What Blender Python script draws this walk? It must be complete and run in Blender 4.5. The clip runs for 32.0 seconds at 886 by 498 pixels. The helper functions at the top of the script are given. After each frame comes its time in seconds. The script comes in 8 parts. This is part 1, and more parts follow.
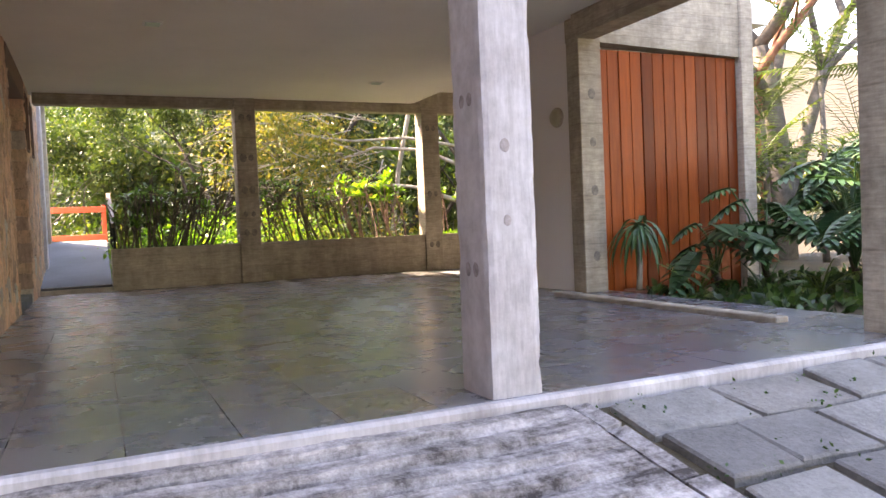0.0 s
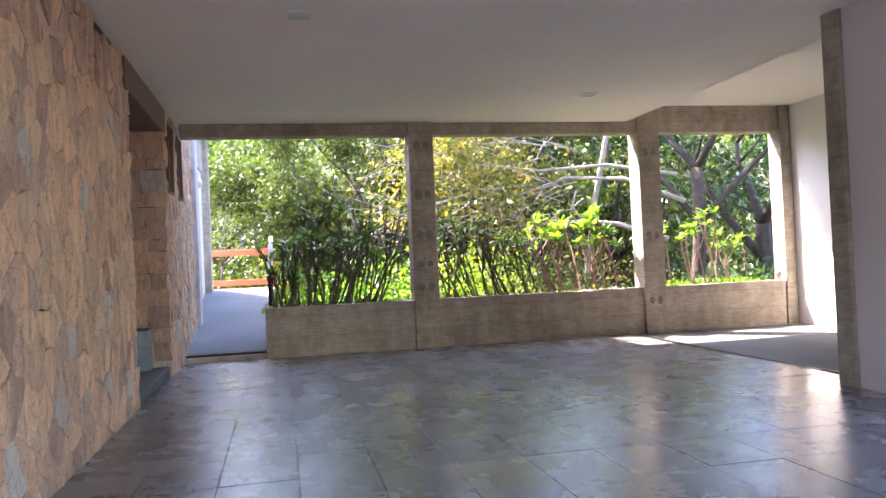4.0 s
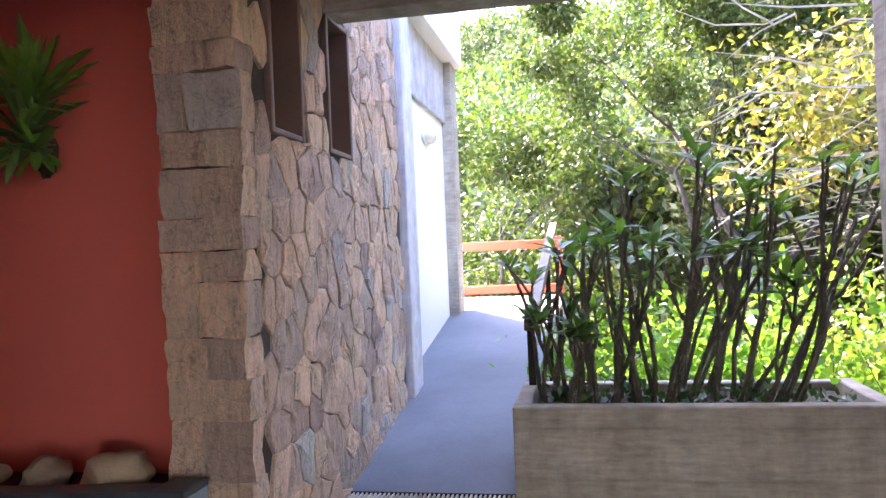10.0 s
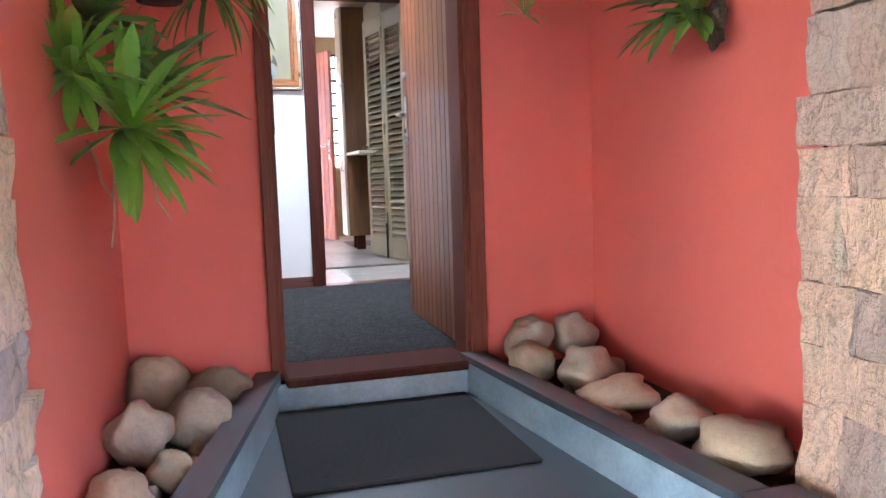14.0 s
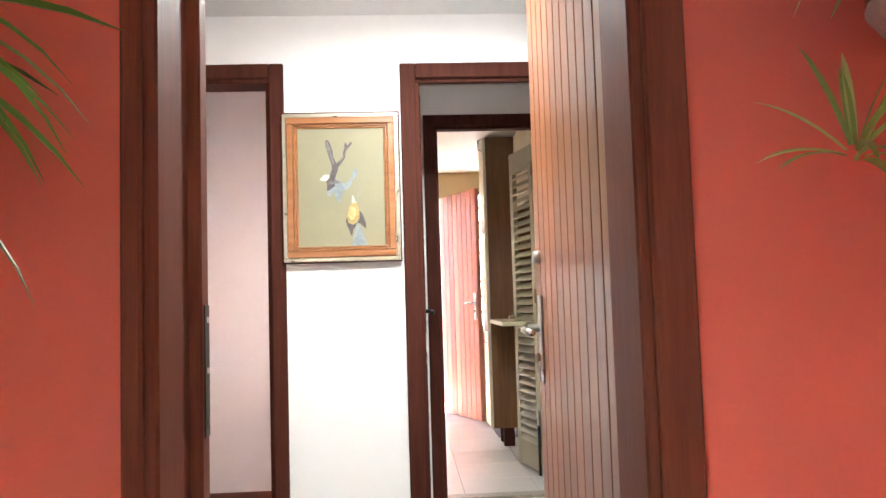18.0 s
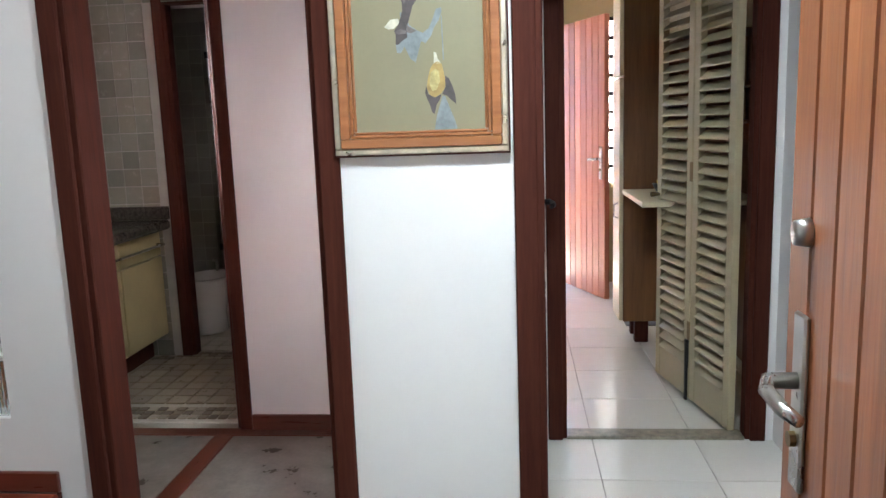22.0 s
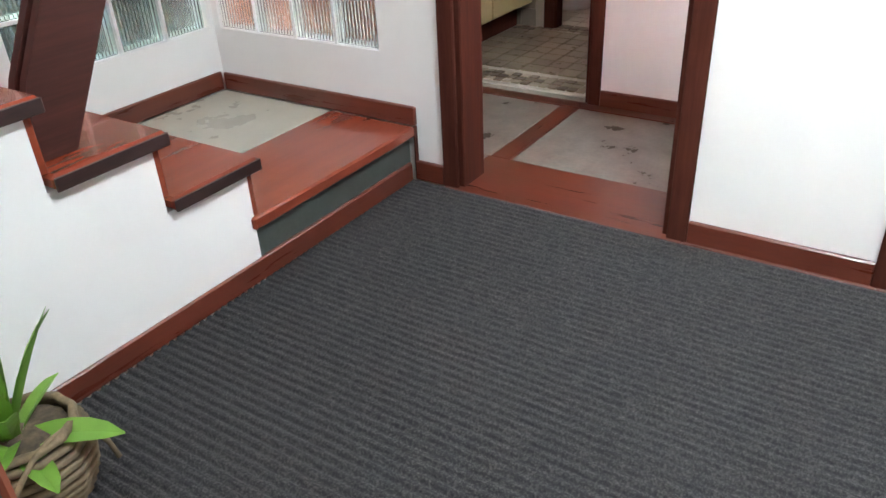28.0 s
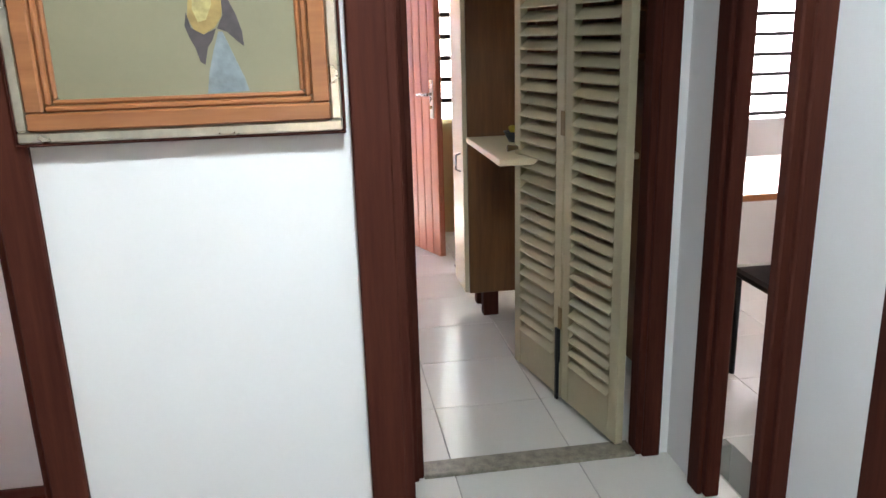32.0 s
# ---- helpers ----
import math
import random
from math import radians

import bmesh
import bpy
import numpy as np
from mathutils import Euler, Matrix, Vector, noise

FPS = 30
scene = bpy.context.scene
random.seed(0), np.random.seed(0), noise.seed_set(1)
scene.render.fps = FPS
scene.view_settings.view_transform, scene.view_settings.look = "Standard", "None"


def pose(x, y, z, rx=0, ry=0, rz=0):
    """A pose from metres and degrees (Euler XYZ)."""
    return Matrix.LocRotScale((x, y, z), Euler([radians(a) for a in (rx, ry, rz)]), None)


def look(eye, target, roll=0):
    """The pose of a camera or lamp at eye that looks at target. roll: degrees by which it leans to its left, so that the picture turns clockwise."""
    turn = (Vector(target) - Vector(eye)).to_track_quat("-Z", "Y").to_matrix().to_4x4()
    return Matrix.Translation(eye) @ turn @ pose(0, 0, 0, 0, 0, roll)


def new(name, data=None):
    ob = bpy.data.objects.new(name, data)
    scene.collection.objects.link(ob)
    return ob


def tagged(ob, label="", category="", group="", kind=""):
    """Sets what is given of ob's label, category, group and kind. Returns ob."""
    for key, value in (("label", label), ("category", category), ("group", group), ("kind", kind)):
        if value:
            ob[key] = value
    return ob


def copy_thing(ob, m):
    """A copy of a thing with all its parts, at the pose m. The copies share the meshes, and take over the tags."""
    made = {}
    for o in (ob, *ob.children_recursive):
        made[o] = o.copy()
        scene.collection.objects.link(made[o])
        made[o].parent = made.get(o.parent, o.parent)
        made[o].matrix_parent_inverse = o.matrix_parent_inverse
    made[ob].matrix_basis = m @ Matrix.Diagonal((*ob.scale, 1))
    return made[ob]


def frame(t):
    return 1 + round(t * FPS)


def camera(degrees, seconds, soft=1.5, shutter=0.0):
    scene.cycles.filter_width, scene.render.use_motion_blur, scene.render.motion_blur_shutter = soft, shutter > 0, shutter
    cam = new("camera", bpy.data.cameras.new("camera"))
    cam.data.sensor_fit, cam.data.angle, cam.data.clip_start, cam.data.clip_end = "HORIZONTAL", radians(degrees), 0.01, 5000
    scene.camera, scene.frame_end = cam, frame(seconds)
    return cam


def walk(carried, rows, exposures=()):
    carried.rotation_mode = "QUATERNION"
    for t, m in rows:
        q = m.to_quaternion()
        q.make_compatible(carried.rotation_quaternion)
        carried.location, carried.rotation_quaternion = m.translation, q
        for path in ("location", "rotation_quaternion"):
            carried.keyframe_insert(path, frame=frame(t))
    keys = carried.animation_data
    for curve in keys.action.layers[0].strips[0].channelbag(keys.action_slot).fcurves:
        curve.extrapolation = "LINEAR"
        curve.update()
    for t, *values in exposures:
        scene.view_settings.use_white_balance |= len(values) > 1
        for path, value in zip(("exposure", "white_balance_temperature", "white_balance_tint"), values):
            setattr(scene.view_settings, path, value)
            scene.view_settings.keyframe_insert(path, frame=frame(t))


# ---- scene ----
cam = camera(60.3, 32.0)
PATH = [
    (0, (-0.235, 4.723, 0.613), (0.593, 6.542, 0.55), -2.4),
    (0.5, (-0.25, 4.925, 0.658), (0.493, 6.781, 0.597), -2.4),
    (1, (-0.208, 5.176, 0.677), (0.476, 7.055, 0.608), -2.4),
    (1.5, (-0.162, 5.442, 0.681), (0.437, 7.35, 0.642), -2.7),
    (2, (-0.154, 5.693, 0.779), (0.391, 7.617, 0.781), -2.7),
    (2.5, (-0.111, 5.95, 0.855), (0.407, 7.881, 0.894), -2.8),
    (4.5, (0.131, 7.163, 0.892), (0.497, 9.129, 0.908), -2.6),
    (5, (0.142, 7.538, 0.948), (0.449, 9.514, 0.932), -2.7),
    (5.5, (0.27, 7.866, 0.996), (0.532, 9.848, 0.948), -2.7),
    (6, (0.34, 8.243, 1.028), (0.559, 10.23, 0.968), -2.7),
    (6.5, (0.369, 8.613, 1.038), (0.551, 10.604, 0.982), -2.7),
    (7, (0.401, 9.029, 1.08), (0.556, 11.022, 1.02), -2.6),
    (7.5, (0.426, 9.441, 1.078), (0.553, 11.436, 1.022), -2.7),
    (8, (0.477, 9.845, 1.107), (0.581, 11.842, 1.054), -2.7),
    (8.5, (0.464, 10.238, 1.103), (0.549, 12.236, 1.08), -2.6),
    (9, (0.467, 10.625, 1.094), (0.52, 12.624, 1.095), -2.6),
    (9.5, (0.393, 11.006, 1.118), (0.295, 13.004, 1.129), -2.5),
    (10, (0.26, 11.33, 1.134), (-0.111, 13.295, 1.139), -2.4),
    (10.5, (0.202, 11.625, 1.122), (-0.581, 13.466, 1.104), -2.2),
    (11, (0.138, 11.881, 1.089), (-1.098, 13.452, 1.025), -1.7),
    (11.5, (0.101, 12.165, 1.037), (-1.46, 13.411, 0.936), -4.5),
    (12, (0.169, 12.266, 1.028), (-1.609, 13.158, 0.82), -2.9),
    (12.5, (0.239, 12.329, 1.02), (-1.609, 13.008, 0.665), -2.4),
    (13, (0.35, 12.329, 1.061), (-1.504, 12.965, 0.662), -2.2),
    (13.5, (0.347, 12.349, 1.095), (-1.528, 12.963, 0.769), -2.0),
    (14, (0.247, 12.44, 1.137), (-1.666, 12.991, 0.937), -1.8),
    (14.5, (0.083, 12.497, 1.163), (-1.86, 12.964, 1.085), -1.3),
    (15, (-0.085, 12.537, 1.35), (-1.96, 12.935, 1.375), -1.4),
    (15.5, (-0.26, 12.605, 1.40), (-2.21, 12.975, 1.62), -1.5),
    (17.5, (-1.183, 12.922, 1.421), (-3.157, 13.165, 1.636), -2.1),
    (18, (-1.439, 12.983, 1.52), (-3.432, 13.089, 1.648), -1.7),
    (18.5, (-1.6, 12.948, 1.61), (-3.6, 12.974, 1.652), -2.2),
    (19, (-1.791, 13.007, 1.636), (-3.79, 12.983, 1.57), -2.0),
    (19.5, (-1.974, 13.059, 1.704), (-3.962, 12.997, 1.495), -2.2),
    (20, (-2.165, 13.03, 1.692), (-4.131, 12.936, 1.338), -2.1),
    (20.5, (-2.318, 12.978, 1.676), (-4.257, 12.853, 1.203), -2.1),
    (21, (-2.429, 12.981, 1.679), (-4.348, 12.823, 1.138), -2.2),
    (21.5, (-2.491, 13.004, 1.739), (-4.423, 12.823, 1.256), -2.1),
    (22, (-2.541, 12.994, 1.778), (-4.504, 12.801, 1.45), -2.0),
    (22.5, (-2.592, 12.973, 1.823), (-4.575, 12.743, 1.702), -2.0),
    (23, (-2.607, 12.952, 1.852), (-4.592, 12.719, 1.911), -1.7),
    (23.5, (-2.646, 12.96, 1.857), (-4.622, 12.701, 2.024), -1.8),
    (24, (-2.737, 12.984, 1.851), (-4.653, 12.445, 2.049), -1.9),
    (24.5, (-2.763, 13.005, 1.841), (-4.483, 12.0, 2.02), -1.4),
    (26.5, (-2.724, 13.038, 1.771), (-3.976, 11.5, 1.515), -1.5),
    (27, (-2.696, 13.047, 1.698), (-3.953, 11.584, 1.17), -2.2),
    (27.5, (-2.675, 13.021, 1.651), (-4.034, 11.784, 0.863), -2.5),
    (28, (-2.663, 13.002, 1.61), (-4.091, 12.028, 0.604), -2.9),
    (28.5, (-2.663, 12.951, 1.608), (-4.121, 12.206, 0.459), -2.9),
    (29, (-2.672, 12.912, 1.623), (-4.195, 12.326, 0.467), -2.7),
    (29.5, (-2.709, 12.886, 1.659), (-4.358, 12.47, 0.606), -2.4),
    (30, (-2.8, 12.881, 1.675), (-4.572, 12.686, 0.768), -2.1),
    (30.5, (-2.947, 12.898, 1.706), (-4.796, 12.858, 0.946), -1.9),
    (31, (-3.116, 12.948, 1.791), (-5.009, 12.962, 1.147), -1.9),
    (31.5, (-3.251, 12.959, 1.825), (-5.161, 13.036, 1.235), -1.7),
    (32, (-3.462, 12.947, 1.841), (-5.365, 13.231, 1.295), -1.6),
]
walk(cam, [(t, look(eye, target, roll)) for t, eye, target, roll in PATH],
     [(0, 3.8, 8900, 26), (2.5, 4.15, 8700, 28), (4.5, 4.3, 6200, 29), (6, 4.35, 5800, 30), (9, 4.45, 6300, 34), (10.3, 4.7, 6700, 32), (11, 5.35, 7000, 30), (12, 6.4, 5900, 25), (13.2, 6.55, 5800, 24), (15.5, 6.9, 6700, 26), (17.5, 6.85, 7400, 24), (19, 6.6, 7200, 22), (20, 6.45, 7000, 20), (22, 6.15, 6500, 18), (24.5, 6.15, 6800, 20), (27, 6.5, 6400, 18), (28, 6.9, 6700, 19), (29, 7.15, 7000, 20), (30.2, 6.6, 6400, 18), (32, 6.0, 6600, 18)])


# ---- light ----
world = bpy.data.worlds.new("sky")
scene.world = world
world.use_nodes = True
wn = world.node_tree
sky = wn.nodes.new("ShaderNodeTexSky")
sky.sky_type, sky.sun_disc = "NISHITA", False
sky.sun_elevation, sky.sun_rotation = radians(50), radians(312)
bg = wn.nodes["Background"]
bg.inputs["Strength"].default_value = 0.15
wn.links.new(sky.outputs["Color"], bg.inputs["Color"])
sun = new("sun", bpy.data.lights.new("sun", "SUN"))
sun.data.energy, sun.data.angle, sun.data.color = 2.6, radians(0.5), (1.0, 0.93, 0.80)
sun.matrix_world = look((0, 0, 0), (0.55, -0.50, -0.92))


def area_lamp(name, at, target, w, h, watts, color):
    ob = new(name, bpy.data.lights.new(name, "AREA"))
    ob.data.shape, ob.data.size, ob.data.size_y, ob.data.energy, ob.data.color = "RECTANGLE", w, h, watts, color
    ob.matrix_world = look(at, target)
    return ob


def spot_lamp(name, at, watts, color, radius=0.05):
    ob = new(name, bpy.data.lights.new(name, "POINT"))
    ob.data.energy, ob.data.color, ob.data.shadow_soft_size = watts, color, radius
    ob.location = at
    return ob


# the hall's ceiling lamp, daylight at the kitchen and dining openings, and two added fills
spot_lamp("hall_lamp_light", (-3.75, 13.0, 2.70), 0.145, (0.86, 0.95, 1.0), 0.07)
area_lamp("kitchen_daylight", (-9.35, 13.6, 1.7), (-5.0, 13.6, 1.1), 0.8, 1.6, 0.02, (1.0, 0.97, 0.93))
area_lamp("dining_daylight", (-7.6, 15.5, 1.6), (-5.2, 14.8, 1.0), 1.2, 1.0, 0.17, (0.95, 0.98, 1.0))
# added fill high in the stairwell, where the wall has no opening
area_lamp("stairwell_daylight", (-3.5, 10.62, 3.25), (-4.9, 12.3, 1.4), 1.8, 0.7, 0.30, (0.95, 0.98, 1.0))
# added narrow fill from the windowless bath wall, to brighten the lobby
area_lamp("bath_daylight", (-6.35, 10.17, 2.2), (-5.4, 12.4, 1.5), 0.6, 0.5, 0.48, (1.0, 0.95, 0.95)).data.spread = radians(36)


# ---- materials ----
def nodes_of(name):
    m = bpy.data.materials.new(name)
    m.use_nodes = True
    nt = m.node_tree
    return m, nt, nt.nodes["Principled BSDF"]


def ramp_of(nt, stops):
    r = nt.nodes.new("ShaderNodeValToRGB")
    while len(r.color_ramp.elements) < len(stops):
        r.color_ramp.elements.new(0.5)
    for e, (p, c) in zip(r.color_ramp.elements, stops):
        e.position, e.color = p, (*c, 1)
    return r


def noise_of(nt, vec, scale, detail=4, rough=0.6):
    n = nt.nodes.new("ShaderNodeTexNoise")
    n.inputs["Scale"].default_value, n.inputs["Detail"].default_value, n.inputs["Roughness"].default_value = scale, detail, rough
    nt.links.new(vec, n.inputs["Vector"])
    return n.outputs["Fac"]


def mixc(nt, fac, a, b, kind="MIX"):
    n = nt.nodes.new("ShaderNodeMix")
    n.data_type, n.blend_type = "RGBA", kind
    for val, sock in ((fac, n.inputs[0]), (a, n.inputs[6]), (b, n.inputs[7])):
        if isinstance(val, (int, float)):
            sock.default_value = val
        elif isinstance(val, tuple):
            sock.default_value = (*val, 1)
        else:
            nt.links.new(val, sock)
    return n.outputs[2]


def math_of(nt, op, a, b=0.0):
    n = nt.nodes.new("ShaderNodeMath")
    n.operation = op
    for val, sock in ((a, n.inputs[0]), (b, n.inputs[1])):
        if isinstance(val, (int, float)):
            sock.default_value = val
        else:
            nt.links.new(val, sock)
    return n.outputs[0]


def coords(nt, stretch=(1, 1, 1), turn=(0, 0, 0), world_space=False):
    if world_space:
        src = nt.nodes.new("ShaderNodeNewGeometry").outputs["Position"]
    else:
        src = nt.nodes.new("ShaderNodeTexCoord").outputs["Object"]
    mp = nt.nodes.new("ShaderNodeMapping")
    mp.inputs["Scale"].default_value = stretch
    mp.inputs["Rotation"].default_value = turn
    nt.links.new(src, mp.inputs["Vector"])
    return mp.outputs["Vector"]


def bump(nt, bsdf, height, strength, dist=0.01):
    b = nt.nodes.new("ShaderNodeBump")
    b.inputs["Strength"].default_value, b.inputs["Distance"].default_value = strength, dist
    nt.links.new(height, b.inputs["Height"])
    nt.links.new(b.outputs["Normal"], bsdf.inputs["Normal"])


def plain(name, color, rough=0.5, metal=0.0, var=0.12, scale=6.0, fine=80.0, relief=0.15, dist=0.003, coat=0.0, stretch=(1, 1, 1), rvar=0.15):
    """Paint, stone, metal, cloth: one colour with large stains, fine grain and a fine relief."""
    m, nt, bsdf = nodes_of(name)
    vec = coords(nt, stretch, world_space=True)
    big, small = noise_of(nt, vec, scale, 5), noise_of(nt, vec, fine, 3)
    dark, light = tuple(c * (1 - var) for c in color), tuple(min(1, c * (1 + var)) for c in color)
    r = ramp_of(nt, [(0.3, dark), (0.7, light)])
    nt.links.new(big, r.inputs["Fac"])
    r2 = ramp_of(nt, [(0.25, tuple([1 - 0.6 * var] * 3)), (0.75, (1, 1, 1))])
    nt.links.new(small, r2.inputs["Fac"])
    nt.links.new(mixc(nt, 1.0, r.outputs["Color"], r2.outputs["Color"], "MULTIPLY"), bsdf.inputs["Base Color"])
    nt.links.new(math_of(nt, "ADD", math_of(nt, "MULTIPLY", big, rvar * 2), rough - rvar), bsdf.inputs["Roughness"])
    bsdf.inputs["Metallic"].default_value = metal
    bsdf.inputs["Coat Weight"].default_value = coat
    if relief:
        bump(nt, bsdf, math_of(nt, "ADD", big, math_of(nt, "MULTIPLY", small, 0.5)), relief, dist)
    return m


def varied(name, stops, rough=0.6, var=0.2, scale=9.0, fine=70.0, relief=0.5, dist=0.006, rvar=0.1, moss=None, spec=0.5):
    """Pieces that differ one by one: stones, tiles."""
    m, nt, bsdf = nodes_of(name)
    vec = coords(nt, world_space=True)
    info = nt.nodes.new("ShaderNodeObjectInfo")
    r = ramp_of(nt, stops)
    nt.links.new(info.outputs["Random"], r.inputs["Fac"])
    big, small = noise_of(nt, vec, scale, 6, 0.65), noise_of(nt, vec, fine, 4, 0.7)
    shade = ramp_of(nt, [(0.25, tuple([1 - var] * 3)), (0.75, tuple([1 + var * 0.4] * 3))])
    nt.links.new(math_of(nt, "ADD", math_of(nt, "MULTIPLY", big, 0.6), math_of(nt, "MULTIPLY", small, 0.4)), shade.inputs["Fac"])
    col = mixc(nt, 1.0, r.outputs["Color"], shade.outputs["Color"], "MULTIPLY")
    if moss:
        patch = ramp_of(nt, [(0.52, (0, 0, 0)), (0.68, (1, 1, 1))])
        nt.links.new(noise_of(nt, vec, 2.3, 6, 0.7), patch.inputs["Fac"])
        col = mixc(nt, patch.outputs["Color"], col, moss)
    nt.links.new(col, bsdf.inputs["Base Color"])
    nt.links.new(math_of(nt, "ADD", math_of(nt, "MULTIPLY", big, rvar * 2), rough - rvar), bsdf.inputs["Roughness"])
    bsdf.inputs["Specular IOR Level"].default_value = spec
    bump(nt, bsdf, math_of(nt, "ADD", big, math_of(nt, "MULTIPLY", small, 0.4)), relief, dist)
    return m


def split_stone(name):
    """Split granite: pinkish tan with darker and greyer stones, an upright grain and a rough broken face."""
    m, nt, bsdf = nodes_of(name)
    vec, tall = coords(nt, world_space=True), coords(nt, (5, 5, 1.3), world_space=True)
    info = nt.nodes.new("ShaderNodeObjectInfo")
    geo = nt.nodes.new("ShaderNodeNewGeometry")
    each = math_of(nt, "FRACT", math_of(nt, "ADD", info.outputs["Random"], geo.outputs["Random Per Island"]))
    r = ramp_of(nt, [(0.0, (0.44, 0.31, 0.255)), (0.14, (0.58, 0.41, 0.315)), (0.32, (0.80, 0.535, 0.365)), (0.5, (0.62, 0.445, 0.345)), (0.66, (0.84, 0.575, 0.40)), (0.8, (0.74, 0.55, 0.38)), (0.93, (0.52, 0.40, 0.34)), (0.985, (0.60, 0.58, 0.54))])
    nt.links.new(each, r.inputs["Fac"])
    grain, fine, big = noise_of(nt, tall, 4.0, 7, 0.7), noise_of(nt, vec, 75, 4, 0.75), noise_of(nt, vec, 0.9, 4, 0.6)
    sh = ramp_of(nt, [(0.34, (0.42, 0.39, 0.38)), (0.46, (0.93, 0.91, 0.89)), (0.62, (1.26, 1.23, 1.18))])
    nt.links.new(math_of(nt, "ADD", math_of(nt, "MULTIPLY", grain, 0.6), math_of(nt, "MULTIPLY", fine, 0.4)), sh.inputs["Fac"])
    col = mixc(nt, 1.0, r.outputs["Color"], sh.outputs["Color"], "MULTIPLY")
    pat = ramp_of(nt, [(0.52, (0, 0, 0)), (0.70, (1, 1, 1))])
    nt.links.new(big, pat.inputs["Fac"])
    col = mixc(nt, math_of(nt, "MULTIPLY", pat.outputs["Color"], 0.30), col, (0.38, 0.28, 0.22))
    vor = nt.nodes.new("ShaderNodeTexVoronoi")
    vor.feature = "DISTANCE_TO_EDGE"
    vor.inputs["Scale"].default_value = 1.0
    shift = nt.nodes.new("ShaderNodeVectorMath")
    shift.operation = "ADD"
    nt.links.new(coords(nt, (11, 11, 6), world_space=True), shift.inputs[0])
    wob = nt.nodes.new("ShaderNodeTexNoise")
    wob.inputs["Scale"].default_value = 9.0
    nt.links.new(vec, wob.inputs["Vector"])
    nt.links.new(wob.outputs["Color"], shift.inputs[1])
    nt.links.new(shift.outputs[0], vor.inputs["Vector"])
    crack = ramp_of(nt, [(0.0, (0.35, 0.32, 0.30)), (0.022, (1, 1, 1))])
    nt.links.new(vor.outputs["Distance"], crack.inputs["Fac"])
    col = mixc(nt, 0.42, col, crack.outputs["Color"], "MULTIPLY")
    nt.links.new(col, bsdf.inputs["Base Color"])
    bsdf.inputs["Roughness"].default_value = 0.9
    bump(nt, bsdf, math_of(nt, "ADD", grain, math_of(nt, "MULTIPLY", fine, 0.45)), 1.0, 0.040)
    return m


def streaked(name, pale, dark, axis=0, amount=0.55):
    """Worn concrete with dirt streaks drawn out along one axis."""
    m, nt, bsdf = nodes_of(name)
    st = [7.0, 7.0, 7.0]
    st[axis] = 0.9
    vec, drawn = coords(nt, world_space=True), coords(nt, tuple(st), world_space=True)
    streak, fine, big = noise_of(nt, drawn, 1.6, 8, 0.72), noise_of(nt, vec, 60, 4, 0.75), noise_of(nt, vec, 7.0, 8, 0.8)
    r = ramp_of(nt, [(0.41, dark), (0.50, tuple((a + b) / 2 for a, b in zip(pale, dark))), (0.60, pale)])
    nt.links.new(math_of(nt, "ADD", math_of(nt, "MULTIPLY", streak, amount), math_of(nt, "MULTIPLY", big, 1 - amount)), r.inputs["Fac"])
    sp = ramp_of(nt, [(0.3, (0.65, 0.63, 0.62)), (0.65, (1.08, 1.06, 1.05))])
    nt.links.new(fine, sp.inputs["Fac"])
    nt.links.new(mixc(nt, 1.0, r.outputs["Color"], sp.outputs["Color"], "MULTIPLY"), bsdf.inputs["Base Color"])
    bsdf.inputs["Roughness"].default_value = 0.9
    bump(nt, bsdf, math_of(nt, "ADD", streak, math_of(nt, "MULTIPLY", fine, 0.4)), 0.9, 0.012)
    return m


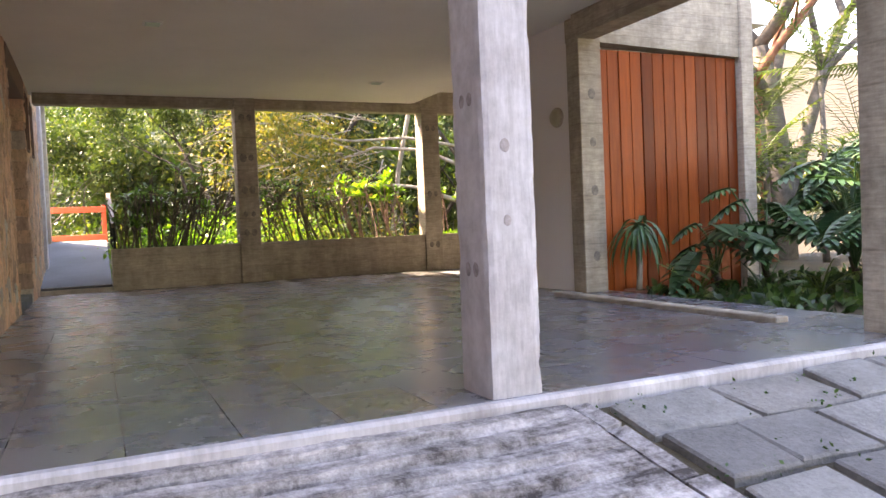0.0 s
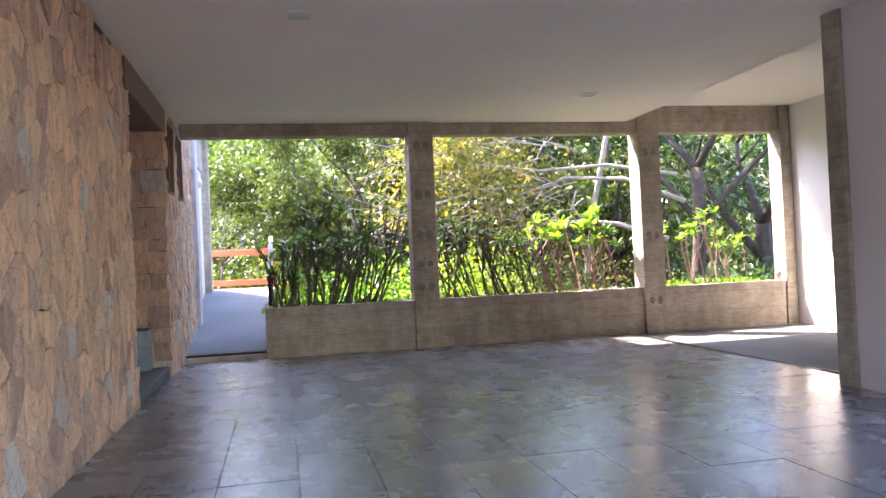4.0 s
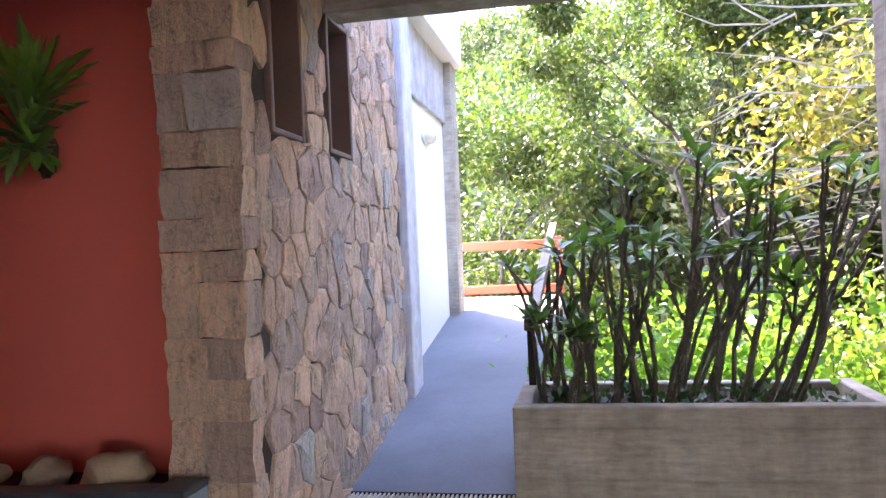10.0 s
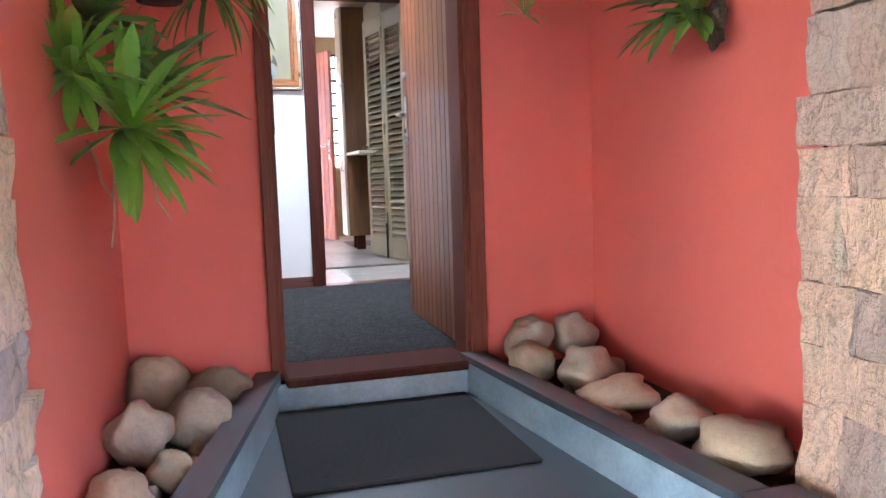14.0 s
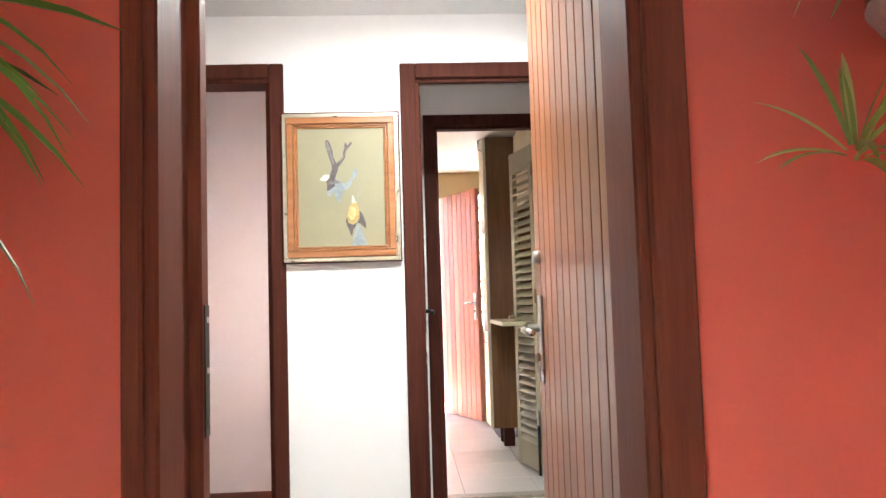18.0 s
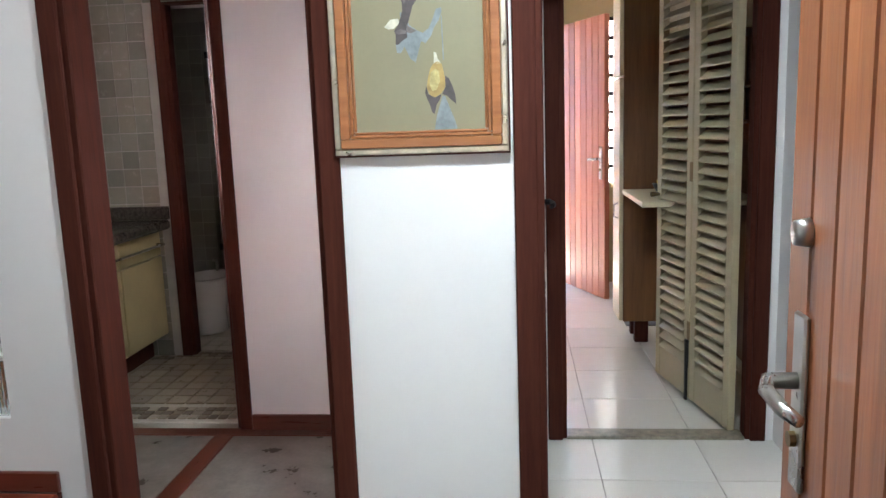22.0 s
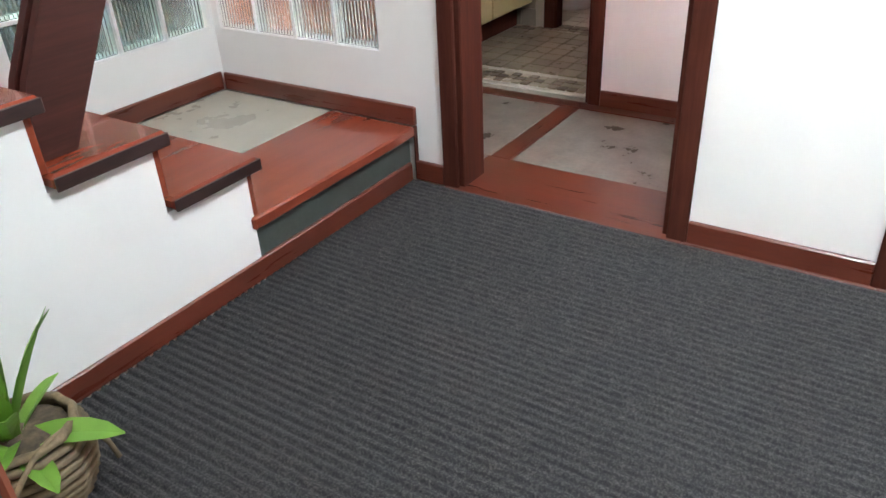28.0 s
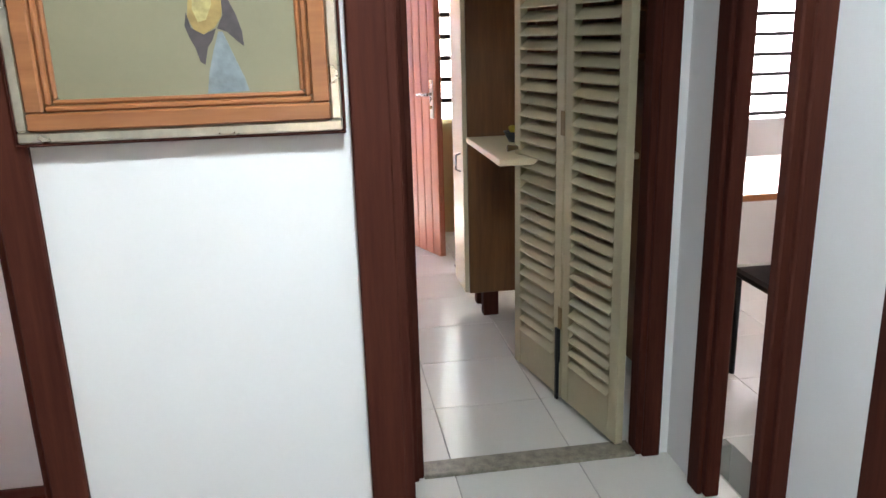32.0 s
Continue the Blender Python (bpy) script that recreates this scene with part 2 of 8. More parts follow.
def concrete(name, color, board=0.20, axis=2, stain=(0.10, 0.085, 0.065), amount=0.45, tone_mix=1.0):
    """Board-marked concrete with stains and faint tie marks."""
    m, nt, bsdf = nodes_of(name)
    vec = coords(nt, world_space=True)
    sep = nt.nodes.new("ShaderNodeSeparateXYZ")
    nt.links.new(vec, sep.inputs["Vector"])
    band = math_of(nt, "DIVIDE", sep.outputs[axis], board)
    idx = math_of(nt, "FLOOR", band)
    wn2 = nt.nodes.new("ShaderNodeTexWhiteNoise")
    wn2.noise_dimensions = "1D"
    nt.links.new(idx, wn2.inputs["W"])
    edge = math_of(nt, "PINGPONG", band, 0.5)
    line = ramp_of(nt, [(0.0, (0, 0, 0)), (0.05, (1, 1, 1))])
    nt.links.new(edge, line.inputs["Fac"])
    st = [3, 3, 3]
    st[axis] = 22
    grain = noise_of(nt, coords(nt, tuple(st), world_space=True), 3.0, 4, 0.6)
    big, fine, pits = noise_of(nt, vec, 1.6, 6, 0.7), noise_of(nt, vec, 45, 4, 0.7), noise_of(nt, vec, 12, 5, 0.7)
    base = mixc(nt, math_of(nt, "MULTIPLY", wn2.outputs["Value"], 0.35), color, tuple(c * 0.72 for c in color))
    pat = ramp_of(nt, [(0.46, (0, 0, 0)), (0.70, (1, 1, 1))])
    nt.links.new(big, pat.inputs["Fac"])
    base = mixc(nt, math_of(nt, "MULTIPLY", pat.outputs["Color"], amount), base, stain)
    tone = ramp_of(nt, [(0.34, (0.66, 0.65, 0.63)), (0.64, (1.15, 1.14, 1.12))])
    nt.links.new(math_of(nt, "ADD", math_of(nt, "MULTIPLY", pits, 0.5), math_of(nt, "MULTIPLY", grain, 0.5)), tone.inputs["Fac"])
    base = mixc(nt, tone_mix, base, tone.outputs["Color"], "MULTIPLY")
    seam = ramp_of(nt, [(0.0, (0.62, 0.60, 0.58)), (0.07, (1, 1, 1))])
    nt.links.new(edge, seam.inputs["Fac"])
    base = mixc(nt, 0.35, base, seam.outputs["Color"], "MULTIPLY")
    drip = ramp_of(nt, [(0.42, (0.60, 0.57, 0.54)), (0.58, (1, 1, 1))])
    nt.links.new(noise_of(nt, coords(nt, (5, 5, 0.8), world_space=True), 1.3, 6, 0.7), drip.inputs["Fac"])
    base = mixc(nt, 0.4 * tone_mix, base, drip.outputs["Color"], "MULTIPLY")
    nt.links.new(base, bsdf.inputs["Base Color"])
    bsdf.inputs["Roughness"].default_value = 0.85
    h = math_of(nt, "ADD", math_of(nt, "MULTIPLY", line.outputs["Color"], 0.5), math_of(nt, "MULTIPLY", fine, 0.35))
    bump(nt, bsdf, math_of(nt, "ADD", h, math_of(nt, "MULTIPLY", grain, 0.3)), 0.6, 0.006)
    return m


def wood(name, dark, light, axis=2, rough=0.4, coat=0.0, piece=True, scale=1.0, spec=0.5):
    """Timber with the grain along one axis."""
    m, nt, bsdf = nodes_of(name)
    st = [14 * scale, 14 * scale, 14 * scale]
    st[axis] = 0.9 * scale
    vec = coords(nt, tuple(st), world_space=True)
    grain, fine = noise_of(nt, vec, 2.2, 6, 0.65), noise_of(nt, vec, 11, 4, 0.6)
    r = ramp_of(nt, [(0.28, dark), (0.72, light)])
    nt.links.new(math_of(nt, "ADD", math_of(nt, "MULTIPLY", grain, 0.7), math_of(nt, "MULTIPLY", fine, 0.3)), r.inputs["Fac"])
    col = r.outputs["Color"]
    if piece:
        info = nt.nodes.new("ShaderNodeObjectInfo")
        v = ramp_of(nt, [(0.0, (0.52, 0.46, 0.44)), (0.25, (0.84, 0.80, 0.78)), (0.6, (1.0, 1.0, 1.0)), (1.0, (1.3, 1.3, 1.25))])
        nt.links.new(info.outputs["Random"], v.inputs["Fac"])
        col = mixc(nt, 1.0, col, v.outputs["Color"], "MULTIPLY")
    nt.links.new(col, bsdf.inputs["Base Color"])
    nt.links.new(math_of(nt, "ADD", math_of(nt, "MULTIPLY", grain, 0.25), rough - 0.12), bsdf.inputs["Roughness"])
    bsdf.inputs["Coat Weight"].default_value = coat
    bsdf.inputs["Coat Roughness"].default_value = 0.2
    bsdf.inputs["Specular IOR Level"].default_value = spec
    bump(nt, bsdf, math_of(nt, "ADD", grain, math_of(nt, "MULTIPLY", fine, 0.5)), 0.25, 0.002)
    return m


def leaf_mat(name, stops, rough=0.45, trans=0.35):
    """Foliage: many tones leaf by leaf, some light through the blade."""
    m, nt, bsdf = nodes_of(name)
    geo = nt.nodes.new("ShaderNodeNewGeometry")
    r = ramp_of(nt, stops)
    nt.links.new(geo.outputs["Random Per Island"], r.inputs["Fac"])
    vec = coords(nt, world_space=True)
    shade = ramp_of(nt, [(0.3, (0.75, 0.78, 0.7)), (0.7, (1.1, 1.08, 1.0))])
    nt.links.new(noise_of(nt, vec, 9, 3), shade.inputs["Fac"])
    col = mixc(nt, 1.0, r.outputs["Color"], shade.outputs["Color"], "MULTIPLY")
    nt.links.new(col, bsdf.inputs["Base Color"])
    bsdf.inputs["Roughness"].default_value = rough
    tr = nt.nodes.new("ShaderNodeBsdfTranslucent")
    nt.links.new(mixc(nt, 1.0, col, (1.35, 1.40, 0.75), "MULTIPLY"), tr.inputs["Color"])
    mx = nt.nodes.new("ShaderNodeMixShader")
    mx.inputs[0].default_value = trans
    out = nt.nodes["Material Output"]
    nt.links.new(bsdf.outputs[0], mx.inputs[1])
    nt.links.new(tr.outputs[0], mx.inputs[2])
    nt.links.new(mx.outputs[0], out.inputs["Surface"])
    return m


def glow(name, color, power):
    m, nt, bsdf = nodes_of(name)
    bsdf.inputs["Base Color"].default_value = (*color, 1)
    bsdf.inputs["Emission Color"].default_value = (*color, 1)
    bsdf.inputs["Emission Strength"].default_value = power
    return m


def ribbed_glass(name, tint, axis=0):
    m, nt, bsdf = nodes_of(name)
    vec = coords(nt, world_space=True)
    sep = nt.nodes.new("ShaderNodeSeparateXYZ")
    nt.links.new(vec, sep.inputs["Vector"])
    wave = math_of(nt, "SINE", math_of(nt, "MULTIPLY", sep.outputs[axis], 420.0))
    bsdf.inputs["Base Color"].default_value = (*tint, 1)
    bsdf.inputs["Roughness"].default_value = 0.12
    bsdf.inputs["Transmission Weight"].default_value = 1.0
    bsdf.inputs["IOR"].default_value = 1.25
    bump(nt, bsdf, math_of(nt, "ADD", wave, math_of(nt, "MULTIPLY", noise_of(nt, vec, 30, 2), 0.6)), 0.5, 0.004)
    return m


CONC = concrete("board_marked_concrete", (0.50, 0.44, 0.36))
CONC_PALE = concrete("weathered_pale_concrete", (0.60, 0.585, 0.61), 0.9, 0, (0.27, 0.225, 0.225), 0.55, 0.75)
CONC_X = concrete("board_marked_beam", (0.50, 0.44, 0.355), 0.12, 2, (0.12, 0.10, 0.075), 0.5)
RAMP = plain("grey_cement_screed", (0.15, 0.162, 0.178), 0.9, var=0.25, scale=1.2, fine=60, relief=0.2, rvar=0.12)
DRIVE = plain("worn_grooved_drive", (0.30, 0.28, 0.27), 0.85, var=0.45, scale=2.5, fine=40, relief=0.8, dist=0.015)
# bed colour darkened to paint the shadow in the stone joints
STONEBED = plain("joint_shadow_bed", (0.07, 0.052, 0.042), 0.95, var=0.3, relief=0.8, dist=0.012, fine=50)
MORTAR = plain("dark_recessed_mortar", (0.10, 0.08, 0.065), 0.95, relief=0.6, dist=0.01, fine=50)
STONE = split_stone("rough_pink_granite")
SLATE = varied("polished_grey_slate", [(0.0, (0.140, 0.145, 0.159)), (0.5, (0.160, 0.163, 0.174)), (0.9, (0.177, 0.174, 0.168)), (1.0, (0.162, 0.145, 0.122))], 0.27, 0.34, 2.6, 60.0, 0.18, 0.003, 0.12, None, 0.6)
PAVER = varied("rough_paving_stone", [(0.0, (0.11, 0.105, 0.105)), (0.4, (0.20, 0.195, 0.19)), (0.8, (0.28, 0.27, 0.26)), (1.0, (0.17, 0.135, 0.115))], 0.8, 0.6, 6.0, 45.0, 1.0, 0.02)
STEP = plain("honed_blue_slate_steps", (0.045, 0.058, 0.065), 0.42, var=0.22, scale=4.0, fine=90, relief=0.15)
RISER = plain("limed_slate_facing", (0.25, 0.335, 0.375), 0.42, var=0.35, scale=3.5, fine=70, relief=0.2)
RED = plain("terracotta_red_paint", (0.68, 0.138, 0.096), 0.75, var=0.06, scale=1.5, fine=160, relief=0.12)
WHITE = plain("warm_white_paint", (0.78, 0.76, 0.74), 0.7, var=0.03, scale=1.2, fine=150, relief=0.08)
CEIL = plain("white_ceiling_paint", (0.84, 0.79, 0.72), 0.8, var=0.06, scale=0.8, fine=140, relief=0.08)
PINKW = plain("pinkish_white_paint", (0.80, 0.755, 0.75), 0.7, var=0.03, scale=1.2, fine=150, relief=0.08)
LINTEL = plain("brown_painted_lintel", (0.17, 0.10, 0.075), 0.6, var=0.2, scale=3, relief=0.15)
BOARD = wood("varnished_jatoba_boards", (0.17, 0.026, 0.005), (0.40, 0.084, 0.013), 2, 0.36, 0.0, spec=0.22)
DOORW = wood("varnished_door_boards", (0.20, 0.053, 0.019), (0.43, 0.150, 0.054), 2, 0.35, 0.3)
TRIM = wood("dark_red_stained_trim", (0.040, 0.011, 0.008), (0.088, 0.025, 0.016), 2, 0.65, 0.0, piece=False, spec=0.06)
# lighter copy of the trim stain, with outdoor daylight in its colour
FRAMEW = wood("daylit_red_door_frame", (0.10, 0.027, 0.016), (0.21, 0.062, 0.036), 2, 0.5, 0.0, piece=False, spec=0.15)
TRIMX = wood("red_stained_floor_trim", (0.090, 0.020, 0.011), (0.150, 0.033, 0.018), 0, 0.30, 0.4, piece=False)
TRIMY = wood("red_stained_cross_trim", (0.090, 0.020, 0.011), (0.150, 0.033, 0.018), 1, 0.30, 0.4, piece=False)
PINKD = wood("salmon_stained_boards", (0.40, 0.14, 0.085), (0.58, 0.24, 0.155), 2, 0.5, 0.0)
CABW = wood("brown_cabinet_veneer", (0.13, 0.050, 0.016), (0.27, 0.12, 0.042), 2, 0.45, 0.1, piece=False)
CREAM = plain("cream_laminate", (0.72, 0.64, 0.44), 0.4, var=0.04, relief=0.03)
LOUV = plain("khaki_painted_louvres", (0.43, 0.375, 0.24), 0.5, var=0.08, scale=5, relief=0.08)
TILEW = varied("glossy_white_floor_tile", [(0.0, (0.66, 0.64, 0.58)), (1.0, (0.74, 0.72, 0.66))], 0.22, 0.05, 3.0, 90, 0.05, 0.001, 0.06)
GROUT = plain("grey_grout", (0.40, 0.38, 0.33), 0.9)
STEEL = plain("brushed_steel", (0.55, 0.53, 0.50), 0.28, 1.0, var=0.1, relief=0.05)
BRASS = plain("tarnished_brass", (0.24, 0.175, 0.09), 0.45, 1.0, var=0.25, scale=20, relief=0.1)
BLACK = plain("black_metal", (0.02, 0.02, 0.02), 0.4, 0.6, relief=0.05)
REDRAIL = plain("orange_red_gloss_rail", (0.62, 0.085, 0.03), 0.4, var=0.08)
MATM = plain("black_rubber_bristle_mat", (0.018, 0.018, 0.019), 0.95, var=0.4, scale=40, fine=300, relief=1.0, dist=0.01)


# ---- mesh helpers ----
class G:
    """A mesh in the making: plain lists of points and faces."""

    def __init__(self):
        self.v, self.f = [], []

    def add(self, vs, fs):
        o = len(self.v)
        self.v += [tuple(p) for p in vs]
        self.f += [tuple(i + o for i in f) for f in fs]
        return self

    def box(self, x0, x1, y0, y1, z0, z1, c=0.004):
        lo, hi = (min(x0, x1), min(y0, y1), min(z0, z1)), (max(x0, x1), max(y0, y1), max(z0, z1))
        c = min(c, 0.45 * min(hi[i] - lo[i] for i in range(3)))
        if c <= 0:
            vs = [(hi[0] if i & 1 else lo[0], hi[1] if i & 2 else lo[1], hi[2] if i & 4 else lo[2]) for i in range(8)]
            return self.add(vs, [(0, 2, 3, 1), (4, 5, 7, 6), (0, 1, 5, 4), (2, 6, 7, 3), (0, 4, 6, 2), (1, 3, 7, 5)])
        vs, at = [], {}
        for s in range(8):
            for a in range(3):
                p = []
                for i in range(3):
                    up = s >> i & 1
                    e = hi[i] if up else lo[i]
                    p.append(e if i == a else e - c if up else e + c)
                at[s, a] = len(vs)
                vs.append(p)
        fs = []
        for a in range(3):
            b, d = (a + 1) % 3, (a + 2) % 3
            for up in (0, 1):
                ring = [(up << a) | (i << b) | (j << d) for i, j in ((0, 0), (1, 0), (1, 1), (0, 1))]
                q = [at[s, a] for s in ring]
                fs.append(tuple(q if up else q[::-1]))
            for i in (0, 1):
                for j in (0, 1):
                    s0, s1 = (i << b) | (j << d), (i << b) | (j << d) | (1 << a)
                    q = [at[s0, b], at[s1, b], at[s1, d], at[s0, d]]
                    fs.append(tuple(q if (i ^ j) == 0 else q[::-1]))
        for s in range(8):
            q = [at[s, 0], at[s, 1], at[s, 2]]
            fs.append(tuple(q if bin(s).count("1") % 2 else q[::-1]))
        return self.add(vs, fs)

    def prism(self, poly, z0, z1):
        """An upright prism over a polygon of (x, y), given anticlockwise. z0, z1: numbers, or a height for each corner."""
        n = len(poly)
        a = z0 if isinstance(z0, (list, tuple)) else [z0] * n
        b = z1 if isinstance(z1, (list, tuple)) else [z1] * n
        vs = [(x, y, a[i]) for i, (x, y) in enumerate(poly)] + [(x, y, b[i]) for i, (x, y) in enumerate(poly)]
        fs = [tuple(range(n))[::-1], tuple(range(n, 2 * n))] + [(i, (i + 1) % n, n + (i + 1) % n, n + i) for i in range(n)]
        return self.add(vs, fs)

    def tube(self, pts, rs, n=6, cap=True):
        pts = [Vector(p) for p in pts]
        if not isinstance(rs, (list, tuple)):
            rs = [rs] * len(pts)
        vs, fs, side = [], [], None
        for i, p in enumerate(pts):
            d = (pts[min(i + 1, len(pts) - 1)] - pts[max(i - 1, 0)]).normalized()
            if side is None:
                side = d.orthogonal().normalized()
            side = (side - d * side.dot(d)).normalized()
            up = d.cross(side)
            for k in range(n):
                a = 2 * math.pi * k / n
                vs.append(p + (side * math.cos(a) + up * math.sin(a)) * rs[i])
        for i in range(len(pts) - 1):
            for k in range(n):
                fs.append((i * n + k, i * n + (k + 1) % n, (i + 1) * n + (k + 1) % n, (i + 1) * n + k))
        if cap:
            fs += [tuple(range(n))[::-1], tuple(range((len(pts) - 1) * n, len(pts) * n))]
        return self.add(vs, fs)

    def lathe(self, prof, n=20, at=(0, 0, 0)):
        """A body turned round the z axis: prof is radius, height from below upwards."""
        vs = [(at[0] + r * math.cos(2 * math.pi * k / n), at[1] + r * math.sin(2 * math.pi * k / n), at[2] + z) for r, z in prof for k in range(n)]
        fs = [(i * n + k, i * n + (k + 1) % n, (i + 1) * n + (k + 1) % n, (i + 1) * n + k) for i in range(len(prof) - 1) for k in range(n)]
        return self.add(vs, fs)

    def blob(self, at, r, rough=0.12, nu=14, nv=9, seed=0.0, flat=1.0):
        """A rounded stone."""
        vs, fs = [], []
        for j in range(nv + 1):
            t = math.pi * j / nv
            for i in range(nu):
                p = 2 * math.pi * i / nu
                d = Vector((math.sin(t) * math.cos(p), math.sin(t) * math.sin(p), math.cos(t)))
                k = 1 + rough * noise.noise(d * 1.3 + Vector((seed, seed * 0.7, 3))) + rough * 0.35 * noise.noise(d * 3.5 + Vector((seed, 9, 1)))
                vs.append((at[0] + d.x * r[0] * k, at[1] + d.y * r[1] * k, at[2] + max(d.z, -flat) * r[2] * k))
        for j in range(nv):
            for i in range(nu):
                fs.append((j * nu + i, (j + 1) * nu + i, (j + 1) * nu + (i + 1) % nu, j * nu + (i + 1) % nu))
        return self.add(vs, fs)

    def leaf(self, base, way, length, width, droop=0.4, fold=0.25, seg=3, shape=(0.55, 1.0, 0.75, 0.0), twist=0.0):
        """A blade that bends down along its length, folded at the midrib."""
        p, d = Vector(base), Vector(way).normalized()
        side = d.cross(Vector((0, 0, 1)))
        side = (side if side.length > 1e-3 else Vector((1, 0, 0))).normalized()
        if twist:
            side = Matrix.Rotation(twist, 3, d) @ side
        vs, fs = [], []
        for i in range(seg + 1):
            t = i / seg
            k = t * (len(shape) - 1)
            w = width * 0.5 * (shape[int(k)] + (shape[min(int(k) + 1, len(shape) - 1)] - shape[int(k)]) * (k - int(k)))
            up = side.cross(d)
            vs += [p - side * w + up * (fold * w), p, p + side * w + up * (fold * w)]
            if i:
                a = 3 * (i - 1)
                fs += [(a, a + 1, a + 4, a + 3), (a + 1, a + 2, a + 5, a + 4)]
            d = (d + Vector((0, 0, -droop / seg))).normalized()
            p = p + d * (length / seg)
        return self.add(vs, fs)

    def moved(self, m, start=0):
        self.v[start:] = [tuple(m @ Vector(p)) for p in self.v[start:]]
        return self

    def mesh(self, name, mat, smooth=False):
        me = bpy.data.meshes.new(name)
        me.from_pydata(self.v, [], self.f)
        for m in mat if isinstance(mat, (list, tuple)) else (mat,):
            me.materials.append(m)
        if smooth:
            me.polygons.foreach_set("use_smooth", [True] * len(me.polygons))
        me.update()
        return me


def box(x0, x1, y0, y1, z0, z1, c=0.004):
    return G().box(x0, x1, y0, y1, z0, z1, c)


def part(name, g, mat, parent, label="", smooth=False, kind=""):
    """One mesh under a thing or a part. g: points and faces in the world's metres, or ready mesh data in the parent's place."""
    ob = new(name, g.mesh(name, mat, smooth) if isinstance(g, G) else g)
    ob.parent = parent
    if isinstance(g, G):
        off = parent.matrix_basis.inverted() if parent.parent is None else Matrix.Identity(4)
        ob.matrix_parent_inverse = off
    return tagged(ob, label, kind=kind)


def thing(name, label, category, at=(0, 0, 0), group="", kind=""):
    ob = new(name)
    ob.location = at
    ob.empty_display_size = 0.1
    return tagged(ob, label, category, group, kind)


def struct(name, g, mat, label, category="", smooth=False):
    return tagged(new(name, g.mesh(name, mat, smooth)), label, category or name.split("_")[0], kind="structure")


def single(name, g, mat, label, category, group="", smooth=False, kind=""):
    return tagged(new(name, g.mesh(name, mat, smooth)), label, category, group, kind)


def wall_boxes(axis, a0, a1, b0, b1, z0, z1, holes=()):
    """A wall's solid parts round its openings. axis "x": thick from a0 to a1 in x, running in y from b0 to b1."""
    bs = sorted({b0, b1, *(h[0] for h in holes), *(h[1] for h in holes)})
    zs = sorted({z0, z1, *(h[2] for h in holes), *(h[3] for h in holes)})
    g = G()
    for p, q in zip(bs, bs[1:]):
        runs = []
        for s, t in zip(zs, zs[1:]):
            bm, zm = (p + q) / 2, (s + t) / 2
            if any(h[0] < bm < h[1] and h[2] < zm < h[3] for h in holes):
                continue
            if runs and runs[-1][1] == s:
                runs[-1][1] = t
            else:
                runs.append([s, t])
        for s, t in runs:
            if axis == "x":
                g.box(a0, a1, p, q, s, t, 0)
            else:
                g.box(p, q, a0, a1, s, t, 0)
    return g


# ---- ground and distance ----
def ground_z(x, y):
    if y > 14.6:
        d = y - 14.6
        z = -0.7 - 0.22 * min(d, 14) + 0.40 * max(0, d - 16) * min(1, max(0, (d - 16) / 20))
        z = min(z, 34 + 0.05 * d)
    else:
        z = -0.30
    if y < 7.0:
        z = min(z, -0.12 - 0.25 * min(7.0 - y, 12))
    z += 0.25 * noise.noise(Vector((x * 0.13, y * 0.13, 0))) * min(1, max(0, abs(y - 10) - 6) / 6)
    if x > 3.7 and y < 14.3:
        z = -0.10 - 0.05 * max(0, x - 6) * 0.1
    return z


xs = [-900, -400, -150, -70, -40, -25, -15, -9, -5] + [i * 1.0 for i in range(-3, 16)] + [18, 22, 28, 36, 50, 75, 130, 300, 900]
ys = [-900, -300, -100, -40, -15, -6, -2, 0] + [2 + i * 0.5 for i in range(0, 40)] + [22 + i * 2 for i in range(0, 30)] + [85, 95, 110, 140, 200, 400, 900]
g = G()
g.add([(x, y, ground_z(x, y)) for y in ys for x in xs], [(j * len(xs) + i, j * len(xs) + i + 1, (j + 1) * len(xs) + i + 1, (j + 1) * len(xs) + i) for j in range(len(ys) - 1) for i in range(len(xs) - 1)])
EARTH = plain("leaf_littered_earth", (0.075, 0.06, 0.035), 0.95, var=0.5, scale=1.5, fine=25, relief=0.8, dist=0.04)
struct("ground", g, EARTH, "sloping earth and leaf litter round the house", "ground", True)

# ---- carport ----
FX = -0.84      # face of the stone wall
CZ = 2.29       # carport ceiling
struct("floor", box(FX - 0.3, 3.75, 7.03, 14.44, -0.5, -0.016, 0), MORTAR, "dark bed of the slate carport floor", "floor")
struct("floor_bay", box(3.75, 5.78, 10.2, 14.44, -0.5, -0.012, 0.004), RAMP, "grey screed floor of the side bay", "floor")
struct("trim_floor_channel", box(3.735, 3.765, 10.9, 13.95, -0.02, 0.006, 0.002), BLACK, "dark strip across the floor where the bay begins", "trim")
g = box(FX - 0.2, 3.80, 6.75, 14.62, CZ, CZ + 0.22, 0)
struct("ceiling", g, CEIL, "cream-white painted carport ceiling", "ceiling")
struct("ceiling_bay", box(3.80, 5.95, 10.3, 14.62, 2.46, 2.66, 0), CEIL, "white ceiling of the side bay", "ceiling")
struct("ceiling_edge", box(3.78, 3.82, 10.1, 14.4, CZ - 0.0, 2.47, 0), CEIL, "edge of the lower ceiling slab", "ceiling")
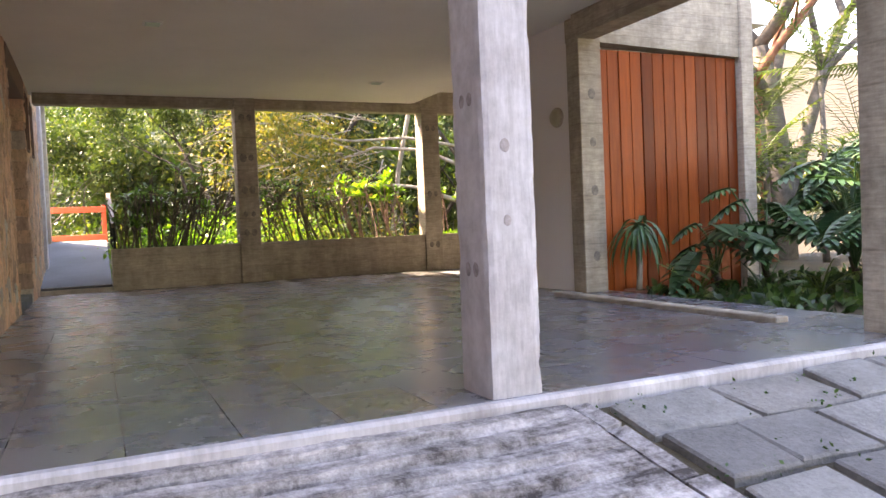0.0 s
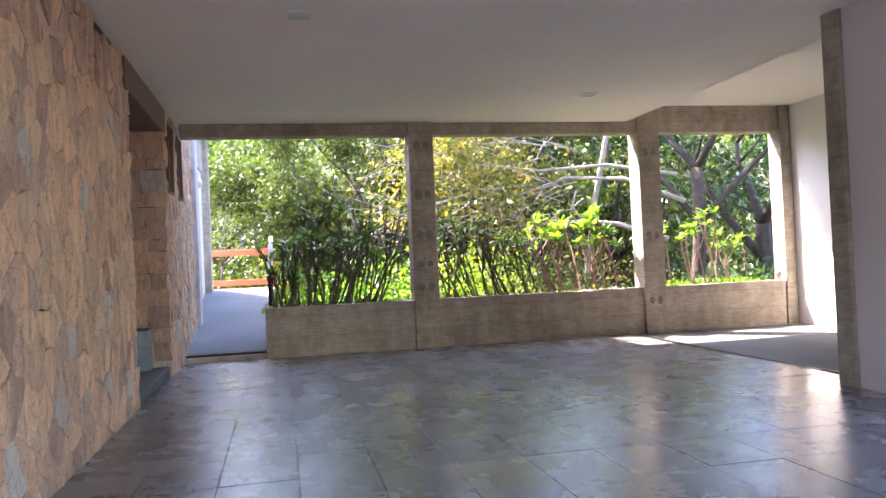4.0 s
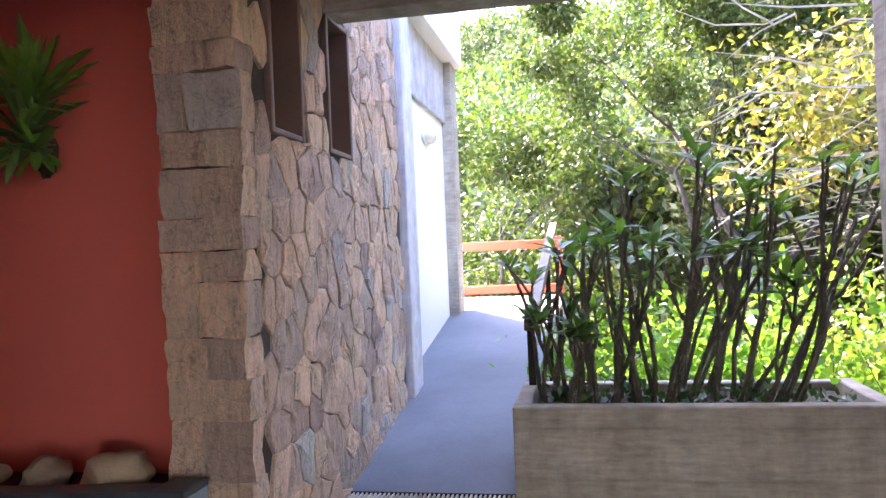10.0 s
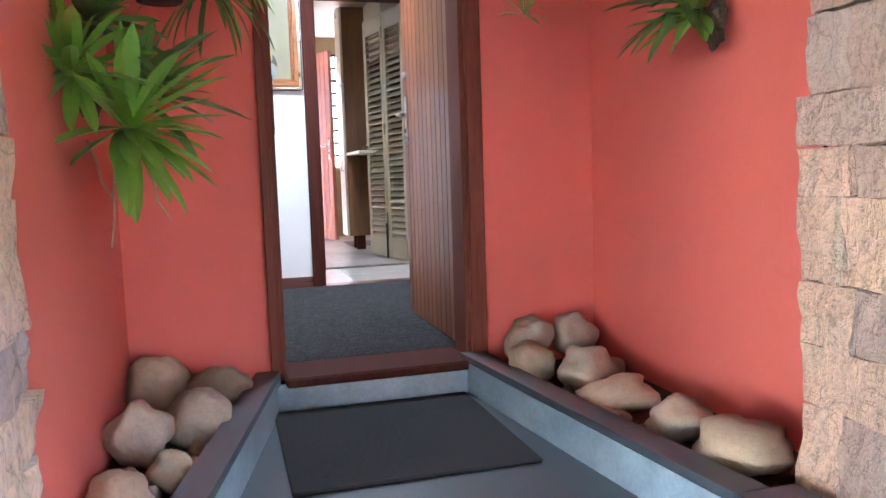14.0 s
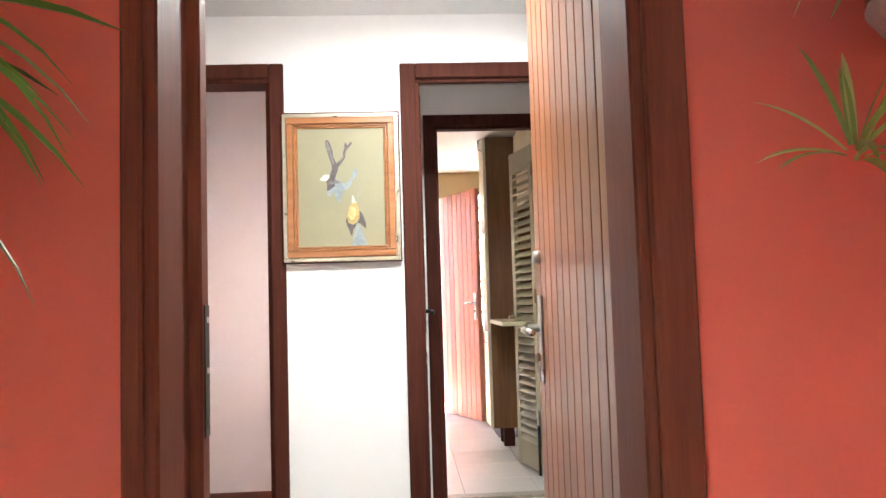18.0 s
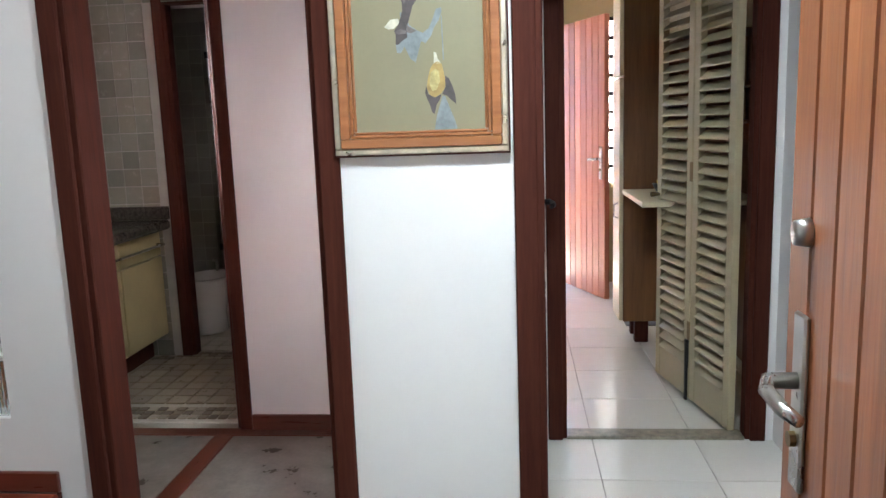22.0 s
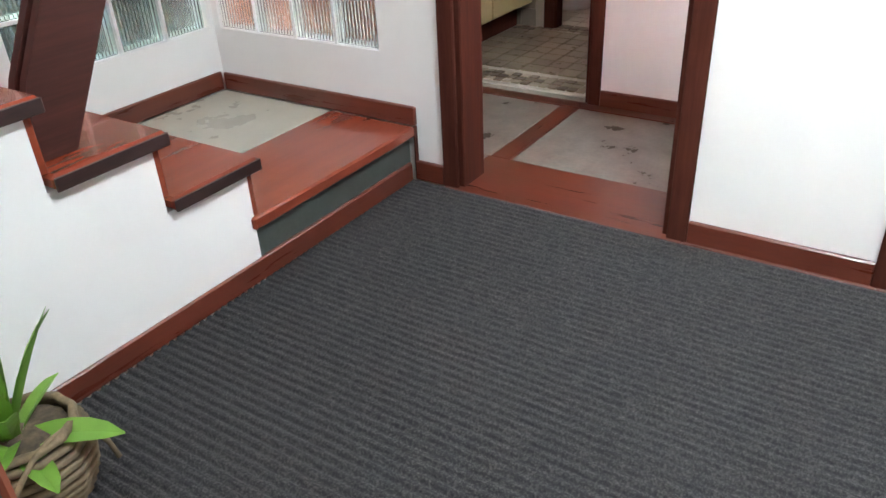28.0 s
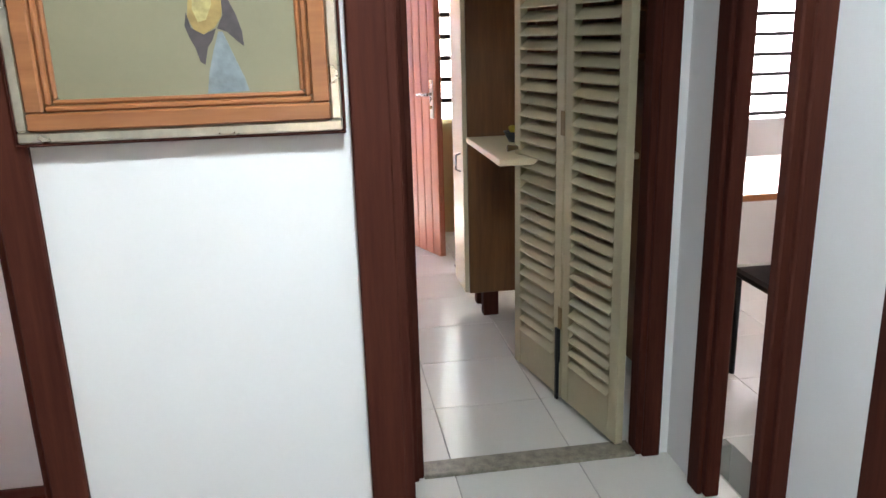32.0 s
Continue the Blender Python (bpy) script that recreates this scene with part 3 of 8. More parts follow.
# concrete frame
BY0, BY1 = 14.41, 14.60
for i, (x0, x1, z1) in enumerate(((-0.80, 1.41, CZ), (1.665, 3.92, CZ), (4.17, 5.66, 2.46))):
    struct("beam_%d" % (i + 1), box(x0, x1, BY0 + 0.02, BY1, 2.165, z1 + 0.02, 0.006), CONC_X, "board-marked concrete beam under the ceiling", "beam")
for i, (x0, x1, y0, y1, z1) in enumerate(((1.41, 1.665, 14.385, 14.63, CZ), (3.92, 4.17, 14.385, 14.63, CZ + 0.16), (5.66, 5.80, 14.40, 14.62, 2.46), (3.21, 3.45, 7.06, 7.30, CZ), (3.44, 3.66, 10.78, 10.93, 2.46))):
    struct("pillar_%d" % (i + 2), box(x0, x1, y0, y1, -0.4, z1, 0.008), CONC, "raw concrete pillar with round tie marks", "pillar")
def worn_post(x0, x1, y0, y1, z0, z1, seed):
    """A square post whose arrises are chipped and whose faces are slightly uneven."""
    n, rows, g = 8, 120, G()
    ring = [(i / n, 0.0) for i in range(n)] + [(1.0, i / n) for i in range(n)] + [(1 - i / n, 1.0) for i in range(n)] + [(0.0, 1 - i / n) for i in range(n)]
    vs = []
    for k in range(rows + 1):
        z = z0 + (z1 - z0) * k / rows
        for u, v in ring:
            x, y = x0 + (x1 - x0) * u, y0 + (y1 - y0) * v
            q = Vector((x, y, z))
            d = 0.0025 * noise.noise(q * 14 + Vector((seed, 0, 0))) + 0.0012 * noise.noise(q * 45)
            if u in (0.0, 1.0) and v in (0.0, 1.0):
                d -= 0.006 + 0.013 * max(0.0, noise.noise(Vector((seed + u * 7, v * 5, z * 5)))) + 0.008 * max(0.0, noise.noise(Vector((u * 3, v * 9, z * 23))))
            w = Vector((u - 0.5, v - 0.5, 0)).normalized()
            vs.append((x + w.x * d, y + w.y * d, z))
    m = len(ring)
    fs = [(k * m + i, k * m + (i + 1) % m, (k + 1) * m + (i + 1) % m, (k + 1) * m + i) for k in range(rows) for i in range(m)]
    return g.add(vs, fs + [tuple(range(m))[::-1], tuple(range(rows * m, (rows + 1) * m))])


struct("pillar_1", worn_post(0.985, 1.19, 7.04, 7.28, -0.4, CZ + 0.1, 3.0), CONC_PALE, "pale weathered concrete pillar at the floor's edge", "pillar")
for k, (x0, x1) in enumerate(((-0.065, 1.405), (1.67, 3.915), (4.175, 5.655))):
    pl = thing("planter", "long board-marked concrete planter filled with earth", "planter", ((x0 + x1) / 2, 14.8, 0), "planters along the carport")
    part("front_wall", box(x0, x1, 14.415, 14.49, -0.4, 0.49, 0.006), CONC, pl)
    part("back_wall", box(x0, x1, 15.05, 15.12, -1.4, 0.47, 0.006), CONC, pl)
    part("end_wall", box(x0, x0 + 0.07, 14.492, 15.048, -1.0, 0.485, 0.006), CONC, pl)
    part("end_wall", box(x1 - 0.07, x1, 14.492, 15.048, -1.0, 0.485, 0.006), CONC, pl)
    part("soil", box(x0 + 0.072, x1 - 0.072, 14.492, 15.048, -0.9, 0.43, 0.01), EARTH, pl, "dark potting earth")
# side bay and garden wall
struct("wall_bay_right", box(5.80, 5.95, 10.55, 14.6, -0.3, 2.46, 0), WHITE, "white sunlit wall of the side bay", "wall")
struct("wall_bay_front", box(3.665, 5.80, 10.78, 10.9, -0.3, 2.46, 0), WHITE, "white wall of the side bay", "wall")
struct("wall_white", box(3.47, 3.62, 10.16, 10.78, -0.3, CZ, 0), PINKW, "cream-white wall with a round lamp", "wall")
struct("pillar_corner", box(3.45, 3.675, 9.98, 10.16, -0.3, 2.12, 0.006), CONC, "concrete corner column beside the boarded wall", "pillar")
struct("pillar_right", box(5.27, 5.42, 10.0, 10.2, -0.4, 3.2, 0.006), CONC, "tall concrete column beside the boarded wall", "pillar")
g = G().add([(3.46, 10.03, 2.10), (5.27, 10.03, 2.05), (5.27, 10.03, 3.15), (3.46, 10.03, 2.60), (3.46, 10.18, 2.10), (5.27, 10.18, 2.05), (5.27, 10.18, 3.15), (3.46, 10.18, 2.60)],
             [(0, 1, 2, 3), (7, 6, 5, 4), (0, 4, 5, 1), (1, 5, 6, 2), (2, 6, 7, 3), (3, 7, 4, 0)])
struct("wall_gable", g, CONC_X, "board-marked concrete gable above the boards", "wall")
g = box(3.40, 3.62, 6.8, 10.0, 2.10, CZ + 0.02, 0.006)
struct("beam_side", g, CONC_X, "concrete edge beam along the garden side", "beam")
pw = thing("boarded_wall", "tall varnished red-brown vertical board wall", "wall panel", (4.6, 10.1, -0.3))
n = 13
for i in range(n):
    w = (5.265 - 3.68) / n
    part("plank", box(3.68 + i * w + 0.003, 3.68 + (i + 1) * w - 0.003, 10.07 + 0.003 * (i % 2), 10.10 + 0.003 * (i % 2), -0.28, 2.045, 0.004), BOARD, pw)
part("backing", box(3.675, 5.27, 10.115, 10.15, -0.29, 2.05, 0), TRIM, pw)
struct("kerb_garden", box(3.12, 3.22, 7.75, 9.97, -0.3, 0.035, 0.008), CONC, "low concrete kerb between floor and garden", "kerb")
struct("floor_edge", box(FX, 3.0, 6.97, 7.03, -0.5, 0.004, 0.012), CONC_PALE, "pale worn concrete lip of the floor", "trim")

# ---- stone walls ----
def clip(poly, nx, ny, d):
    """The part of a convex polygon where nx * x + ny * y <= d."""
    out = []
    for i, p in enumerate(poly):
        q = poly[(i + 1) % len(poly)]
        a, b = nx * p[0] + ny * p[1] - d, nx * q[0] + ny * q[1] - d
        if a <= 0:
            out.append(p)
        if (a < 0 < b) or (b < 0 < a):
            t = a / (a - b)
            out.append((p[0] + t * (q[0] - p[0]), p[1] + t * (q[1] - p[1])))
    return out


def stone_cells(b0, b1, z0, z1, w, h, holes, rnd):
    seeds, rows = [], max(1, round((z1 - z0) / h))
    for j in range(-1, rows + 1):
        n = max(1, round((b1 - b0) / w))
        for i in range(-1, n + 1):
            sh = 0.5 if j % 2 else 0.0
            seeds.append((b0 + (i + 0.5 + sh + rnd.uniform(-0.44, 0.44)) * w, z0 + (j + 0.5 + rnd.uniform(-0.48, 0.48)) * (z1 - z0) / rows))
    cells = []
    for s in seeds:
        if not (b0 < s[0] < b1 and z0 < s[1] < z1) or any(a < s[0] < b and c < s[1] < d for a, b, c, d in holes):
            continue
        poly = [(b0, z0), (b1, z0), (b1, z1), (b0, z1)]
        for q in sorted(seeds, key=lambda q: (q[0] - s[0]) ** 2 + (q[1] - s[1]) ** 2)[1:18]:
            nx, ny = q[0] - s[0], q[1] - s[1]
            poly = clip(poly, nx, ny, nx * (q[0] + s[0]) / 2 + ny * (q[1] + s[1]) / 2)
        for a, b, c, d in holes:
            far = max((a - s[0], (1, 0, a)), (s[0] - b, (-1, 0, -b)), (c - s[1], (0, 1, c)), (s[1] - d, (0, -1, -d)))
            poly = clip(poly, *far[1])
        if len(poly) >= 3:
            cells.append(poly)
    return cells


def inset(poly, k):
    cx, cy = sum(p[0] for p in poly) / len(poly), sum(p[1] for p in poly) / len(poly)
    out = []
    for x, y in poly:
        l = math.hypot(x - cx, y - cy) or 1
        s = max(0.2, 1 - k / l)
        out.append((cx + (x - cx) * s, cy + (y - cy) * s))
    return out


def rough_stone(poly, face, back, rnd, put):
    """A hewn stone over a polygon in a wall's plane; put(a, b, depth) gives the place."""
    fine = []
    for i, p in enumerate(poly):
        q = poly[(i + 1) % len(poly)]
        n = max(1, min(4, int(math.hypot(q[0] - p[0], q[1] - p[1]) / 0.055)))
        for k in range(n):
            u = k / n
            w = 0.004 if k == 0 else 0.011
            fine.append((p[0] + (q[0] - p[0]) * u + rnd.uniform(-w, w), p[1] + (q[1] - p[1]) * u + rnd.uniform(-w, w)))
    a, b, c = inset(fine, 0.0010), inset(fine, 0.0032), inset(fine, 0.026)
    d, tx, ty = rnd.uniform(-0.006, 0.006), rnd.uniform(-0.05, 0.05), rnd.uniform(-0.04, 0.04)
    n = len(fine)
    cx, cy = sum(p[0] for p in b) / n, sum(p[1] for p in b) / n

    def lift(x, y, k):
        return face + d + (x - cx) * tx + (y - cy) * ty + rnd.uniform(-k, k)
    vs = [put(x, y, back) for x, y in a] + [put(x, y, lift(x, y, 0.002) - 0.009) for x, y in a] + [put(x, y, lift(x, y, 0.004)) for x, y in b] + [put(x, y, lift(x, y, 0.006) + 0.004) for x, y in c]
    vs.append(put(cx, cy, lift(cx, cy, 0.006) + 0.006))
    fs = []
    for i in range(n):
        j = (i + 1) % n
        fs += [(k * n + i, k * n + j, k * n + n + j, k * n + n + i) for k in range(3)] + [(3 * n + i, 3 * n + j, 4 * n)]
    return G().add(vs, fs)


def stone_wall(wall, b0, b1, z0, z1, w, h, holes, seed, parts_from=-99):
    rnd = random.Random(seed)
    rest = G()
    for poly in stone_cells(b0, b1, z0, z1, w, h, holes, rnd):
        g = rough_stone(poly, 0.0, -0.05, rnd, lambda a, b, d: (FX + d, a, b))
        if sum(p[0] for p in poly) / len(poly) > parts_from:
            part("stone", g, STONE, wall)
        else:
            rest.add(g.v, g.f)
    if rest.v:
        part("stones", rest, STONE, wall, kind="stuff")


def quoins(wall, x0, x1, y0, y1, z0, z1, h, seed, toward):
    """Roughly squared corner stones of a jamb, one above the other."""
    rnd = random.Random(seed)
    z = z0
    while z < z1 - 0.05:
        t = min(z1, z + h * rnd.uniform(0.55, 1.25))
        if z1 - t < 0.10:
            t = z1
        cut = x0 + (x1 - x0) * rnd.choice((0.0, rnd.uniform(0.3, 0.7), rnd.uniform(0.35, 0.65)))
        spans = [(x0, cut), (cut, x1)] if cut > x0 + 0.05 else [(x0, x1)]
        for xa, xb in spans:
            e = rnd.uniform(-0.010, 0.010)
            ya, yb = (y0 + e, y1) if toward > 0 else (y0, y1 + e)
            n, g = 5, G()
            X = [xa + 0.002 + (xb - xa - 0.004) * i / n for i in range(n + 1)]
            Z = [z + 0.002 + (t - z - 0.004) * i / n for i in range(n + 1)]
            Y = [ya + (yb - ya) * i / n for i in range(n + 1)]
            ph = rnd.uniform(0, 90)

            def rough(x, y, zz):
                v = Vector((x * 11 + ph, y * 11, zz * 8))
                w = noise.noise_vector(v) * 0.018 + noise.noise_vector(v * 3.1) * 0.009
                return (x + w.x, y + w.y, zz + w.z * 0.4)

            def sheet(f, flip):
                vs = [rough(*f(i, j)) for j in range(n + 1) for i in range(n + 1)]
                q = [(j * (n + 1) + i, j * (n + 1) + i + 1, (j + 1) * (n + 1) + i + 1, (j + 1) * (n + 1) + i) for j in range(n) for i in range(n)]
                g.add(vs, [k[::-1] for k in q] if flip else q)
            sheet(lambda i, j: (X[i], ya, Z[j]), False)
            sheet(lambda i, j: (X[i], yb, Z[j]), True)
            sheet(lambda i, j: (xb - 0.002, Y[i], Z[j]), False)
            sheet(lambda i, j: (xa + 0.002, Y[i], Z[j]), True)
            sheet(lambda i, j: (X[i], Y[j], z + 0.002), True)
            sheet(lambda i, j: (X[i], Y[j], t - 0.002), False)
            part("stone", g, STONE, wall)
        z = t


JY0, JY1 = 12.13, 13.65     # opening of the entrance recess
WIN = ((13.92, 14.22, 1.60, 2.20), (14.55, 14.855, 1.60, 2.20))


# ---- walls of the house ----
FL = 0.41       # floor of the hall
HX = -4.77      # back wall of the hall
struct("wall_stone_backing", wall_boxes("x", -1.12, FX - 0.014, 3.0, JY0 - 0.142, -0.8, 2.6), STONEBED, "mortar core of the stone wall", "wall")
struct("wall_stone_far_backing", wall_boxes("x", -1.12, FX - 0.014, 13.78, 15.84, -0.5, 3.4, WIN), STONEBED, "mortar core of the stone wall", "wall")
struct("wall_jamb_near", box(-1.08, FX - 0.05, JY0 - 0.14, JY0 - 0.055, -0.05, 2.08, 0), STONEBED, "mortar core of the recess jamb", "wall")
struct("wall_jamb_far", box(-1.08, FX - 0.05, JY1 + 0.055, 13.778, -0.05, 2.30, 0), STONEBED, "mortar core of the recess jamb", "wall")
struct("lintel", box(-1.12, FX + 0.01, JY0 - 0.12, JY1 + 0.12, 2.085, 2.32, 0.006), LINTEL, "brown painted lintel over the entrance recess", "lintel")
# red recess: side walls, back wall with the door's opening, sloping ceiling
DY0, DY1, DZ = 12.598, 13.365, 2.45
struct("wall_red_left", box(-2.57, -1.10, 11.95, 12.10, -0.3, 3.0, 0), RED, "terracotta red side wall of the entrance recess", "wall")
struct("wall_red_right", box(-2.57, -1.10, 13.89, 14.02, -0.3, 3.0, 0), RED, "terracotta red side wall of the entrance recess", "wall")
struct("wall_red_right_return", box(-1.130, -1.10, JY1 + 0.06, 13.89, -0.3, 2.6, 0), RED, "terracotta red return beside the stone jamb", "wall")
struct("wall_red_back", wall_boxes("x", -2.66, -2.57, 11.95, 14.02, -0.3, 3.1, [(DY0 - 0.001, DY1 + 0.03, -0.4, DZ + 0.03)]), RED, "terracotta red wall round the front door", "wall")
struct("wall_hall_front", wall_boxes("x", -2.72, -2.66, 10.3, 14.02, 0.0, 4.8, [(DY0 - 0.001, DY1 + 0.03, 0.0, DZ + 0.03)]), WHITE, "white inner face of the front wall", "wall")
g = G().add([(-2.6, 12.06, 2.27), (-1.05, 12.06, 2.27), (-1.05, 12.98, 2.86), (-2.6, 12.98, 2.86), (-2.6, 13.94, 2.32), (-1.05, 13.94, 2.32),
             (-2.6, 12.06, 3.1), (-1.05, 12.06, 3.1), (-1.05, 13.94, 3.1), (-2.6, 13.94, 3.1)],
            [(0, 3, 2, 1), (3, 4, 5, 2), (6, 7, 8, 9), (0, 1, 7, 6), (5, 4, 9, 8), (1, 2, 5, 8, 7), (3, 0, 6, 9, 4)])
struct("ceiling_recess", g, RED, "red sloping ceiling of the entrance recess", "ceiling")

# hall
D1 = (11.645, 12.43, FL - 0.02, 2.515)
D2 = (13.045, 13.835, FL - 0.02, 2.505)
GB = (10.535, 11.335, 0.87, 2.67)
struct("wall_hall_back", wall_boxes("x", HX - 0.10, HX, 10.4, 14.0, 0.0, 4.8, [D1, (D2[0], 14.0, D2[2], D2[3]), GB]), WHITE, "white back wall of the hall with two doorways", "wall")
struct("wall_hall_corner", box(HX - 0.03, HX, D2[1], 14.0, 0.0, D2[3] - 0.001, 0), WHITE, "white wall end beside the kitchen doorway", "wall")
struct("wall_hall_right", box(HX, -2.72, 13.86, 14.02, 0.0, 3.0, 0), WHITE, "white right-hand wall of the hall", "wall")
struct("ceiling_hall", box(HX, -2.72, 11.33, 13.86, 2.785, 3.0, 0), WHITE, "white ceiling of the hall", "ceiling")
struct("ceiling_stairwell", box(HX, -2.6, 10.3, 11.33, 4.5, 4.6, 0), WHITE, "white ceiling above the stairs", "ceiling")
struct("wall_above_hall", box(HX, -2.72, 11.33, 11.45, 3.0, 4.6, 0), WHITE, "white wall above the hall's ceiling", "wall")
struct("floor_hall", box(HX - 0.1, -2.60, 10.3, 13.9, 0.1, FL - 0.012, 0), TRIM, "dark underfloor of the hall", "floor")
# vestibule to the bathroom
struct("wall_vest_left", box(-5.80, -5.11, 10.94, 11.04, 0.0, 2.9, 0), PINKW, "pinkish-white wall of the small lobby", "wall")
struct("wall_vest_right", box(-5.80, -4.87, 12.46, 12.56, 0.0, 2.9, 0), PINKW, "pinkish-white wall of the small lobby", "wall")
BD = (10.98, 11.725, FL - 0.02, 2.51)
struct("wall_vest_back", wall_boxes("x", -5.88, -5.78, 10.1, 12.56, 0.0, 2.9, [BD]), PINKW, "pinkish-white wall round the bathroom door", "wall")
struct("ceiling_vest", G().box(-5.88, -5.11, 10.94, 12.56, 2.72, 2.9, 0).box(-5.11, -4.87, 11.362, 12.56, 2.72, 2.9, 0), PINKW, "pinkish-white lobby ceiling", "ceiling")
struct("floor_vest", box(-5.88, -4.87, 10.94, 12.56, 0.1, FL - 0.014, 0), GROUT, "bed of the lobby floor", "floor")
# lobby to the kitchen
D3 = (13.165, 13.965, FL - 0.02, 2.50)
DD = (-5.44, -4.90, FL - 0.02, 2.50)
struct("wall_lobby_left", box(-5.75, -4.87, 12.93, 13.02, 0.0, 2.9, 0), WHITE, "white wall of the kitchen lobby", "wall")
struct("wall_lobby_back", wall_boxes("x", -5.76, -5.69, 12.56, 14.17, 0.0, 2.9, [D3]), WHITE, "white wall round the kitchen doorway", "wall")
struct("wall_lobby_right", wall_boxes("y", 14.05, 14.095, -5.69, -4.3, 0.0, 2.9, [DD]), WHITE, "white wall with the doorway to the dining room", "wall")
struct("ceiling_lobby", box(-5.76, -4.87, 12.93, 14.17, 2.72, 2.9, 0), WHITE, "white lobby ceiling", "ceiling")
struct("floor_lobby", box(-5.70, HX - 0.09, 12.93, 14.17, 0.1, FL - 0.008, 0), GROUT, "grouted bed of the lobby tiles", "floor")
# kitchen
struct("floor_kitchen", box(-11.0, -5.70, 12.4, 14.3, 0.1, FL - 0.008, 0), GROUT, "grouted bed of the kitchen tiles", "floor")
struct("wall_kitchen_left", box(-9.0, -5.76, 12.45, 12.56, 0.0, 2.9, 0), WHITE, "white kitchen wall", "wall")
KD = (12.75, 13.42, FL - 0.02, 2.50)
struct("wall_kitchen_end", wall_boxes("x", -9.0, -8.9, 12.45, 14.3, 0.0, 2.9, [KD]), plain("olive_kitchen_paint", (0.42, 0.36, 0.20), 0.7, var=0.04), "olive-beige wall at the kitchen's end", "wall")
struct("ceiling_kitchen", box(-9.0, -5.762, 12.4, 14.3, 2.75, 2.9, 0), WHITE, "white kitchen ceiling", "ceiling")
struct("wall_yard", box(-11.2, -11.0, 10.5, 17.0, 0.0, 2.9, 0), WHITE, "white wall beyond the kitchen door", "wall")
# dining room behind the lobby doorway
struct("floor_dining", box(-7.75, -3.0, 14.302, 17.0, 0.1, FL - 0.004, 0), TILEW, "pale tiled dining room floor", "floor")
struct("ceiling_dining", box(-5.68, -3.0, 14.172, 17.0, 2.75, 2.9, 0), WHITE, "white dining room ceiling", "ceiling")
struct("wall_dining_side", box(-3.1, -3.0, 14.17, 17.0, 0.0, 2.9, 0), WHITE, "white dining room wall", "wall")
struct("wall_dining_back", box(-7.75, -3.0, 16.9, 17.0, 0.0, 2.9, 0), WHITE, "white dining room wall", "wall")
struct("wall_dining_front", box(-4.3, -3.0, 14.03, 14.17, 0.0, 2.9, 0), WHITE, "white dining room wall", "wall")
# bathroom
BT = plain("pale_tile_joint", (0.37, 0.355, 0.31), 0.6, var=0.1)
struct("floor_bath", box(-8.6, -5.88, 10.0, 12.3, 0.1, FL - 0.006, 0), plain("pale_tile_grout", (0.55, 0.52, 0.46), 0.9), "bed of the bathroom tiles", "floor")
struct("wall_bath_left", box(-8.6, -5.88, 10.0, 10.12, 0.0, 2.9, 0), BT, "tiled bathroom wall", "wall")
struct("wall_bath_right", box(-8.6, -5.88, 12.2, 12.3, 0.0, 2.9, 0), BT, "tiled bathroom wall", "wall")
B2 = (10.98, 11.75, FL - 0.02, 2.53)
struct("wall_bath_mid", wall_boxes("x", -7.0, -6.92, 10.12, 12.2, 0.0, 2.9, [B2]), BT, "tiled wall before the toilet", "wall")
struct("wall_bath_end", box(-8.6, -8.5, 10.0, 12.3, 0.0, 2.9, 0), BT, "tiled wall behind the toilet", "wall")
struct("ceiling_bath", box(-8.6, -5.88, 10.0, 12.3, 2.72, 2.9, 0), PINKW, "white bathroom ceiling", "ceiling")
# ramp beside the stone wall
g = G().prism([(FX - 0.1, 14.47), (-0.07, 14.47), (-0.07, 18.0), (FX - 0.1, 18.0)], -0.6, [0.03, 0.03, 0.60, 0.60])
struct("ramp", g, RAMP, "grey cement ramp rising beside the stone wall", "ramp")
struct("path_far", G().prism([(FX - 0.6, 18.002), (-0.02, 18.002), (-0.02, 20.6), (FX - 0.6, 20.6)], -1.0, 0.55), DRIVE, "sunlit landing beyond the ramp", "pavement")
struct("pillar_ramp_near", box(-1.12, -0.80, 15.84, 16.09, -0.3, 3.4, 0.006), CONC_PALE, "pale concrete column beside the ramp", "pillar")
struct("wall_ramp_white", box(-1.10, -0.93, 16.09, 17.82, -0.3, 2.24, 0), WHITE, "smooth white wall beside the ramp", "wall")
struct("beam_ramp", box(-1.12, -0.90, 16.09, 17.82, 2.24, 2.76, 0.006), CONC_PALE, "concrete beam above the white wall", "beam")
struct("wall_ramp_upper", box(-1.12, -0.78, 16.09, 18.10, 2.76, 3.598, 0.004), WHITE, "white upper wall above the ramp", "wall")
struct("pillar_ramp_far", box(-1.12, -0.84, 17.82, 18.10, -0.3, 3.4, 0.006), CONC, "concrete column at the ramp's end", "pillar")
# outer shell behind the rooms
struct("wall_house_rear", wall_boxes("x", -11.4, -11.2, 8.0, 18.05, -0.5, 3.2), WHITE, "white rear wall of the house", "wall")
struct("wall_house_side", box(-11.2, -1.12, 17.95, 18.05, -0.5, 3.2, 0), WHITE, "white side wall of the house", "wall")
struct("wall_house_front", box(-1.7, -1.14, 3.0, 11.95, -0.8, 4.9, 0), WHITE, "inner wall behind the stone facing", "wall")
# overhang past x -9 is unseen, added to keep sun off the kitchen
struct("roof_house", box(-10.5, -4.9, 11.6, 18.1, 2.92, 3.3, 0), CONC, "unseen flat concrete roof", "roof")
struct("roof_front", box(-4.9, -0.8, 11.47, 18.09, 3.12, 3.4, 0), CONC, "unseen flat concrete roof", "roof")
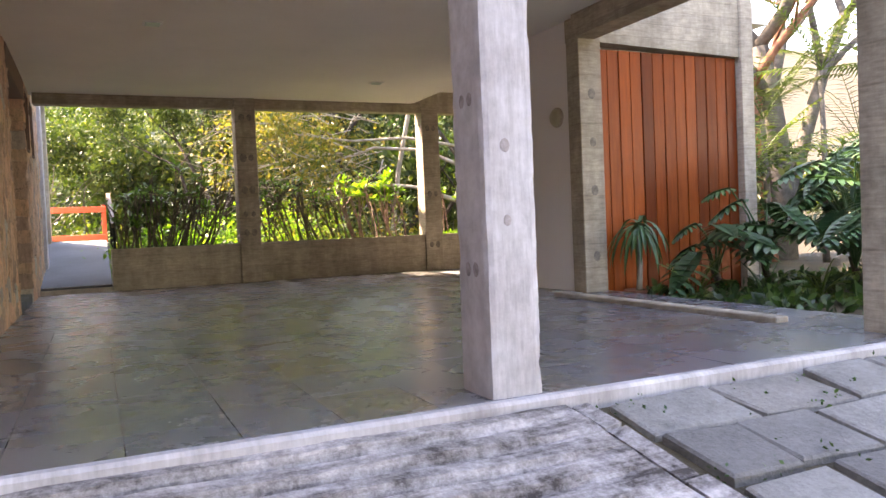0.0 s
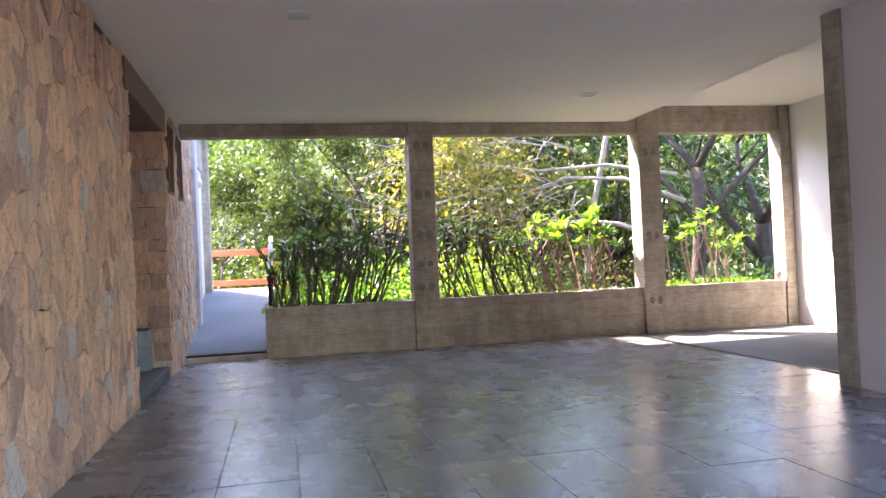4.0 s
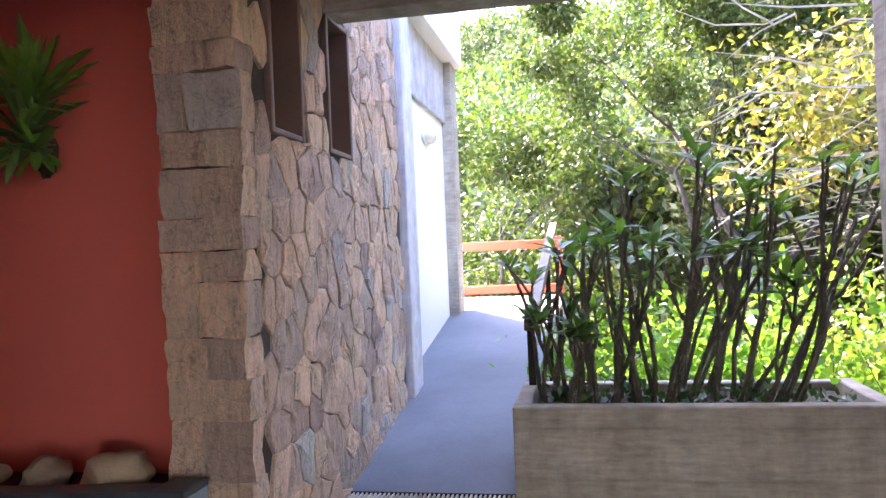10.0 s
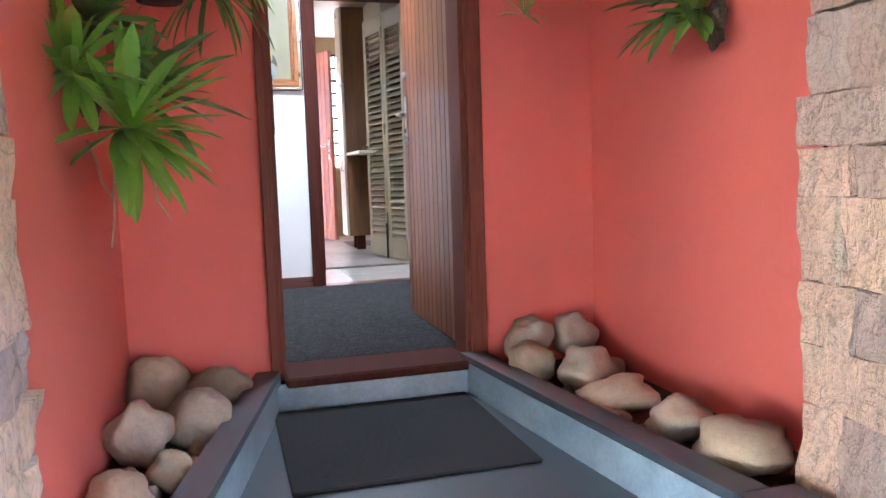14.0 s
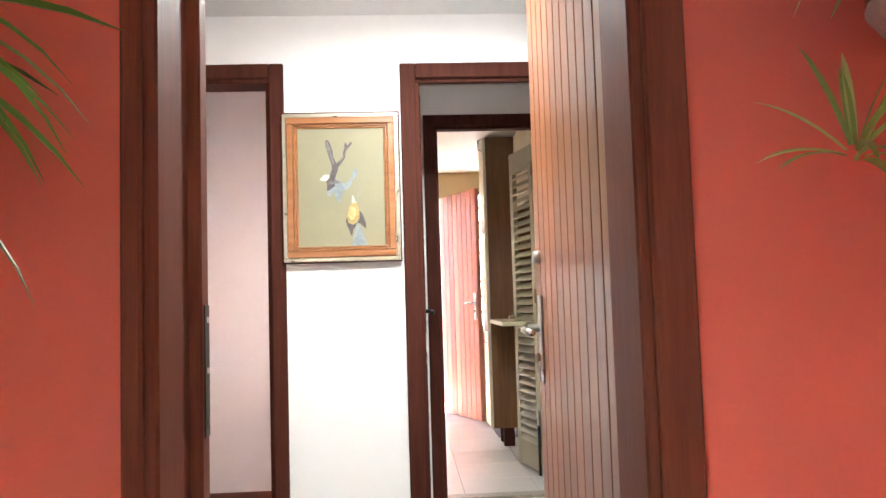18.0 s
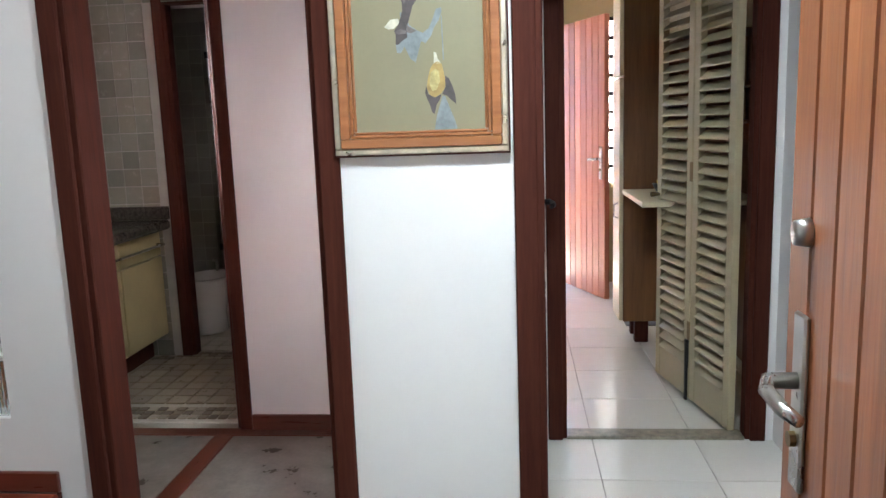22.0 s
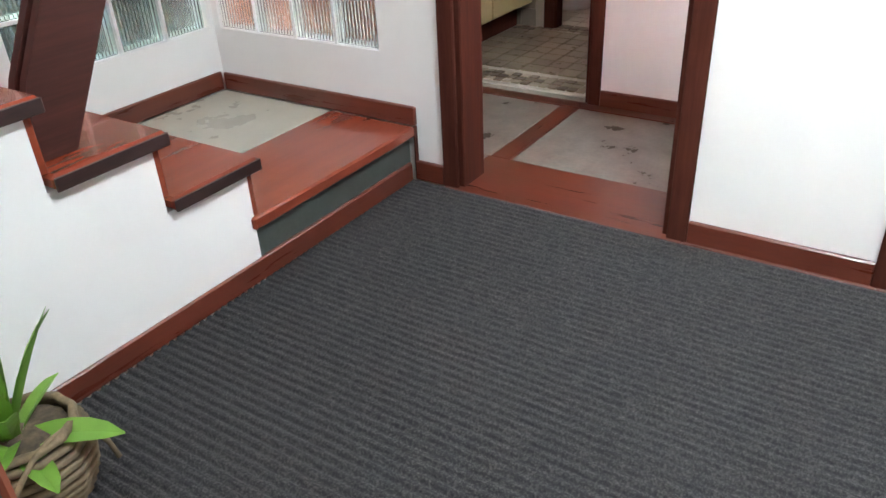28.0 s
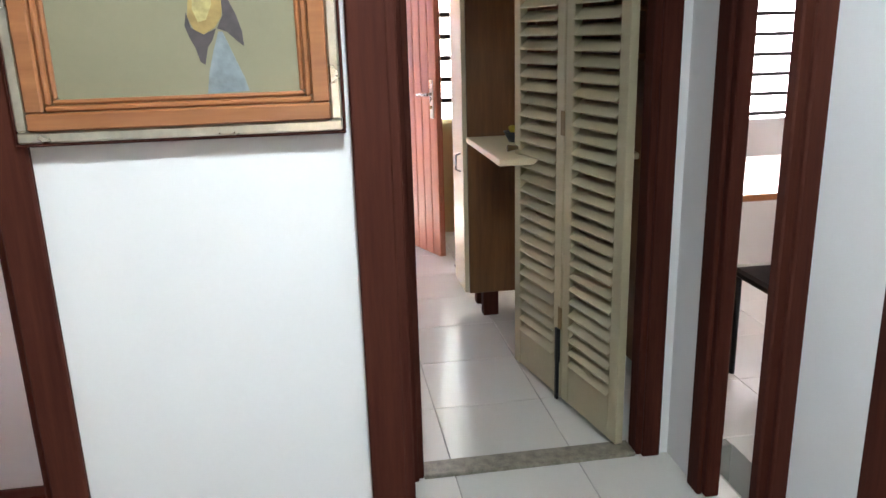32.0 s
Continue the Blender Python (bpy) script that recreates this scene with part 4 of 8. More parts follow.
# upper storey over the rooms
struct("wall_upper_side", wall_boxes("x", -1.12, -0.92, 11.5, 18.1, 3.6, 6.5, [(12.4, 13.9, 4.6, 5.7), (15.6, 17.1, 4.6, 5.7)]), WHITE, "white wall of the upper storey", "wall")
struct("wall_upper_rear", box(-9.0, -1.121, 17.9, 18.1, 3.6, 6.5, 0), WHITE, "white wall of the upper storey", "wall")
struct("wall_upper_front", box(-4.9, -1.121, 11.5, 11.6, 4.62, 6.5, 0), WHITE, "white wall of the upper storey", "wall")
struct("roof_upper", box(-9.05, -0.6, 11.3, 18.4, 6.5, 6.7, 0), CONC, "unseen flat concrete roof of the upper storey", "roof")
struct("roof_carport", box(FX - 0.3, 3.85, 6.7, 14.66, CZ + 0.22, CZ + 0.4, 0), CONC, "flat concrete carport roof", "roof")
struct("wall_yard_terracotta", box(-9.5, -5.6, 8.85, 9.0, -0.5, 4.2, 0), plain("sunlit_terracotta_wall", (0.62, 0.22, 0.10), 0.8, var=0.1), "sunlit terracotta wall in the light yard", "wall")
# unseen tall dark wall, added to dim what the stair glass blocks show
struct("wall_yard_grey", box(-5.598, -1.7, 8.85, 9.0, -0.5, 5.2, 0), plain("added_dark_yard_wall", (0.07, 0.085, 0.072), 0.9, var=0.35), "added dark grey-green wall that dims the stair glass blocks", "wall")
# unseen terracotta panels, added to tint the light in the glass blocks
struct("wall_yard_terracotta_end", box(-5.778, -5.768, 9.002, 10.935, 0.0, 4.0, 0), bpy.data.materials["sunlit_terracotta_wall"], "added terracotta panel tinting the view through the glass blocks", "wall")
struct("wall_yard_terracotta_return", G().box(-5.108, -5.092, 10.945, 11.36, 0.0, 3.2, 0).box(-5.091, -4.872, 11.345, 11.36, 0.0, 3.2, 0), bpy.data.materials["sunlit_terracotta_wall"], "added terracotta panels close behind the glass blocks", "wall")


# ---- doors, trim, stairs and glass of the hall ----
def casing(name, axis, at, b0, b1, z0, z1, w, out, depth, label, mat=TRIM, w0=None):
    """A doorway's wooden lining: two jambs and a head, each with its flat casing on the near face (w0: its width at b0)."""
    c = thing(name, label, "door frame", (at, (b0 + b1) / 2, z0) if axis == "x" else ((b0 + b1) / 2, at, z0))
    s = 1 if depth > 0 else -1

    def put(b_lo, b_hi, zl, zh, a0, a1, nm):
        g = box(a0, a1, b_lo, b_hi, zl, zh, 0.004) if axis == "x" else box(b_lo, b_hi, a0, a1, zl, zh, 0.004)
        part(nm, g, mat, c)
    a_near, a_far = at - s * out, at + depth
    put(b0 - (w0 or w), b0 + 0.012, z0, z1 + w, a_near, at - s * 0.002, "casing_strip")
    put(b1 - 0.012, b1 + w, z0, z1 + w, a_near, at - s * 0.002, "casing_strip")
    put(b0 + 0.012, b1 - 0.012, z1 - 0.012, z1 + w, a_near, at - s * 0.002, "casing_head")
    put(b0, b0 + 0.03, z0, z1 - 0.03, at, a_far, "jamb")
    put(b1 - 0.03, b1, z0, z1 - 0.03, at, a_far, "jamb")
    put(b0, b1, z1 - 0.03, z1, at, a_far, "head")
    return c


def lever(parent, p, out, along, mat=STEEL):
    """A lever handle with its long plate. p: centre of the plate, out: away from the leaf, along: towards the hinge."""
    o, a, p = Vector(out), Vector(along), Vector(p)
    plate = G().box(-0.02, 0.02, -0.004, 0.004, -0.12, 0.12, 0.003)
    m = Matrix((a, o, Vector((0, 0, 1)))).transposed().to_4x4()
    plate.moved(Matrix.Translation(p + o * 0.004) @ m)
    h = part("handle", plate, mat, parent, "worn metal lever handle")
    part("lever", G().tube([p + o * 0.005 + Vector((0, 0, 0.03)), p + o * 0.045 + Vector((0, 0, 0.03)), p + o * 0.055 + a * 0.03 + Vector((0, 0, 0.028)), p + o * 0.055 + a * 0.09 + Vector((0, 0, 0.026)), p + o * 0.045 + a * 0.12 + Vector((0, 0, 0.022))], [0.012, 0.011, 0.010, 0.010, 0.008], 8), mat, h, smooth=True)
    part("cylinder", G().tube([p + o * 0.004 - Vector((0, 0, 0.05)), p + o * 0.016 - Vector((0, 0, 0.05))], 0.011, 8), BRASS, h)
    return h


# front door frame and open leaf
casing("front_door_frame", "x", -2.565, DY0, DY1, FL - 0.02, DZ, 0.052, 0.02, -0.16, "dark red-brown wooden frame of the front door", FRAMEW, 0.018)
FF = bpy.data.objects["front_door_frame"]
part("inner_jamb", box(-2.772, -2.7255, DY0 + 0.004, DY0 + 0.050, FL - 0.01, DZ, 0.004), FRAMEW, FF)
SP = part("strike_plate", box(-2.764, -2.736, DY0 + 0.0505, DY0 + 0.053, 1.30, 1.52, 0.001), plain("blackened_strike_plate", (0.05, 0.045, 0.04), 0.45, 0.8, var=0.3, scale=40), FF, "blackened metal strike plate")
for z in (1.325, 1.41, 1.495):
    part("screw", G().tube([(-2.75, DY0 + 0.053, z), (-2.75, DY0 + 0.055, z)], 0.005, 8), STEEL, SP)
DL = thing("front_door", "open varnished front door of narrow vertical boards", "door", (-2.755, 13.395, FL))
w, n = 0.84, 11
for i in range(n):
    x0 = -2.76 - i * w / n
    part("plank", box(x0 - w / n + 0.002, x0 - 0.002, 13.353, 13.371, FL + 0.015, DZ - 0.05, 0.003), DOORW, DL)
part("core", box(-2.76 - w, -2.76, 13.372, 13.387, FL + 0.012, DZ - 0.045, 0.002), TRIM, DL)
part("edge_strip", box(-2.758, -2.738, 13.351, 13.389, FL + 0.012, DZ - 0.045, 0.004), DOORW, DL, "worn orange edge of the leaf")
lever(DL, (-2.76 - w + 0.07, 13.353, 1.40), (0, -1, 0), (1, 0, 0))
part("deadbolt", G().tube([(-2.76 - w + 0.07, 13.353, 1.625), (-2.76 - w + 0.07, 13.335, 1.625)], [0.019, 0.016], 14), STEEL, DL, "round steel deadbolt", True)
for z in (0.75, 1.22, 1.80, 2.25):
    h = part("hinge", box(-2.744, -2.732, 13.350, 13.387, z - 0.055, z + 0.055, 0.003), BRASS, DL, "tarnished brass hinge")
    part("pin", G().tube([(-2.730, 13.349, z - 0.06), (-2.730, 13.349, z + 0.06)], 0.007, 8), BRASS, h)
DL.matrix_basis = Matrix.Translation((-2.755, 13.395, FL)) @ Matrix.Rotation(radians(-0.6), 4, "Z")

casing("doorway_frame", "x", HX, D1[0], D1[1], FL, D1[3], 0.05, 0.02, -0.14, "dark red-brown lining of the lobby doorway")
casing("doorway_frame", "x", HX, D2[0], D2[1], FL, D2[3], 0.055, 0.02, -0.032, "dark red-brown lining of the kitchen lobby doorway")
casing("doorway_frame", "x", -5.69, D3[0], D3[1], FL, D3[3], 0.05, 0.018, -0.07, "dark red-brown frame of the kitchen doorway")
casing("doorway_frame", "x", -5.78, BD[0], BD[1], FL, BD[3], 0.045, 0.018, -0.10, "red-brown frame of the bathroom door")
casing("doorway_frame", "x", -6.92, B2[0], B2[1], FL, B2[3], 0.05, 0.015, -0.08, "red-brown frame of the toilet doorway")
casing("doorway_frame", "y", 14.05, DD[0], DD[1], FL, DD[3], 0.06, 0.02, 0.045, "dark red-brown frame of the dining room doorway")
casing("doorway_frame", "y", 13.86, -4.47, -3.66, FL, 2.50, 0.06, 0.02, 0.10, "dark red-brown frame of a closed door in the hall")
cd = thing("closed_door", "closed dark red-brown boarded door in the hall", "door", (-4.06, 13.90, FL))
for i in range(8):
    part("plank", box(-4.44 + i * 0.0935 + 0.002, -4.44 + (i + 1) * 0.0935 - 0.002, 13.885, 13.92, FL + 0.01, 2.465, 0.004), TRIM, cd)

D2F = bpy.data.objects["doorway_frame.001"]
part("deep_jamb", box(-4.875, HX - 0.0325, D2[0] + 0.001, D2[0] + 0.028, FL, D2[3] - 0.031, 0.003), TRIM, D2F)
part("strike_plate", box(-4.850, -4.822, D2[0] + 0.0285, D2[0] + 0.031, 1.40, 1.54, 0.001), STEEL, D2F, "worn steel strike plate")

# the leaf of the second doorway, standing open along the lobby's wall
lf = thing("lobby_door", "dark boarded door standing open in the lobby", "door", (-4.87, 13.07, FL))
for i in range(8):
    part("plank", box(-4.90 - (i + 1) * 0.095, -4.90 - i * 0.095 - 0.004, 13.05, 13.082, FL + 0.012, 2.46, 0.004), TRIM, lf)
lever(lf, (-4.90 - 0.70, 13.083, 1.42), (0, 1, 0), (1, 0, 0), BLACK)
part("strike_plate", box(-4.885, -4.872, 13.0765, 13.082, 1.23, 1.37, 0.002), STEEL, lf, "worn steel strike plate")

# skirting of the hall and lobbies
SK = 0.075
for i, (x0, x1, y0, y1, z0) in enumerate(((HX, HX + 0.018, 11.47, D1[0] - 0.05, FL), (HX, HX + 0.018, D1[1] + 0.05, D2[0] - 0.055, FL), (HX + 0.018, -4.53, 13.842, 13.86, FL),
                                         (-5.78, -5.762, BD[1] + 0.045, 12.46, FL), (-2.738, -2.72, 11.49, DY0 - 0.06, FL), (-3.60, -2.738, 13.842, 13.86, FL))):
    struct("baseboard_%d" % (i + 1), box(x0, x1, y0, y1, z0, z0 + SK, 0.004), TRIMY if y1 - y0 > x1 - x0 else TRIMX, "red-brown wooden skirting", "baseboard")
# threshold boards, slate slabs and border of the lobby
struct("threshold_1", box(HX - 0.29, HX + 0.035, D1[0] - 0.04, D1[1] + 0.04, FL - 0.01, FL + 0.006, 0.003), TRIMY, "wide red-brown threshold board", "threshold")
struct("threshold_2", box(HX - 0.11, HX + 0.035, D2[0] - 0.04, 13.842, FL - 0.01, FL + 0.006, 0.003), TRIMY, "wide red-brown threshold board", "threshold")
struct("threshold_3", box(HX + 0.001, HX + 0.035, D1[1] + 0.041, D2[0] - 0.041, FL - 0.01, FL + 0.006, 0.003), TRIMY, "red-brown border board of the hall floor", "threshold")
struct("threshold_4", box(HX + 0.035, -2.74, 13.72, 13.842, FL - 0.01, FL + 0.006, 0.003), TRIMX, "red-brown border board of the hall floor", "threshold")
struct("threshold_5", box(-5.78, -5.70, 11.05, 12.46, FL - 0.01, FL + 0.005, 0.003), TRIMY, "red-brown border board of the lobby floor", "threshold")
struct("threshold_6", box(-5.70, -5.06, 11.615, 11.70, FL - 0.01, FL + 0.005, 0.003), TRIMX, "red-brown border board of the lobby floor", "threshold")
struct("threshold_stone", box(-5.775, -5.685, D3[0] + 0.03, D3[1] - 0.03, FL - 0.01, FL + 0.014, 0.004), plain("speckled_granite_strip", (0.26, 0.23, 0.17), 0.4, var=0.4, scale=30, fine=200), "speckled granite strip under the kitchen doorway", "threshold")
struct("threshold_front", box(-2.74, -2.48, DY0 + 0.03, DY1 - 0.03, FL - 0.03, FL + 0.006, 0.008), TRIM, "dark red-brown front door sill", "threshold")
SLAB = plain("polished_grey_cement_slab", (0.20, 0.178, 0.155), 0.32, var=0.32, scale=7, fine=60, relief=0.08)
for x0, x1, y0, y1 in ((-5.70, -5.065, 11.05, 11.612), (-5.70, -5.065, 11.703, 12.46)):
    struct("floor_slab", box(x0, x1, y0, y1, FL - 0.013, FL + 0.002, 0.002), SLAB, "polished grey cement slab", "floor")

# ribbed carpet
CARP, nt, bsdf = nodes_of("ribbed_charcoal_carpet")
vec = coords(nt, world_space=True)
r = ramp_of(nt, [(0.32, (0.022, 0.022, 0.026)), (0.50, (0.058, 0.055, 0.056)), (0.66, (0.145, 0.135, 0.128))])
nt.links.new(math_of(nt, "ADD", math_of(nt, "MULTIPLY", noise_of(nt, vec, 150, 3, 0.85), 0.72), math_of(nt, "MULTIPLY", noise_of(nt, coords(nt, (60, 9, 1), world_space=True), 3, 4), 0.28)), r.inputs["Fac"])
nt.links.new(r.outputs["Color"], bsdf.inputs["Base Color"])
bsdf.inputs["Roughness"].default_value = 1.0
bsdf.inputs["Specular IOR Level"].default_value = 0.1
bump(nt, bsdf, noise_of(nt, vec, 330, 3, 0.8), 0.9, 0.006)
g, k, xs2 = G(), 0, []
x = HX + 0.037
while x < -2.745:
    xs2 += [(x, 0.003), (x + 0.007, 0.0105), (x + 0.015, 0.0105), (x + 0.022, 0.003)]
    x += 0.026
g.add([(x, y, FL + z) for x, z in xs2 for y in (11.478, 13.718)], [(2 * i, 2 * i + 1, 2 * i + 3, 2 * i + 2)[::-1] for i in range(len(xs2) - 1)])
g.box(HX + 0.037, -2.745, 11.478, 13.718, FL - 0.012, FL + 0.0015, 0)
single("hall_carpet", g, CARP, "charcoal ribbed carpet laid wall to wall in the hall", "carpet")

# stairs
SY0, SY1 = 10.50, 11.47
st = thing("staircase", "red-brown wooden treads on a white stair body with slate landing", "staircase", (-3.8, 11.0, FL))
LZ = 0.62
tips = [(-4.005, 0.795), (-3.735, 0.968), (-3.462, 1.140), (-3.190, 1.312), (-2.915, 1.484)]
TREAD = plain("polished_red_treads", (0.23, 0.044, 0.021), 0.24, var=0.09, scale=2.0, fine=9.0, relief=0.02, coat=0.4, stretch=(1.5, 9, 9), rvar=0.05)
TREADEND = plain("dark_tread_end", (0.030, 0.011, 0.009), 0.45, var=0.3, scale=20, stretch=(1, 1, 6))
part("landing_body", box(HX + 0.001, -3.968, SY0 + 0.002, SY1 - 0.03, FL - 0.01, LZ - 0.042, 0), WHITE, st)
part("landing_riser", box(HX + 0.02, -3.968, SY1 - 0.028, SY1 - 0.014, FL + 0.055, LZ - 0.042, 0.002), plain("dark_green_slate_riser", (0.055, 0.065, 0.058), 0.4, var=0.3), st, "dark green slate riser")
part("landing_border", box(HX + 0.019, -3.952, 11.09, SY1 + 0.012, LZ - 0.04, LZ, 0.006), TREAD, st)
part("landing_slab", box(HX + 0.019, -3.95, SY0 + 0.018, 11.088, LZ - 0.04, LZ - 0.002, 0.003), plain("beige_polished_cement", (0.42, 0.39, 0.32), 0.3, var=0.15, scale=4, relief=0.05), st, "polished grey cement inset")
for i, (x, z) in enumerate(tips):
    x1 = tips[i + 1][0] + 0.03 if i + 1 < len(tips) else -2.722
    part("tread", box(x, x1, SY0 + 0.016, SY1 + 0.02, z - 0.038, z, 0.009), TREAD, st)
    part("tread_end", box(x + 0.002, x1, SY1 + 0.0205, SY1 + 0.026, z - 0.037, z - 0.004, 0.002), TREADEND, st, "dark end grain of the tread")
    lo = LZ if i == 0 else tips[i - 1][1]
    part("riser", box(x + 0.022, x + 0.04, SY0 + 0.016, SY1 - 0.002, lo, z - 0.039, 0.002), TREAD, st)
    part("stair_body", box(x + 0.04, (tips[i + 1][0] + 0.04 if i + 1 < len(tips) else -2.722), SY0 + 0.002, SY1 - 0.002, FL - 0.01, z - 0.039, 0), WHITE, st)
    part("wall_skirting", box(x, x1 - 0.03, SY0 + 0.001, SY0 + 0.015, z, z + 0.06, 0.003), TRIMX, st)
    part("wall_skirting", box(x, x + 0.025, SY0 + 0.0155, SY0 + 0.03, z, z + 0.05, 0.003), TRIMX, st)
part("base_skirting", box(HX + 0.037, -2.725, SY1 - 0.012, SY1 + 0.006, FL + 0.004, FL + 0.075, 0.004), TRIMX, st)
part("base_skirting", box(HX + 0.02, -3.99, SY0 + 0.001, SY0 + 0.016, LZ, LZ + 0.075, 0.004), TRIMX, st)
part("base_skirting", box(HX + 0.001, HX + 0.018, SY0 + 0.017, SY1 + 0.012, LZ - 0.001, LZ + 0.07, 0.004), TRIMY, st)
part("base_skirting", box(HX + 0.001, HX + 0.018, SY1 + 0.0, SY1 + 0.012, FL + 0.004, LZ - 0.001, 0.004), TRIM, st)
hr = thing("stair_handrail", "angular dark red-brown plank handrail rising from a tread", "handrail", (-3.45, 11.40, 0.97))
def plank_xz(pts, y0, y1):
    n = len(pts)
    g = G().add([(x, y0, z) for x, z in pts] + [(x, y1, z) for x, z in pts], [tuple(range(n)), tuple(range(n, 2 * n))[::-1]] + [(i, n + i, n + (i + 1) % n, (i + 1) % n) for i in range(n)])
    return g
RAILW = wood("polished_dark_rail", (0.030, 0.009, 0.008), (0.075, 0.022, 0.016), 0, 0.45, 0.0, piece=False, spec=0.25)
NEWEL = [(-3.466, 0.972), (-3.549, 0.972), (-3.862, 1.531), (-3.857, 1.687), (-3.732, 1.604), (-3.482, 1.145), (-3.466, 1.10)]
part("newel_plank", plank_xz(NEWEL, 11.388, 11.412), RAILW, hr)
part("newel_plank", plank_xz(NEWEL, 11.345, 11.369), RAILW, hr)
part("newel_core", plank_xz([(-3.49, 0.972), (-3.535, 0.972), (-3.845, 1.531), (-3.842, 1.66), (-3.752, 1.604), (-3.50, 1.145)], 11.3695, 11.3875), RAILW, hr)
part("rail_plank", plank_xz([(-3.857, 1.6875), (-3.732, 1.6045), (-2.74, 2.219), (-2.74, 2.375)], 11.345, 11.412), RAILW, hr)

# glass-block panels
GLX = ribbed_glass("ribbed_glass_block_back", (0.86, 0.89, 0.84), 1)
GLY = ribbed_glass("ribbed_glass_block_side", (0.62, 0.72, 0.67), 0)
PALEJ = plain("white_block_joint", (0.72, 0.72, 0.70), 0.8, var=0.05)
cols = [-4.74 + 0.205 * i for i in range(10)]
low = [0.87, 0.87, 0.87, 0.87, 1.07, 1.27, 1.47, 1.47, 1.67]
holes = [(cols[i] - 0.003, cols[i + 1] - 0.003, low[i], 2.67) for i in range(9)]
struct("wall_stair_side", wall_boxes("y", 10.38, 10.50, HX - 0.1, -2.62, 0.0, 4.8, holes), WHITE, "white stair wall stepped under the glass blocks", "wall")
gp = thing("glass_block_panel", "panel of ribbed clear glass blocks in white joints", "glass blocks", (HX - 0.05, 10.9, 0.87), "glass block panels")
def block_mesh(axis):
    """A hollow block with a thin rim: two dished panes and the rim between them."""
    g = G()
    h, d = 0.094, 0.040
    for s in (-1, 1):
        if axis == "x":
            g.box(s * d - 0.005, s * d + 0.005, -h, h, -h, h, 0.004)
        else:
            g.box(-h, h, s * d - 0.005, s * d + 0.005, -h, h, 0.004)
    return g
BX, BYM = block_mesh("x").mesh("glass_block", GLX), block_mesh("y").mesh("glass_block", GLY)
for i in range(4):
    for j in range(9):
        ob = part("glass_block", BX, None, gp)
        ob.location = (0.0, 10.535 + 0.2 * (i + 0.5) - 10.9, 0.2 * (j + 0.5))
        ob.visible_shadow = False
for i in range(5):
    part("joint", box(HX - 0.10, HX - 0.004, 10.535 + 0.2 * i - (0.006 if 0 < i < 4 else 0.002), 10.535 + 0.2 * i + (0.006 if 0 < i < 4 else 0.002), 0.872, 2.668, 0.001), PALEJ, gp)
for j in range(10):
    part("joint", box(HX - 0.098, HX - 0.006, 10.535, 11.335, 0.87 + 0.2 * j - (0.006 if 0 < j < 9 else 0.002), 0.87 + 0.2 * j + (0.006 if 0 < j < 9 else 0.002), 0.001), PALEJ, gp)
gq = thing("glass_block_panel", "large stepped panel of ribbed glass blocks beside the stairs", "glass blocks", (-3.8, 10.44, 0.87), "glass block panels")
for i in range(9):
    j = 0
    z = low[i]
    while z < 2.6:
        ob = part("glass_block", BYM, None, gq)
        ob.location = (cols[i] + 0.0995 + 3.8, 0.0, z + 0.1 - 0.87)
        ob.visible_shadow = False
        part("joint", box(cols[i] - 0.002, cols[i + 1] - 0.004, 10.395, 10.494, z - (0.006 if z > low[i] else 0.001), z + 0.006, 0.001), PALEJ, gq)
        z += 0.2
    if i:
        part("joint", box(cols[i] - 0.009, cols[i] + 0.003, 10.393, 10.496, max(low[i], low[i - 1]) if low[i] >= low[i - 1] else low[i], 2.668, 0.001), PALEJ, gq)

# ceiling lamp
cl = thing("ceiling_lamp", "round frosted ceiling lamp glowing cold white", "ceiling lamp", (-3.80, 13.16, 2.78))
part("rim", G().lathe([(0.07, 0.0), (0.10, 0.0), (0.10, -0.02), (0.085, -0.028), (0.07, -0.02)], 24, (-3.80, 13.16, 2.784)), WHITE, cl, smooth=True)
part("diffuser", G().lathe([(0.0, -0.024), (0.05, -0.024), (0.075, -0.018)][::-1], 24, (-3.80, 13.16, 2.784)), glow("lit_diffuser", (0.75, 0.95, 1.0), 14), cl, smooth=True)

# framed painting
pc = thing("framed_painting", "small still-life painting in a stepped wood and silver frame", "painting", (HX, 12.725, 2.0))
FR = wood("honey_wood_frame", (0.22, 0.075, 0.025), (0.40, 0.155, 0.055), 1, 0.35, 0.3, piece=False)
SILV = plain("silver_leaf_frame", (0.62, 0.58, 0.46), 0.32, 0.9, var=0.2, scale=15)
Y0, Y1, Z0, Z1 = 12.468, 12.982, 1.685, 2.343
def ring(y0, y1, z0, z1, w, x0, x1, nm, mat):
    part(nm, box(x0, x1, y0, y1, z1 - w, z1, 0.003), mat, pc)
    part(nm, box(x0, x1, y0, y1, z0, z0 + w, 0.003), mat, pc)
    part(nm, box(x0, x1, y0, y0 + w, z0 + w + 0.0005, z1 - w - 0.0005, 0.003), mat, pc)
    part(nm, box(x0, x1, y1 - w, y1, z0 + w + 0.0005, z1 - w - 0.0005, 0.003), mat, pc)
ring(Y0, Y1, Z0, Z1, 0.005, HX + 0.002, HX + 0.030, "outer_lip", TRIM)
ring(Y0 + 0.0055, Y1 - 0.0055, Z0 + 0.0055, Z1 - 0.0055, 0.018, HX + 0.002, HX + 0.034, "silver_moulding", SILV)
ring(Y0 + 0.024, Y1 - 0.024, Z0 + 0.024, Z1 - 0.024, 0.028, HX + 0.002, HX + 0.040, "wood_moulding", FR)
